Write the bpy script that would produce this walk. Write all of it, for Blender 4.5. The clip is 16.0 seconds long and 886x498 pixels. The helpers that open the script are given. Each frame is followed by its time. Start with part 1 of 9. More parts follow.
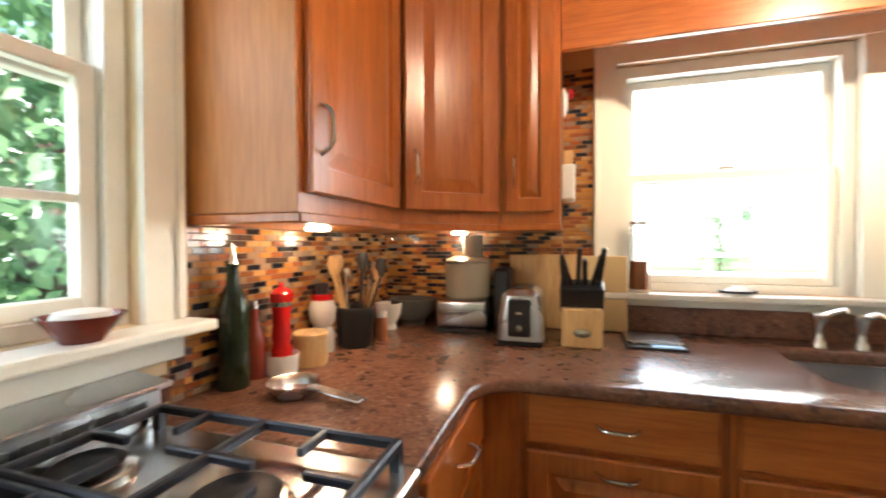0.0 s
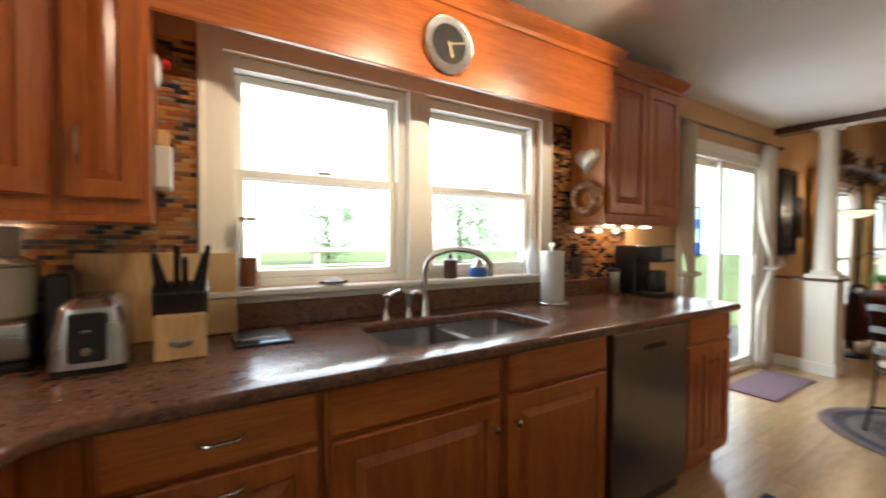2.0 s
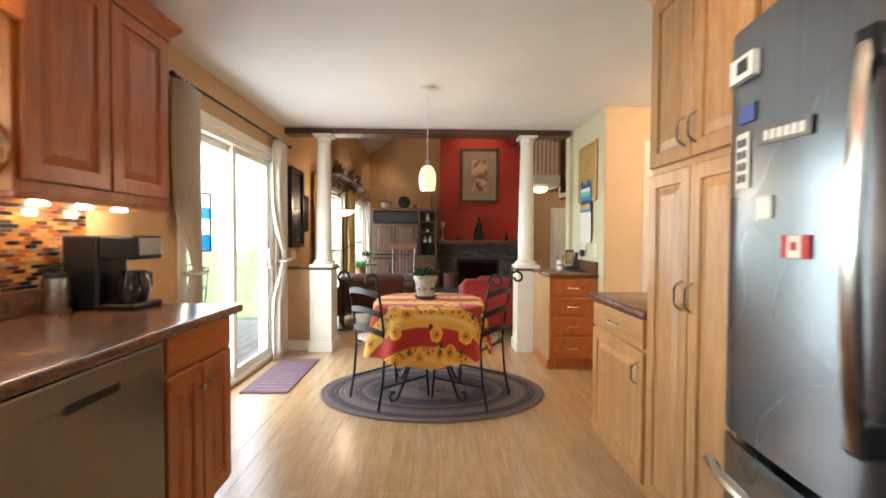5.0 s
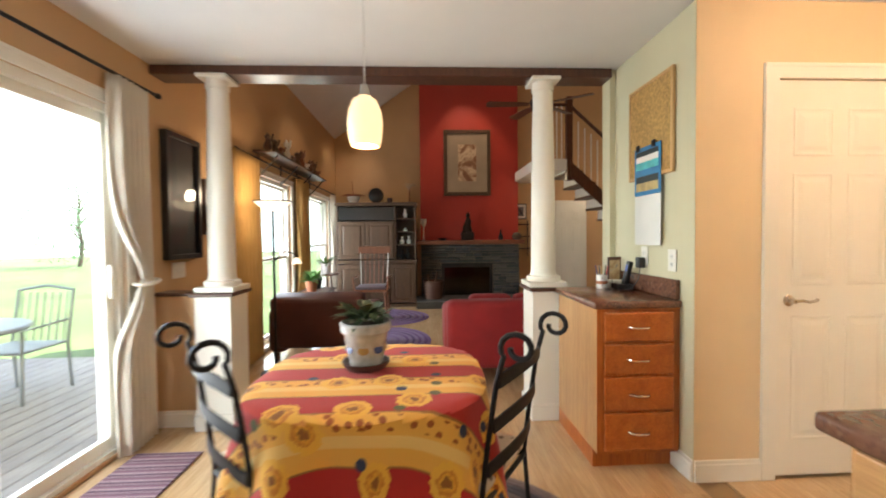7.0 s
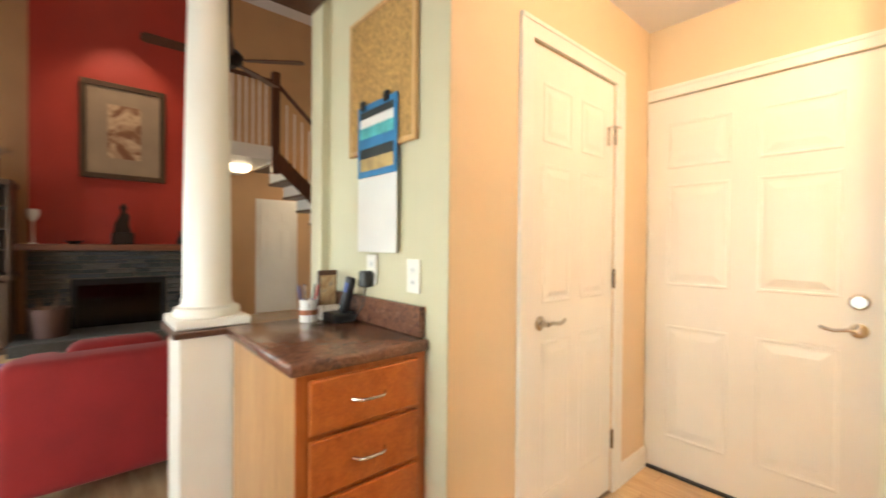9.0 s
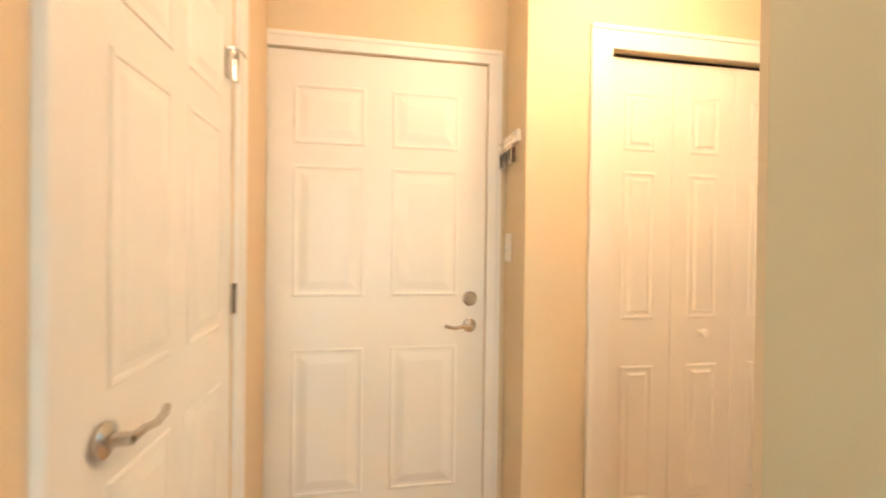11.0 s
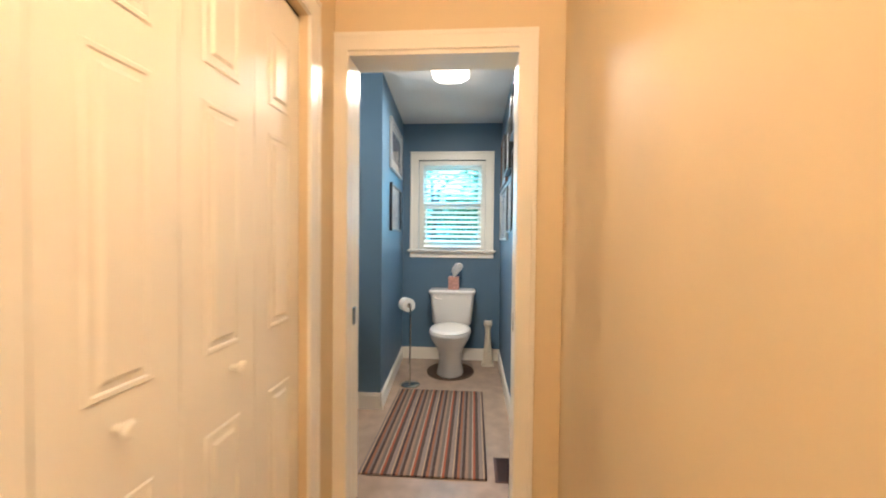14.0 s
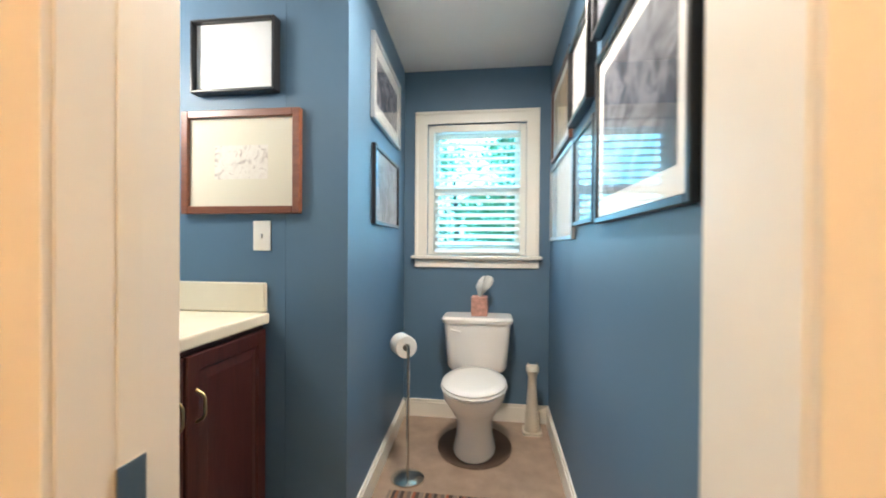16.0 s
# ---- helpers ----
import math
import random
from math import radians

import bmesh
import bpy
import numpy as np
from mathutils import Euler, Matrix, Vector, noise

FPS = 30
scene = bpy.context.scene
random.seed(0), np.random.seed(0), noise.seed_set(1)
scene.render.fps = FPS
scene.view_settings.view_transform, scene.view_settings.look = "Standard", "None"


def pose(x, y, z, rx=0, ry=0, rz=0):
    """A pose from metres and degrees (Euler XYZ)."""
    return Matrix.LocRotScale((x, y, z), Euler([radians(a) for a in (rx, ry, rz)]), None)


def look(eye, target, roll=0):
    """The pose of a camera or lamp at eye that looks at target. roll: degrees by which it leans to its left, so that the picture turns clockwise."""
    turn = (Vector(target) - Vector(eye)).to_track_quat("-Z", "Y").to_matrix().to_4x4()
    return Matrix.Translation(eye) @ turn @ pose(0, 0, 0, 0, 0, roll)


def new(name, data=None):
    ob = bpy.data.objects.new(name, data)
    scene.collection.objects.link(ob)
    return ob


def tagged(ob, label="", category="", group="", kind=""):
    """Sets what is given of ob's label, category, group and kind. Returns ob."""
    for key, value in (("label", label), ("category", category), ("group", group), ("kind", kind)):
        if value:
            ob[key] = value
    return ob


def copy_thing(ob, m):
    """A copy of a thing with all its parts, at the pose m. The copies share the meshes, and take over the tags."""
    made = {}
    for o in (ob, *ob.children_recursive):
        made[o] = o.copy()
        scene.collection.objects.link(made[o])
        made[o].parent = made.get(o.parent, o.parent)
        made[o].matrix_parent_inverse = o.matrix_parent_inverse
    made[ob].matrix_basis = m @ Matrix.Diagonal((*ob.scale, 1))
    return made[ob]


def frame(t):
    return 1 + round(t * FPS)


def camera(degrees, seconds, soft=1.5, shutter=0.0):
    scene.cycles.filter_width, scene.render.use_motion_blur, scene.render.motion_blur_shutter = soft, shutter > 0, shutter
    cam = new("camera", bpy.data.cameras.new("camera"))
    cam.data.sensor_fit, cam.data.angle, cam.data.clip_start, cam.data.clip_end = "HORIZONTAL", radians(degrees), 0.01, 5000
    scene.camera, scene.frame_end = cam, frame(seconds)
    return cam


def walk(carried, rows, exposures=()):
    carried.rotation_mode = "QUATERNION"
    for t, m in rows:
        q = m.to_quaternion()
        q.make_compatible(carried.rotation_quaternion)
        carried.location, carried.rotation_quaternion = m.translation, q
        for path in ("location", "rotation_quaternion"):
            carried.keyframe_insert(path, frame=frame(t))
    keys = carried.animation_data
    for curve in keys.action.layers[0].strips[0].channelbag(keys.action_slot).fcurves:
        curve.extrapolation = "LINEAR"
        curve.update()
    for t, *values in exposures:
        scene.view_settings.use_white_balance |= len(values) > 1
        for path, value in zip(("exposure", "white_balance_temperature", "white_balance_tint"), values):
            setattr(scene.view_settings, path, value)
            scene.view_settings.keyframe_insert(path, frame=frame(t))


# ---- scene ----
cam = camera(94.5, 16.0, 1.8, 0.5)
PATH = [
    (0, (0.771, 1.241, 1.263), (0.18, 3.152, 1.235), -0.2),
    (0.5, (0.78, 1.243, 1.259), (0.611, 3.236, 1.225), -0.1),
    (1, (0.791, 1.246, 1.258), (1.058, 3.228, 1.223), -0.1),
    (1.5, (0.794, 1.253, 1.26), (1.461, 3.138, 1.219), 0.1),
    (2, (0.814, 1.268, 1.266), (1.889, 2.954, 1.218), 0.3),
    (2.5, (0.828, 1.29, 1.267), (2.274, 2.67, 1.217), 0.6),
    (3, (0.861, 1.317, 1.263), (2.598, 2.307, 1.223), 0.6),
    (3.5, (0.887, 1.33, 1.257), (2.784, 1.961, 1.22), 0.7),
    (4, (0.943, 1.35, 1.236), (2.924, 1.62, 1.204), 0.8),
    (4.5, (1.157, 1.366, 1.219), (3.156, 1.404, 1.181), 0.8),
    (4.7, (1.286, 1.381, 1.221), (3.286, 1.363, 1.178), 0.8),
    (6.8, (3.015, 1.277, 1.279), (5.013, 1.213, 1.209), -0.8),
    (7, (3.17, 1.227, 1.259), (5.166, 1.132, 1.202), -0.6),
    (7.5, (3.517, 1.111, 1.245), (5.494, 0.817, 1.199), -0.0),
    (8, (3.803, 1.021, 1.225), (5.707, 0.409, 1.197), 0.6),
    (8.5, (4.029, 0.882, 1.224), (5.764, -0.113, 1.203), 0.6),
    (9, (4.183, 0.747, 1.232), (5.688, -0.57, 1.211), 0.5),
    (9.5, (4.32, 0.625, 1.23), (5.481, -1.003, 1.207), 0.7),
    (9.7, (4.362, 0.581, 1.233), (5.356, -1.154, 1.212), 0.9),
    (11.8, (4.855, -0.17, 1.24), (3.776, -1.854, 1.211), 0.3),
    (12, (4.84, -0.225, 1.239), (3.606, -1.799, 1.203), 0.3),
    (12.5, (4.744, -0.402, 1.231), (3.167, -1.633, 1.194), 0.2),
    (13, (4.605, -0.539, 1.235), (2.813, -1.426, 1.189), 0.7),
    (13.5, (4.347, -0.708, 1.229), (2.401, -1.167, 1.187), 0.7),
    (14, (4.043, -0.782, 1.231), (2.049, -0.933, 1.185), 0.6),
    (14.5, (3.646, -0.787, 1.201), (1.648, -0.878, 1.165), 0.3),
    (15, (3.295, -0.853, 1.199), (1.296, -0.914, 1.176), 0.3),
    (15.5, (2.951, -0.841, 1.208), (0.954, -0.942, 1.18), 0.3),
    (16, (2.688, -0.858, 1.199), (0.706, -1.126, 1.181), 0.4),
]
EXPOSURES = [(0, 2.5), (0.5, 2.15), (1.0, 1.95), (1.5, 1.75), (2.0, 1.65), (2.5, 1.5), (3.0, 1.42), (3.5, 1.66), (4.0, 2.2), (4.5, 2.4), (7.0, 2.28), (7.5, 2.45), (8.0, 2.6), (8.5, 2.64), (9.5, 2.45), (12.5, 2.32), (13.5, 2.38), (14.5, 2.58), (15.1, 2.78), (16, 2.65)]
walk(cam, [(t, look(eye, aim, roll)) for t, eye, aim, roll in PATH], EXPOSURES)

# ---- world, sun, exposure ----
world = bpy.data.worlds.new("daylight")
scene.world = world
world.use_nodes = True
wn = world.node_tree.nodes
sky = wn.new("ShaderNodeTexSky")
sky.sky_type = 'NISHITA'
sky.sun_disc = False
sky.sun_elevation = radians(50)
sky.sun_rotation = radians(142)
wn["Background"].inputs[1].default_value = 0.15
world.node_tree.links.new(sky.outputs[0], wn["Background"].inputs[0])
sun_data = bpy.data.lights.new("sun", 'SUN')
sun_data.energy, sun_data.angle, sun_data.color = 5.0, radians(0.6), (1, 0.95, 0.86)
sun = new("sun", sun_data)
sun.matrix_world = look((12, -14, 20), (5, 5, 2))


POWER = 0.2


def lamp(name, kind, power, at, aim=None, color=(1, 0.78, 0.52), size=0.08, spread=None):
    data = bpy.data.lights.new(name, kind)
    data.energy, data.color = power * POWER, color
    if kind == 'AREA':
        data.shape = 'RECTANGLE'
        data.size, data.size_y = size if isinstance(size, tuple) else (size, size)
    else:
        data.shadow_soft_size = size
    if kind == 'SPOT':
        data.spot_size, data.spot_blend = radians(spread or 80), 0.6
    ob = new(name, data)
    ob.matrix_world = look(at, aim or (at[0], at[1] + 0.0001, at[2] - 1))
    return ob


# ---- materials ----
def shader(name, rough=0.5, metal=0.0):
    m = bpy.data.materials.new(name)
    m.use_nodes = True
    nt = m.node_tree
    b = nt.nodes["Principled BSDF"]
    b.inputs["Roughness"].default_value, b.inputs["Metallic"].default_value = rough, metal
    return m, nt, b


def node(nt, kind, **values):
    n = nt.nodes.new("ShaderNode" + kind)
    for k, v in values.items():
        n.inputs[k].default_value = v
    return n


def ramp(nt, fac, stops, smooth=True):
    r = nt.nodes.new("ShaderNodeValToRGB")
    r.color_ramp.interpolation = 'LINEAR' if smooth else 'CONSTANT'
    e = r.color_ramp.elements
    while len(e) < len(stops):
        e.new(0.5)
    for el, (p, c) in zip(e, stops):
        el.position, el.color = p, (*c, 1)
    nt.links.new(fac, r.inputs[0])
    return r.outputs[0]


def coords(nt, scale=(1, 1, 1), kind="Object", rot=(0, 0, 0)):
    tc, mp = nt.nodes.new("ShaderNodeTexCoord"), nt.nodes.new("ShaderNodeMapping")
    mp.inputs["Scale"].default_value, mp.inputs["Rotation"].default_value = scale, rot
    nt.links.new(tc.outputs[kind], mp.inputs[0])
    return mp.outputs[0]


def bumped(nt, b, height, strength=0.2, distance=0.002):
    bp = node(nt, "Bump", Strength=strength, Distance=distance)
    nt.links.new(height, bp.inputs["Height"])
    nt.links.new(bp.outputs[0], b.inputs["Normal"])


def mixed(nt, fac, a, bcol, mode='MIX'):
    mx = nt.nodes.new("ShaderNodeMix")
    mx.data_type, mx.blend_type = 'RGBA', mode
    for sock, v in ((mx.inputs[0], fac), (mx.inputs[6], a), (mx.inputs[7], bcol)):
        if isinstance(v, (int, float)):
            sock.default_value = v
        elif isinstance(v, tuple):
            sock.default_value = (*v, 1)
        else:
            nt.links.new(v, sock)
    return mx.outputs[2]


def paint(name, color, rough=0.5, metal=0.0, vary=0.12, grain=60, bump=0.12, blotch=2.5):
    """A painted or plain surface with grain and slow blotches."""
    m, nt, b = shader(name, rough, metal)
    c = coords(nt)
    n1 = node(nt, "TexNoise", Scale=blotch, Detail=3.0)
    n2 = node(nt, "TexNoise", Scale=grain, Detail=4.0)
    nt.links.new(c, n1.inputs[0]), nt.links.new(c, n2.inputs[0])
    lo, hi = tuple(x * (1 - vary) for x in color), tuple(min(1, x * (1 + vary)) for x in color)
    base = ramp(nt, n1.outputs[0], [(0.3, lo), (0.7, hi)])
    fine = mixed(nt, 0.5 * vary, base, ramp(nt, n2.outputs[0], [(0.35, lo), (0.65, hi)]))
    nt.links.new(fine, b.inputs["Base Color"])
    if bump:
        bumped(nt, b, n2.outputs[0], bump, 0.0015)
    rr = node(nt, "MapRange")
    rr.inputs["To Min"].default_value, rr.inputs["To Max"].default_value = rough * 0.85, min(1, rough * 1.15)
    nt.links.new(n1.outputs[0], rr.inputs[0]), nt.links.new(rr.outputs[0], b.inputs["Roughness"])
    return m


def wood(name, dark, light, rough=0.32, axis=2, scale=1.0, coat=0.25, spread=0.25):
    """Varnished wood with the grain along one axis."""
    m, nt, b = shader(name, rough)
    s = [14 * scale] * 3
    s[axis] = 1.1 * scale
    info = nt.nodes.new("ShaderNodeObjectInfo")
    tc = nt.nodes.new("ShaderNodeTexCoord")
    add = nt.nodes.new("ShaderNodeVectorMath")
    add.operation = 'MULTIPLY_ADD'
    add.inputs[1].default_value = (1, 1, 1)
    nt.links.new(tc.outputs["Object"], add.inputs[0])
    shift = nt.nodes.new("ShaderNodeVectorMath")
    shift.operation = 'SCALE'
    shift.inputs[0].default_value = (7.3, 5.1, 3.7)
    nt.links.new(info.outputs["Random"], shift.inputs["Scale"])
    nt.links.new(shift.outputs[0], add.inputs[2])
    mp = node(nt, "Mapping", Scale=s)
    nt.links.new(add.outputs[0], mp.inputs[0])
    g = node(nt, "TexNoise", Scale=1.6, Detail=6.0, Roughness=0.62, Distortion=0.5)
    f = node(nt, "TexNoise", Scale=9.0, Detail=3.0)
    big = node(nt, "TexNoise", Scale=1.7, Detail=1.0)
    nt.links.new(mp.outputs[0], g.inputs[0]), nt.links.new(mp.outputs[0], f.inputs[0])
    nt.links.new(add.outputs[0], big.inputs[0])
    base = ramp(nt, g.outputs[0], [(0.28, dark), (0.5, tuple((p + q) / 2 for p, q in zip(dark, light))), (0.75, light)])
    fine = mixed(nt, 0.22, base, ramp(nt, f.outputs[0], [(0.4, tuple(x * 0.6 for x in dark)), (0.6, light)]))
    hue = node(nt, "HueSaturation")
    vr = node(nt, "MapRange")
    vr.inputs["To Min"].default_value, vr.inputs["To Max"].default_value = 1 - spread, 1 + spread
    nt.links.new(big.outputs[0], vr.inputs[0]), nt.links.new(vr.outputs[0], hue.inputs["Value"])
    nt.links.new(fine, hue.inputs["Color"]), nt.links.new(hue.outputs[0], b.inputs["Base Color"])
    b.inputs["Coat Weight"].default_value, b.inputs["Coat Roughness"].default_value = coat, 0.25
    bumped(nt, b, g.outputs[0], 0.06, 0.001)
    return m


def glow(name, color, strength):
    m, nt, b = shader(name, 0.4)
    b.inputs["Base Color"].default_value = (*color, 1)
    b.inputs["Emission Color"].default_value, b.inputs["Emission Strength"].default_value = (*color, 1), strength * POWER
    return m


def glass(name, color=(1, 1, 1), rough=0.0, ior=1.45):
    m, nt, b = shader(name, rough)
    b.inputs["Base Color"].default_value = (*color, 1)
    b.inputs["Transmission Weight"].default_value, b.inputs["IOR"].default_value = 1.0, ior
    return m


def pane_glass(name, tint=(1, 1, 1)):
    """Thin window glass: clear, with a Fresnel gloss."""
    m = bpy.data.materials.new(name)
    m.use_nodes = True
    nt = m.node_tree
    nt.nodes.remove(nt.nodes["Principled BSDF"])
    tr, gl, lw = nt.nodes.new("ShaderNodeBsdfTransparent"), nt.nodes.new("ShaderNodeBsdfGlossy"), node(nt, "LayerWeight", Blend=0.5)
    pw, fr = nt.nodes.new("ShaderNodeMath"), nt.nodes.new("ShaderNodeMath")
    pw.operation, fr.operation = 'POWER', 'MULTIPLY_ADD'
    pw.inputs[1].default_value, fr.inputs[1].default_value, fr.inputs[2].default_value = 5.0, 0.5, 0.025
    nt.links.new(lw.outputs["Facing"], pw.inputs[0]), nt.links.new(pw.outputs[0], fr.inputs[0])
    gl.inputs["Roughness"].default_value = 0.02
    tr.inputs["Color"].default_value = (*tint, 1)
    mx = nt.nodes.new("ShaderNodeMixShader")
    nt.links.new(fr.outputs[0], mx.inputs[0]), nt.links.new(tr.outputs[0], mx.inputs[1]), nt.links.new(gl.outputs[0], mx.inputs[2])
    nt.links.new(mx.outputs[0], nt.nodes["Material Output"].inputs[0])
    return m


def speckled(name, ground, flecks, rough=0.12, scale=1.0):
    """Polished granite."""
    m, nt, b = shader(name, rough)
    c = coords(nt)
    v = node(nt, "TexVoronoi", Scale=120 * scale)
    v2 = node(nt, "TexVoronoi", Scale=45 * scale)
    n = node(nt, "TexNoise", Scale=14 * scale, Detail=5.0)
    for x in (v, v2, n):
        nt.links.new(c, x.inputs[0])
    base = ramp(nt, n.outputs[0], [(0.3, tuple(x * 0.6 for x in ground)), (0.55, ground), (0.75, tuple(min(1, x * 1.5) for x in ground))])
    sep = nt.nodes.new("ShaderNodeSeparateColor")
    nt.links.new(v.outputs["Color"], sep.inputs[0])
    spots = ramp(nt, sep.outputs[0], [(0.0, flecks[0]), (0.2, ground), (0.7, ground), (0.82, flecks[1]), (0.95, flecks[2])], False)
    a = mixed(nt, 0.5, base, spots)
    sep2 = nt.nodes.new("ShaderNodeSeparateColor")
    nt.links.new(v2.outputs["Color"], sep2.inputs[0])
    spots2 = ramp(nt, sep2.outputs[1], [(0.0, flecks[0]), (0.15, ground), (0.85, ground), (0.93, flecks[1])], False)
    nt.links.new(mixed(nt, 0.35, a, spots2), b.inputs["Base Color"])
    return m


def brushed(name, color, rough=0.28, axis=2):
    m, nt, b = shader(name, rough, 1.0)
    s = [220, 220, 220]
    s[axis] = 2
    c = coords(nt, s)
    n = node(nt, "TexNoise", Scale=1.0, Detail=3.0)
    big = node(nt, "TexNoise", Scale=2.0, Detail=2.0)
    nt.links.new(c, n.inputs[0]), nt.links.new(coords(nt), big.inputs[0])
    base = ramp(nt, n.outputs[0], [(0.3, tuple(x * 0.88 for x in color)), (0.7, color)])
    nt.links.new(base, b.inputs["Base Color"])
    rr = node(nt, "MapRange")
    rr.inputs["To Min"].default_value, rr.inputs["To Max"].default_value = rough * 0.75, rough * 1.3
    nt.links.new(big.outputs[0], rr.inputs[0]), nt.links.new(rr.outputs[0], b.inputs["Roughness"])
    bumped(nt, b, n.outputs[0], 0.04, 0.0005)
    return m


def fabric(name, color, rough=0.85, weave=900, vary=0.2, fold=0.0):
    m, nt, b = shader(name, rough)
    c = coords(nt)
    n = node(nt, "TexNoise", Scale=weave / 4, Detail=2.0)
    n1 = node(nt, "TexNoise", Scale=5.0, Detail=4.0)
    nt.links.new(c, n.inputs[0]), nt.links.new(c, n1.inputs[0])
    lo, hi = tuple(x * (1 - vary) for x in color), tuple(min(1, x * (1 + vary)) for x in color)
    base = ramp(nt, n1.outputs[0], [(0.3, lo), (0.7, hi)])
    nt.links.new(mixed(nt, 0.3, base, ramp(nt, n.outputs[0], [(0.35, lo), (0.65, hi)])), b.inputs["Base Color"])
    b.inputs["Sheen Weight"].default_value = 0.04
    bumped(nt, b, n.outputs[0], 0.3, 0.001)
    return m


def banded(name, axis, stops, period, rough=0.9, wobble=0.0, weave=300):
    """Woven stripes across one axis of the thing."""
    m, nt, b = shader(name, rough)
    tc = nt.nodes.new("ShaderNodeTexCoord")
    sep = nt.nodes.new("ShaderNodeSeparateXYZ")
    nt.links.new(tc.outputs["Object"], sep.inputs[0])
    d = nt.nodes.new("ShaderNodeMath")
    d.operation = 'DIVIDE'
    d.inputs[1].default_value = period
    n = node(nt, "TexNoise", Scale=weave, Detail=2.0)
    nt.links.new(tc.outputs["Object"], n.inputs[0])
    w = nt.nodes.new("ShaderNodeMath")
    w.operation = 'MULTIPLY_ADD'
    w.inputs[1].default_value = wobble
    nt.links.new(n.outputs[0], w.inputs[0]), nt.links.new(sep.outputs[axis], w.inputs[2])
    nt.links.new(w.outputs[0], d.inputs[0])
    fr = nt.nodes.new("ShaderNodeMath")
    fr.operation = 'FRACT'
    nt.links.new(d.outputs[0], fr.inputs[0])
    col = ramp(nt, fr.outputs[0], stops, False)
    nt.links.new(mixed(nt, 0.25, col, ramp(nt, n.outputs[0], [(0.35, (0.05, 0.04, 0.04)), (0.65, (0.6, 0.5, 0.45))]), 'OVERLAY'), b.inputs["Base Color"])
    bumped(nt, b, n.outputs[0], 0.6, 0.002)
    return m


def island(name, colors, rough=0.15, source="object", metal=0.0, vary=0.15, coat=0.0, bump=0.0):
    """Pieces that each take one of several colours, by object or by loose island."""
    m, nt, b = shader(name, rough, metal)
    if source == "object":
        r = nt.nodes.new("ShaderNodeObjectInfo").outputs["Random"]
    else:
        r = nt.nodes.new("ShaderNodeNewGeometry").outputs["Random Per Island"]
    k = len(colors)
    col = ramp(nt, r, [(i / k, c) for i, c in enumerate(colors)], False)
    n = node(nt, "TexNoise", Scale=40.0, Detail=4.0)
    nt.links.new(coords(nt), n.inputs[0])
    hue = node(nt, "HueSaturation")
    vr = node(nt, "MapRange")
    vr.inputs["To Min"].default_value, vr.inputs["To Max"].default_value = 1 - vary, 1 + vary
    nt.links.new(n.outputs[0], vr.inputs[0]), nt.links.new(vr.outputs[0], hue.inputs["Value"])
    nt.links.new(col, hue.inputs["Color"]), nt.links.new(hue.outputs[0], b.inputs["Base Color"])
    b.inputs["Coat Weight"].default_value = coat
    if bump:
        bumped(nt, b, n.outputs[0], bump, 0.004)
    return m


CAB = wood("cabinet_wood", (0.33, 0.074, 0.010), (0.53, 0.155, 0.030), 0.3, spread=0.12)
CABH = wood("cabinet_wood_flat_grain", (0.33, 0.074, 0.010), (0.53, 0.155, 0.030), 0.3, axis=0, spread=0.12)
# cabinet sides: paler and more honey than the door wood
CABV = wood("cabinet_side_honey", (0.44, 0.14, 0.026), (0.6, 0.22, 0.05), 0.5, coat=0.05)
CABL = wood("cabinet_wood_light", (0.42, 0.2, 0.075), (0.6, 0.34, 0.14), 0.32)
CABLH = wood("cabinet_wood_light_flat", (0.42, 0.2, 0.075), (0.6, 0.34, 0.14), 0.32, axis=0)
DARKWOOD = wood("dark_stained_wood", (0.05, 0.018, 0.01), (0.12, 0.045, 0.022), 0.35)
OAK = wood("brown_oak", (0.055, 0.026, 0.012), (0.12, 0.062, 0.03), 0.5, coat=0.1)
MANTEL = wood("mantel_wood", (0.14, 0.04, 0.02), (0.26, 0.09, 0.04), 0.4, axis=1)
KNIFEWOOD = wood("blond_wood", (0.5, 0.28, 0.1), (0.7, 0.45, 0.2), 0.4)
GRANITE = speckled("brown_granite", (0.17, 0.075, 0.045), [(0.05, 0.03, 0.025), (0.24, 0.12, 0.08), (0.32, 0.19, 0.13)], 0.2)
WALL = paint("cream_yellow_wall", (0.72, 0.555, 0.345), 0.6, vary=0.04, grain=220, bump=0.1)
WALLG = paint("pale_green_wall", (0.60, 0.56, 0.38), 0.6, vary=0.04, grain=220, bump=0.1)
WALLH = paint("hall_cream_wall", (0.68, 0.55, 0.35), 0.6, vary=0.04, grain=220, bump=0.1)
WALLT = paint("tan_wall", (0.55, 0.34, 0.17), 0.6, vary=0.04, grain=220, bump=0.1)
BLUE = paint("blue_wall", (0.085, 0.16, 0.24), 0.5, vary=0.06, grain=220, bump=0.1)
REDW = paint("red_wall", (0.42, 0.035, 0.02), 0.5, vary=0.08, grain=200, bump=0.12)
CEIL = paint("ceiling_white", (0.74, 0.73, 0.71), 0.75, vary=0.03, grain=160, bump=0.15)
WHITE = paint("white_trim", (0.80, 0.77, 0.69), 0.35, vary=0.03, grain=90, bump=0.04)
DOORW = paint("white_door", (0.80, 0.77, 0.68), 0.38, vary=0.03, grain=90, bump=0.05)
GROUT = paint("grout", (0.22, 0.17, 0.12), 0.8, vary=0.15, grain=300, bump=0.2)
STEEL = brushed("stainless_steel", (0.55, 0.56, 0.57), 0.26)
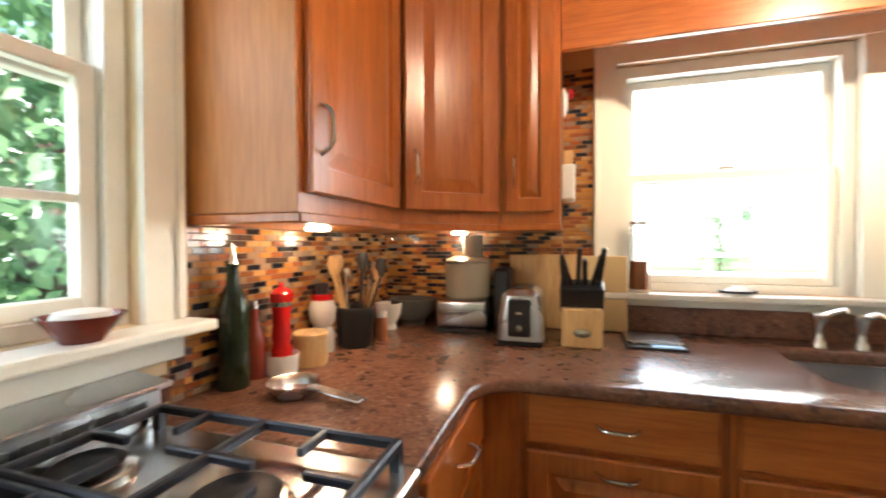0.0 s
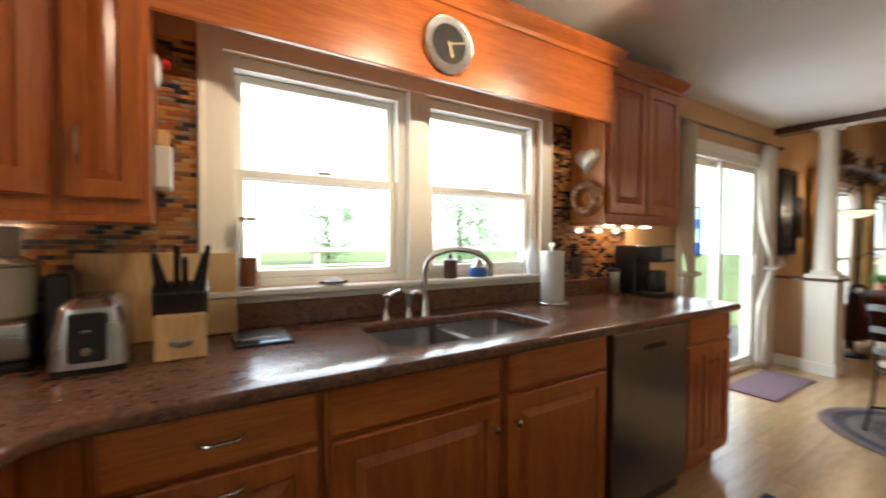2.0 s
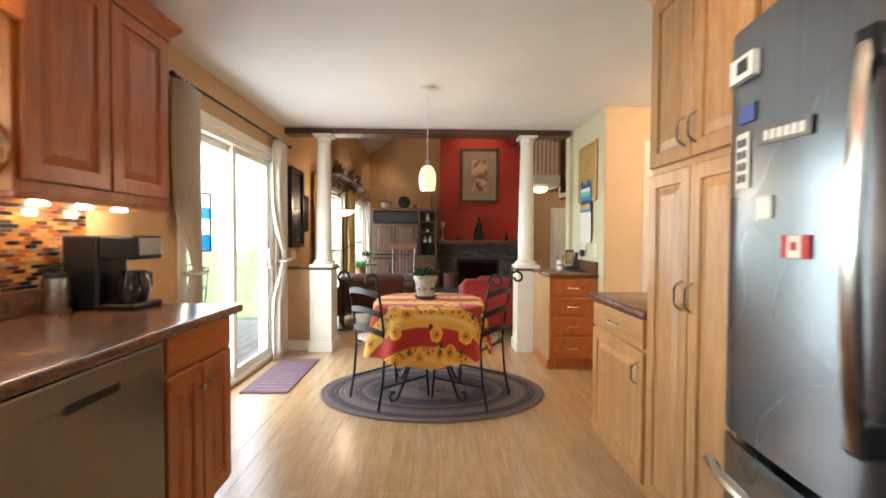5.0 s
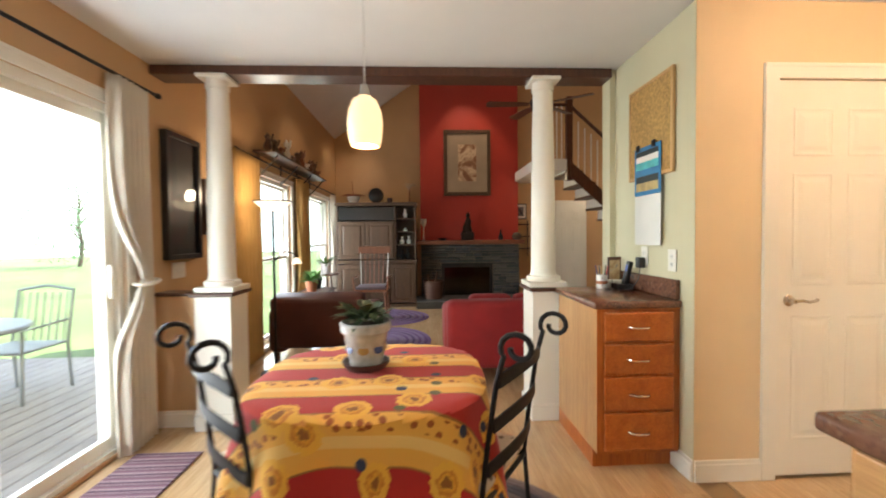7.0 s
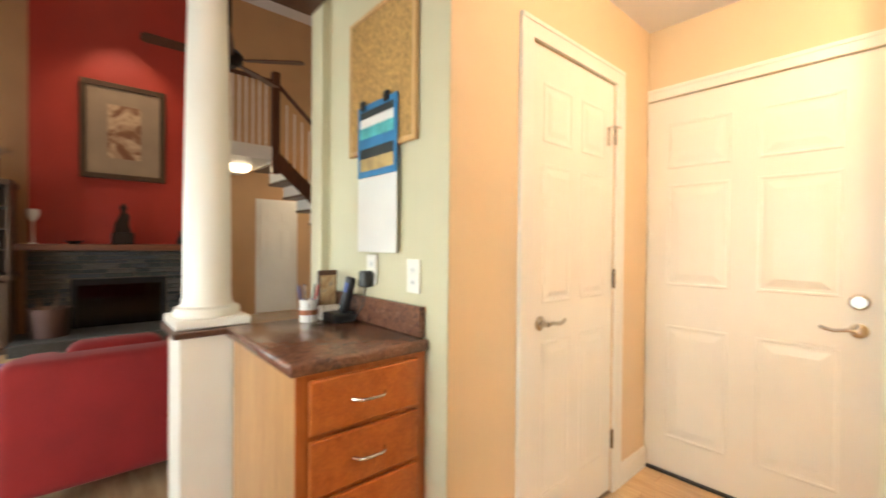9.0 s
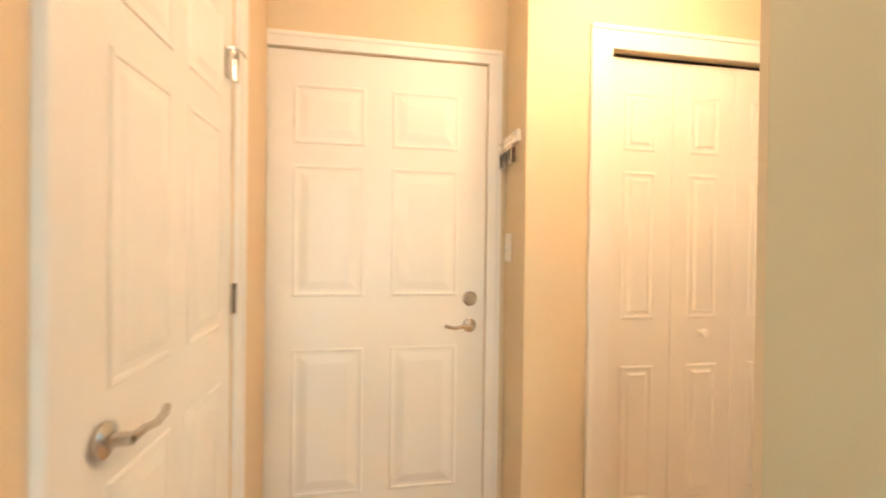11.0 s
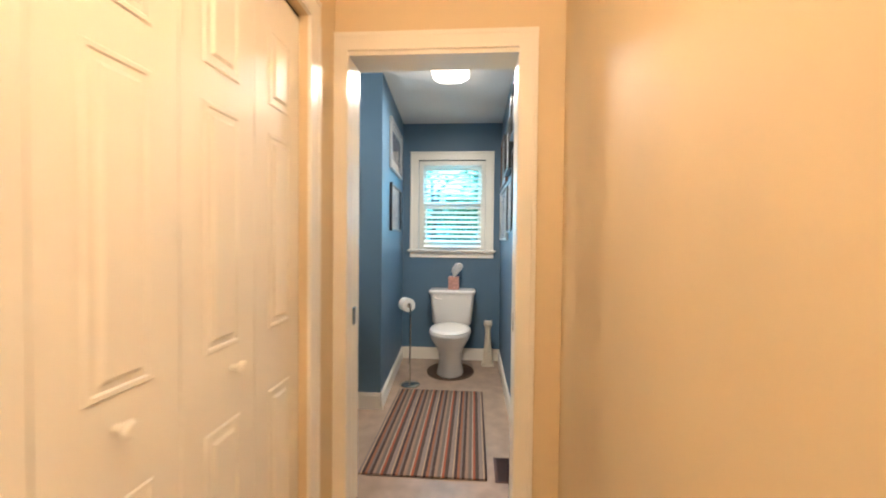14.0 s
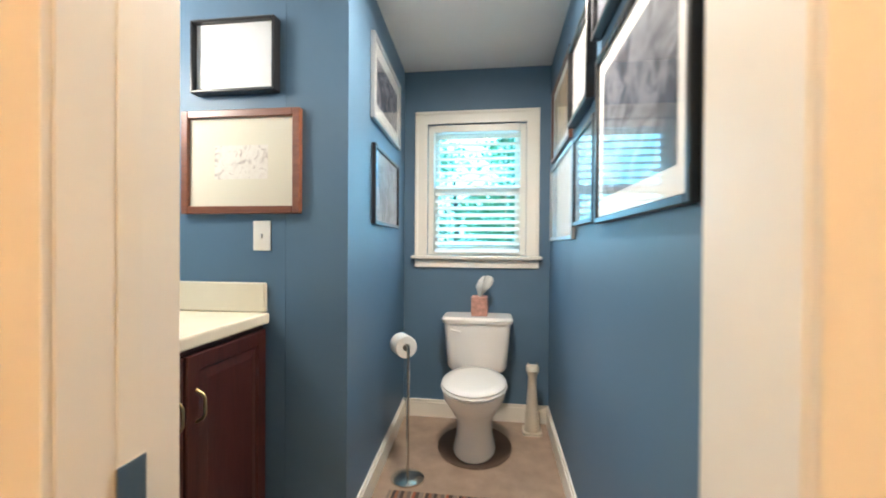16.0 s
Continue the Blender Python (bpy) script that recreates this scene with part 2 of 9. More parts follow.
STEELD = brushed("dark_stainless", (0.25, 0.24, 0.23), 0.32)
CHROME = brushed("brushed_nickel", (0.62, 0.58, 0.52), 0.2)
IRON = paint("black_iron", (0.018, 0.017, 0.018), 0.45, 0.6, vary=0.3, grain=80, bump=0.3)
BLACK = paint("black_plastic", (0.012, 0.012, 0.013), 0.3, vary=0.2, grain=200, bump=0.05)
PORC = paint("porcelain", (0.82, 0.80, 0.76), 0.12, vary=0.02, grain=40, bump=0.0)
VINYL = paint("bath_floor_vinyl", (0.36, 0.26, 0.19), 0.4, vary=0.18, grain=25, bump=0.1, blotch=9)
PANE = pane_glass("window_glass")
# bathroom panes: the blue of the daylight is put into clear glass
PANE_COOL = pane_glass("cool_daylight_glass", (0.46, 0.76, 0.9))
CLEAR = glass("clear_glass")
LAWN = paint("lawn", (0.09, 0.14, 0.04), 0.9, vary=0.4, grain=8, bump=0.5, blotch=0.4)
DECKW = wood("deck_boards", (0.28, 0.24, 0.2), (0.42, 0.37, 0.31), 0.7, axis=0, coat=0.0)
PLANK = wood("maple_plank", (0.52, 0.33, 0.16), (0.68, 0.48, 0.27), 0.22, axis=0, scale=0.7, coat=0.3, spread=0.12)


# ---- building helpers ----
OFF = {}


def thing(name, label="", category="", at=(0, 0, 0), group="", world_coords=True, rz=0):
    ob = new(name)
    ob.empty_display_size = 0.1
    ob.matrix_world = pose(*at, 0, 0, rz)
    OFF[ob.name] = Vector(at) if world_coords else Vector((0, 0, 0))
    return tagged(ob, label, category, group)


def part(name, bm, material, parent=None, label="", smooth=False):
    off = OFF.get(parent.name, Vector()) if parent else Vector()
    me = bpy.data.meshes.new(name)
    if off.length:
        bmesh.ops.translate(bm, verts=bm.verts, vec=-off)
    bmesh.ops.recalc_face_normals(bm, faces=bm.faces)
    bm.to_mesh(me)
    bm.free()
    me.materials.append(material)
    if smooth:
        me.shade_smooth()
        me.set_sharp_from_angle(angle=radians(38))
    ob = new(name, me)
    if parent:
        ob.parent = parent
        OFF[ob.name] = off
    if label:
        ob["label"] = label
    return ob


def structure(name, bm, material, label="", smooth=False):
    return tagged(part(name, bm, material, None, label, smooth), kind="structure", category=name.split("_")[0])


def box(x0, y0, z0, x1, y1, z1, bevel=0.0, bm=None, seg=1):
    x0, x1 = sorted((x0, x1))
    y0, y1 = sorted((y0, y1))
    z0, z1 = sorted((z0, z1))
    b = bmesh.new()
    vs = [b.verts.new(p) for p in ((x0, y0, z0), (x1, y0, z0), (x1, y1, z0), (x0, y1, z0), (x0, y0, z1), (x1, y0, z1), (x1, y1, z1), (x0, y1, z1))]
    for f in ((0, 3, 2, 1), (4, 5, 6, 7), (0, 1, 5, 4), (1, 2, 6, 5), (2, 3, 7, 6), (3, 0, 4, 7)):
        b.faces.new([vs[i] for i in f])
    if bevel:
        bevel = min(bevel, (x1 - x0) * 0.45, (y1 - y0) * 0.45, (z1 - z0) * 0.45)
        bmesh.ops.bevel(b, geom=list(b.edges), offset=bevel, segments=seg, affect='EDGES', profile=0.5)
    return merge(bm, b)


def merge(bm, b):
    if bm is None:
        return b
    vm = {}
    for v in b.verts:
        vm[v] = bm.verts.new(v.co)
    for f in b.faces:
        bm.faces.new([vm[v] for v in f.verts])
    b.free()
    return bm


def lathe(profile, at=(0, 0, 0), seg=24, bm=None, axis='Z', sx=1.0, sy=1.0):
    """A turned body from (radius, height) pairs."""
    b = bmesh.new()
    rings = []
    for r, h in profile:
        if r < 1e-5:
            rings.append([b.verts.new((0, 0, h))])
        else:
            rings.append([b.verts.new((r * sx * math.cos(2 * math.pi * i / seg), r * sy * math.sin(2 * math.pi * i / seg), h)) for i in range(seg)])
    for a, c in zip(rings, rings[1:]):
        for i in range(seg):
            j = (i + 1) % seg
            if len(a) == 1 and len(c) == 1:
                continue
            if len(a) == 1:
                b.faces.new((a[0], c[i], c[j]))
            elif len(c) == 1:
                b.faces.new((a[i], a[j], c[0]))
            else:
                b.faces.new((a[i], a[j], c[j], c[i]))
    for ring, flip in ((rings[0], True), (rings[-1], False)):
        if len(ring) > 2:
            b.faces.new(ring[::-1] if flip else ring)
    m = Matrix()
    if axis == 'X':
        m = Matrix.Rotation(radians(90), 4, 'Y')
    if axis == 'Y':
        m = Matrix.Rotation(radians(-90), 4, 'X')
    bmesh.ops.transform(b, matrix=Matrix.Translation(at) @ m, verts=b.verts)
    return merge(bm, b)


def tube(points, r, seg=8, bm=None, closed=False, taper=None):
    """A round bar along points."""
    b = bmesh.new()
    pts = [Vector(p) for p in points]
    n = len(pts)
    rings = []
    side = None
    for i, p in enumerate(pts):
        d = (pts[(i + 1) % n] - pts[i - 1]) if closed else (pts[min(i + 1, n - 1)] - pts[max(i - 1, 0)])
        d.normalize()
        if side is None:
            side = d.orthogonal().normalized()
        side = (side - d * side.dot(d)).normalized()
        up = d.cross(side)
        rr = taper(i / (n - 1)) * r if taper else r
        rings.append([b.verts.new(p + (side * math.cos(2 * math.pi * k / seg) + up * math.sin(2 * math.pi * k / seg)) * rr) for k in range(seg)])
    pairs = list(zip(rings, rings[1:])) + ([(rings[-1], rings[0])] if closed else [])
    for a, c in pairs:
        for k in range(seg):
            b.faces.new((a[k], a[(k + 1) % seg], c[(k + 1) % seg], c[k]))
    if not closed:
        b.faces.new(rings[0][::-1]), b.faces.new(rings[-1])
    return merge(bm, b)


def prism(outline, z0, z1, bm=None, bevel=0.0):
    """An upright body over an outline in plan."""
    b = bmesh.new()
    lo = [b.verts.new((x, y, z0)) for x, y in outline]
    hi = [b.verts.new((x, y, z1)) for x, y in outline]
    b.faces.new(lo[::-1]), b.faces.new(hi)
    n = len(lo)
    for i in range(n):
        b.faces.new((lo[i], lo[(i + 1) % n], hi[(i + 1) % n], hi[i]))
    if bevel:
        edges = [e for e in b.edges if abs(e.verts[0].co.z - e.verts[1].co.z) < 1e-6]
        bmesh.ops.bevel(b, geom=edges, offset=bevel, segments=2, affect='EDGES', profile=0.5)
    return merge(bm, b)


def moved(bm, m):
    bmesh.ops.transform(bm, matrix=m, verts=bm.verts)
    return bm


# A face plan: origin, direction along the width, outward normal. Maps (u, v, w) to the world.
def face_frame(ox, oy, oz, u, n):
    u, n = Vector((*u, 0)), Vector((*n, 0))
    return Matrix(((u.x, n.x, 0, ox), (u.y, n.y, 0, oy), (0, 0, 1, oz), (0, 0, 0, 1)))


def raised_panel(bm, u0, z0, u1, z1, stile=0.055, thick=0.02, arch=0.0, slope=0.03):
    """A door with stiles, rails and a raised centre panel; face at w = thick."""
    b = bmesh.new()
    def rect(a, w):
        return [b.verts.new(p) for p in ((u0 + a, w, z0 + a), (u1 - a, w, z0 + a), (u1 - a, w, z1 - a), (u0 + a, w, z1 - a))]
    s = min(stile, (u1 - u0) * 0.28, (z1 - z0) * 0.28)
    sl = min(slope, (u1 - u0) * 0.12, (z1 - z0) * 0.12)
    rings = [rect(0, 0), rect(0, thick - 0.004), rect(0.004, thick), rect(s, thick), rect(s + 0.004, thick - 0.009), rect(s + 0.009, thick - 0.009), rect(s + 0.009 + sl, thick - 0.001)]
    for a, c in zip(rings, rings[1:]):
        for i in range(4):
            b.faces.new((a[i], a[(i + 1) % 4], c[(i + 1) % 4], c[i]))
    b.faces.new(rings[-1]), b.faces.new(rings[0][::-1])
    return merge(bm, b)


def six_panel(w, h, thick=0.035, cols=2, rail=(0.74, 0.96)):
    """A moulded panel door leaf: three rows of raised panels, in (u, w, z)."""
    b = box(0, -thick, 0, w, 0, h)
    m = 0.11 * w / 0.76 if cols == 2 else 0.088
    gap = m
    pw = (w - 2 * m - (cols - 1) * gap) / cols
    rows = ((0.2 * h / 2.03, rail[0] * h / 2.03), (rail[1] * h / 2.03, 1.55 * h / 2.03), (1.66 * h / 2.03, 1.88 * h / 2.03))
    cut = bmesh.new()
    for c in range(cols):
        u0 = m + c * (pw + gap)
        for z0, z1 in rows:
            def rect(a, d):
                return [cut.verts.new(p) for p in ((u0 + a, d, z0 + a), (u0 + pw - a, d, z0 + a), (u0 + pw - a, d, z1 - a), (u0 + a, d, z1 - a))]
            rings = [rect(-0.012, 0.0005), rect(-0.008, 0.004), rect(0.0, 0.004), rect(0.004, 0.001), rect(0.016, 0.001), rect(0.05 * min(1, pw / 0.25), 0.007)]
            for a, e in zip(rings, rings[1:]):
                for i in range(4):
                    cut.faces.new((a[i], a[(i + 1) % 4], e[(i + 1) % 4], e[i]))
            cut.faces.new(rings[-1])
    return merge(b, cut)


def bar_pull(fr, u, v, length, parent, vertical=False, r=0.005, out=0.03, material=None):
    """A bowed bar pull on a face."""
    pts = []
    for i in range(9):
        s = i / 8
        a = (s - 0.5) * length
        w = out * min(1, math.sin(math.pi * s) * 1.9)
        pts.append((u, w, v + a) if vertical else (u + a, w, v))
    bm = moved(tube(pts, r, 8), fr)
    return part("handle", bm, material or CHROME, parent, "brushed nickel bow handle", True)

# ---- large structure ----
H = 2.42          # kitchen ceiling
SINKY = 3.02      # sink wall face
STOVEX = -0.06    # stove wall face


def wall_with_holes(name, axis, plane, thick, a0, a1, z0, z1, holes, material, label):
    """A wall in the plane axis = plane (thick towards +), with rectangular openings (a, z, a, z)."""
    xs = sorted({a0, a1, *[h[0] for h in holes], *[h[2] for h in holes]})
    zs = sorted({z0, z1, *[h[1] for h in holes], *[h[3] for h in holes]})
    bm = bmesh.new()
    for i in range(len(xs) - 1):
        run = None
        for j in range(len(zs) - 1):
            cx, cz = (xs[i] + xs[i + 1]) / 2, (zs[j] + zs[j + 1]) / 2
            solid = not any(h[0] < cx < h[2] and h[1] < cz < h[3] for h in holes)
            if solid:
                run = (run[0], zs[j + 1]) if run else (zs[j], zs[j + 1])
            if run and (not solid or j == len(zs) - 2):
                if axis == 'y':
                    box(xs[i], plane, run[0], xs[i + 1], plane + thick, run[1], bm=bm)
                else:
                    box(plane, xs[i], run[0], plane + thick, xs[i + 1], run[1], bm=bm)
                run = None
    bmesh.ops.remove_doubles(bm, verts=bm.verts, dist=1e-5)
    seen = {}
    for f in list(bm.faces):
        key = tuple(round(c, 4) for c in f.calc_center_median())
        seen.setdefault(key, []).append(f)
    bmesh.ops.delete(bm, geom=[f for g in seen.values() if len(g) > 1 for f in g], context='FACES_ONLY')
    return structure(name, bm, material, label)


WIN = (0.95, 1.07, 2.61, 1.97)       # sink window opening x, z, x, z
SLID = (4.20, 0.02, 5.72, 2.04)      # sliding door opening
LWIN = (0.78, 1.10, 1.85, 2.08)      # stove window opening y, z, y, z
LRW1, LRW2 = (7.70, 0.06, 8.83, 1.97), (9.58, 0.3, 11.0, 1.97)
wall_with_holes("wall_north", 'y', SINKY, 0.16, -0.29, 6.0, 0, H + 0.1, [WIN, SLID], WALLT, "tan painted wall with window and sliding door openings")
wall_with_holes("wall_west", 'x', STOVEX - 0.16, 0.16, -0.14, SINKY, 0, H + 0.1, [LWIN], WALL, "cream painted wall behind the range")
wall_with_holes("wall_living_north", 'y', SINKY, 0.16, 6.0, 11.86, 0, 3.5, [LRW1, LRW2], WALLT, "tan living room wall with tall windows")
structure("wall_fridge", box(STOVEX, -0.40, 0, 4.0, -0.14, H), WALLG, "pale green wall behind the refrigerator")
structure("wall_fridge_end", box(4.0, -0.40, 0, 4.165, -0.14, H), WALLG, "pale green wall end")
structure("wall_hall", box(2.31, -0.416, 0, 4.165, -0.4005, H), WALLH, "cream hall wall")
wall_with_holes("wall_pantry", 'x', 5.16, 0.13, -1.62, -0.135, 0, H, [(-1.24, 0, -0.555, 2.035)], WALL, "cream wall with pantry door opening")
structure("wall_cork", box(5.292, -0.265, 0, 6.02, -0.135, H), WALLG, "pale green wall carrying the cork board")
structure("wall_cork_trim", box(5.16, -0.133, 0, 5.292, -0.135 + 0.004, H), WALLG, "pale green return of the wall")
structure("wall_cork_post", box(6.02, -0.285, 0, 6.14, -0.095, H), WALLG, "pale green end post of the wall")
wall_with_holes("wall_exit", 'y', -1.79, 0.16, 4.03, 5.4, 0, H, [(4.246, 0, 5.184, 2.033)], WALLH, "cream wall with the entry door")
structure("wall_key", box(4.02, -1.63, 0, 4.16, -1.385, H), WALLH, "narrow cream wall carrying the key rack")
wall_with_holes("wall_closet", 'y', -1.515, 0.13, 2.31, 4.02, 0, H, [(2.60, 0, 3.81, 2.03)], WALLH, "cream hall wall with closet opening")
wall_with_holes("wall_bath_door", 'x', 2.14, 0.17, -2.7, -0.30, 0, H, [(-1.340, 0, -0.592, 2.03)], WALLH, "cream hall wall with the bathroom door opening")
structure("wall_bath_skin", box(2.134, -2.7, 0, 2.1395, -1.345, H), BLUE, "blue inner skin of the bathroom wall")
wall_with_holes("wall_bath_window", 'x', -0.30, 0.16, -1.60, -0.515, 0, H + 0.02, [(-1.353, 1.13, -0.673, 2.04)], BLUE, "blue bathroom wall with a window opening")
structure("wall_bath_left", prism([(-0.30, -1.70), (1.15, -1.70), (1.15, -1.442), (-0.139, -1.516), (-0.139, -1.602), (-0.30, -1.602)], 0, H + 0.02), BLUE, "blue bathroom side wall")
structure("wall_bath_pictures", box(1.02, -2.7, 0, 1.15, -1.701, H + 0.02), BLUE, "blue bathroom wall carrying two pictures")
structure("wall_bath_right", box(-0.30, -0.515, 0, 2.139, -0.402, H + 0.02), BLUE, "blue bathroom side wall")
structure("wall_bath_back", box(1.02, -2.83, 0, 2.31, -2.7, H + 0.02), BLUE, "blue bathroom end wall")
structure("closet_back", box(2.31, -2.2, 0, 4.06, -2.1, H), WALL, "closet back wall")
structure("pantry_back", box(6.0, -1.62, 0, 6.1, -0.29, H), WALL, "pantry back wall")
structure("ceiling_kitchen", box(-0.29, -1.8, H, 6.02, 3.18, H + 0.1), CEIL, "matt white kitchen ceiling")
structure("ceiling_bath", box(-0.30, -2.83, H + 0.022, 2.2, -0.31, H + 0.05), CEIL, "matt white bathroom ceiling").location.z = -0.03

# living room shell: sloping ceiling, back wall, chimney breast
LX = 11.72
bm = bmesh.new()
for x0, x1 in ((LX, LX + 0.14),):
    prof = [(3.02, 0), (3.02, 3.3), (0.1, 5.35), (-4.2, 5.35), (-4.2, 0)]
    lo, hi = [bm.verts.new((x0, y, z)) for y, z in prof], [bm.verts.new((x1, y, z)) for y, z in prof]
    bm.faces.new(lo), bm.faces.new(hi[::-1])
    for i in range(5):
        bm.faces.new((lo[i], lo[(i + 1) % 5], hi[(i + 1) % 5], hi[i]))
structure("wall_living_east", bm, WALLT, "tan gable wall of the living room")
bm = bmesh.new()
prof = [(3.1, 3.24), (0.1, 5.35), (-4.3, 5.35), (-4.3, 5.47), (0.06, 5.47), (3.1, 3.36)]
lo, hi = [bm.verts.new((5.9, y, z)) for y, z in prof], [bm.verts.new((LX + 0.14, y, z)) for y, z in prof]
bm.faces.new(lo), bm.faces.new(hi[::-1])
for i in range(6):
    bm.faces.new((lo[i], lo[(i + 1) % 6], hi[(i + 1) % 6], hi[i]))
structure("ceiling_living", bm, CEIL, "white sloping living room ceiling")
structure("wall_over_opening", box(6.02, -4.3, H, 6.14, 3.02, 5.4), WALLT, "tan wall above the opening")
structure("wall_living_south", box(6.14, -4.42, 0, LX + 0.14, -4.3, 5.4), WALLT, "tan wall closing the living room")
structure("wall_living_west", box(6.0, -4.3, 0, 6.14, -0.29, H), WALLT, "tan wall beside the pantry")
structure("chimney_breast", box(11.5, -0.72, 0, LX, 1.28, 5.2), REDW, "deep red painted chimney breast")
structure("floor_base", box(-0.3, -2.2, -0.12, LX + 0.1, 3.2, -0.012), paint("subfloor", (0.3, 0.2, 0.1), 0.8), "timber subfloor under the planks")
structure("floor_living_south", box(6.0, -4.4, -0.12, LX + 0.1, -2.2, -0.004), PLANK, "maple floor continuing past the stairs")
structure("floor_bath", box(-0.30, -2.8, -0.011, 2.25, -0.515, 0.0), VINYL, "mottled beige vinyl bathroom floor")
structure("beam_trim", box(5.985, -0.095, 2.355, 6.155, 3.02, H - 0.002, 0.004), DARKWOOD, "dark stained wood beam across the opening")

# floor planks
meshes = {}


def plank_mesh(length):
    key = round(length, 3)
    if key not in meshes:
        bm = box(0, 0, -0.012, length, 0.1255, 0, 0.0012)
        me = bpy.data.meshes.new("plank")
        bm.to_mesh(me)
        bm.free()
        me.materials.append(PLANK)
        meshes[key] = me
    return meshes[key]


FLOORS = []


def planks(x0, y0, x1, y1, name, label):
    root = structure(name, box(x0, y0, -0.0122, x1, y1, -0.0105), DARKWOOD, label)
    rng = random.Random(5)
    FLOORS.append((root, x0, y0, x1, y1, rng))


planks(-0.13, -0.14, 6.02, 3.02, "floor", "pale maple plank kitchen floor")
planks(2.25, -1.62, 5.16, -0.30, "floor_hall", "pale maple plank hall floor")
planks(6.02, -2.2, LX, 3.02, "floor_living", "pale maple plank living room floor")


def lay_floors():
    count = 0
    for root, x0, y0, x1, y1, rng in FLOORS:
        wide = root.name == "floor_living"
        y = y0
        while y < y1 - 0.02:
            x = x0 - rng.choice((0.0, 0.4, 0.8))
            while x < x1 - 0.01:
                a, b = max(x, x0), min(x + 1.2, x1)
                if b - a > 0.03:
                    ob = new("plank", plank_mesh(b - a - 0.0012))
                    ob.parent = root
                    ob.location = (a, y, 0)
                    if y + 0.126 > y1:
                        ob.scale = (1, (y1 - y) / 0.126, 1)
                x += 1.2
            y += 0.126


# ---- trim: baseboards, casings ----
def baseboard(name, x0, y0, x1, y1, nx, ny, h=0.11):
    """A baseboard along a wall face; nx, ny points into the room."""
    t = 0.014
    bm = box(x0, y0, 0.001, x1 + nx * t, y1 + ny * t, h - 0.02)
    box(x0, y0, h - 0.02, x1 + nx * t * 0.6, y1 + ny * t * 0.6, h, bm=bm)
    return structure(name, bm, WHITE, "white painted baseboard")


def casing(name, fr, u0, u1, top, w=0.075, t=0.018, bottom=0.0):
    """Door casing on a face: two legs and a head with a stepped profile."""
    bm = bmesh.new()
    for a, b in ((u0 - w, u0), (u1, u1 + w)):
        box(a, 0, bottom, b, t * 0.75, top, bm=bm)
        o = a if a < u0 else b - 0.02
        box(o, t * 0.75, bottom, o + 0.02, t, top, 0.004, bm=bm)
    box(u0 - w, 0, top, u1 + w, t * 0.75, top + w, bm=bm)
    box(u0 - w, t * 0.75, top + w - 0.02, u1 + w, t, top + w, 0.004, bm=bm)
    return structure(name, moved(bm, fr), WHITE, "white painted door casing")


F_PANTRY = face_frame(5.16, 0, 0, (0, 1), (-1, 0))
F_EXIT = face_frame(0, -1.63, 0, (1, 0), (0, 1))
F_CLOSET = face_frame(0, -1.385, 0, (1, 0), (0, 1))
F_BATH = face_frame(2.31, 0, 0, (0, 1), (1, 0))
casing("casing_pantry", F_PANTRY, -1.24, -0.555, 2.035)
casing("casing_exit", F_EXIT, 4.245, 5.185, 2.035, w=0.06)
casing("casing_closet", F_CLOSET, 2.60, 3.81, 2.03, w=0.09)
casing("casing_bath", F_BATH, -1.328, -0.602, 2.03, w=0.075)
for nm, bx in (("jamb_bath_left", (2.139, -1.3399, 0, 2.311, -1.326, 2.03)), ("jamb_bath_right", (2.139, -0.606, 0, 2.311, -0.5921, 2.03)), ("jamb_bath_top", (2.139, -1.326, 2.012, 2.311, -0.606, 2.0299))):
    structure(nm, box(*bx), WHITE, "white painted door jamb")
baseboard("baseboard_pantry_a", 5.16, -0.48, 5.16, -0.135, -1, 0)
baseboard("baseboard_pantry_b", 5.16, -1.63, 5.16, -1.316, -1, 0)
baseboard("baseboard_cork", 5.16, -0.131, 6.02, -0.131, 0, 1)
baseboard("baseboard_hall", 2.31, -0.416, 4.165, -0.416, 0, -1)
baseboard("baseboard_hall_end", 2.31, -0.51, 2.31, -0.432, 1, 0)
baseboard("baseboard_fridge_end", 4.165, -0.416, 4.165, -0.14, 1, 0)
bm = prism([(-0.139, -1.516), (1.15, -1.442), (1.164, -1.427), (-0.139, -1.502)], 0.001, 0.10)
prism([(-0.139, -1.516), (1.15, -1.442), (1.158, -1.433), (-0.139, -1.508)], 0.10, 0.12, bm)
structure("baseboard_bath_a", bm, WHITE, "white painted baseboard")
baseboard("baseboard_bath_b", -0.14, -1.50, -0.14, -0.515, 1, 0, 0.12)
baseboard("baseboard_bath_c", -0.14, -0.515, 2.139, -0.515, 0, -1, 0.12)
baseboard("baseboard_bath_d", 1.15, -1.70, 1.15, -1.444, 1, 0, 0.12)
baseboard("baseboard_living", 6.0, 3.02, 7.35, 3.02, 0, -1)


# ---- doors ----
def lever(parent, fr, u, v, sign, rose=0.03):
    bm = lathe([(0, 0), (rose, 0), (rose, 0.006), (rose * 0.7, 0.012), (0.012, 0.014), (0.011, 0.045), (0, 0.045)], (0, 0, 0), 20, axis='Y')
    pts = [(0, 0.042, 0), (sign * 0.03, 0.046, 0.004), (sign * 0.07, 0.046, -0.004), (sign * 0.1, 0.046, 0.002), (sign * 0.115, 0.042, 0.008)]
    tube(pts, 0.008, 8, bm)
    return part("door_handle", moved(bm, fr @ Matrix.Translation((u, 0, v))), CHROME, parent, "brushed nickel lever handle", True)


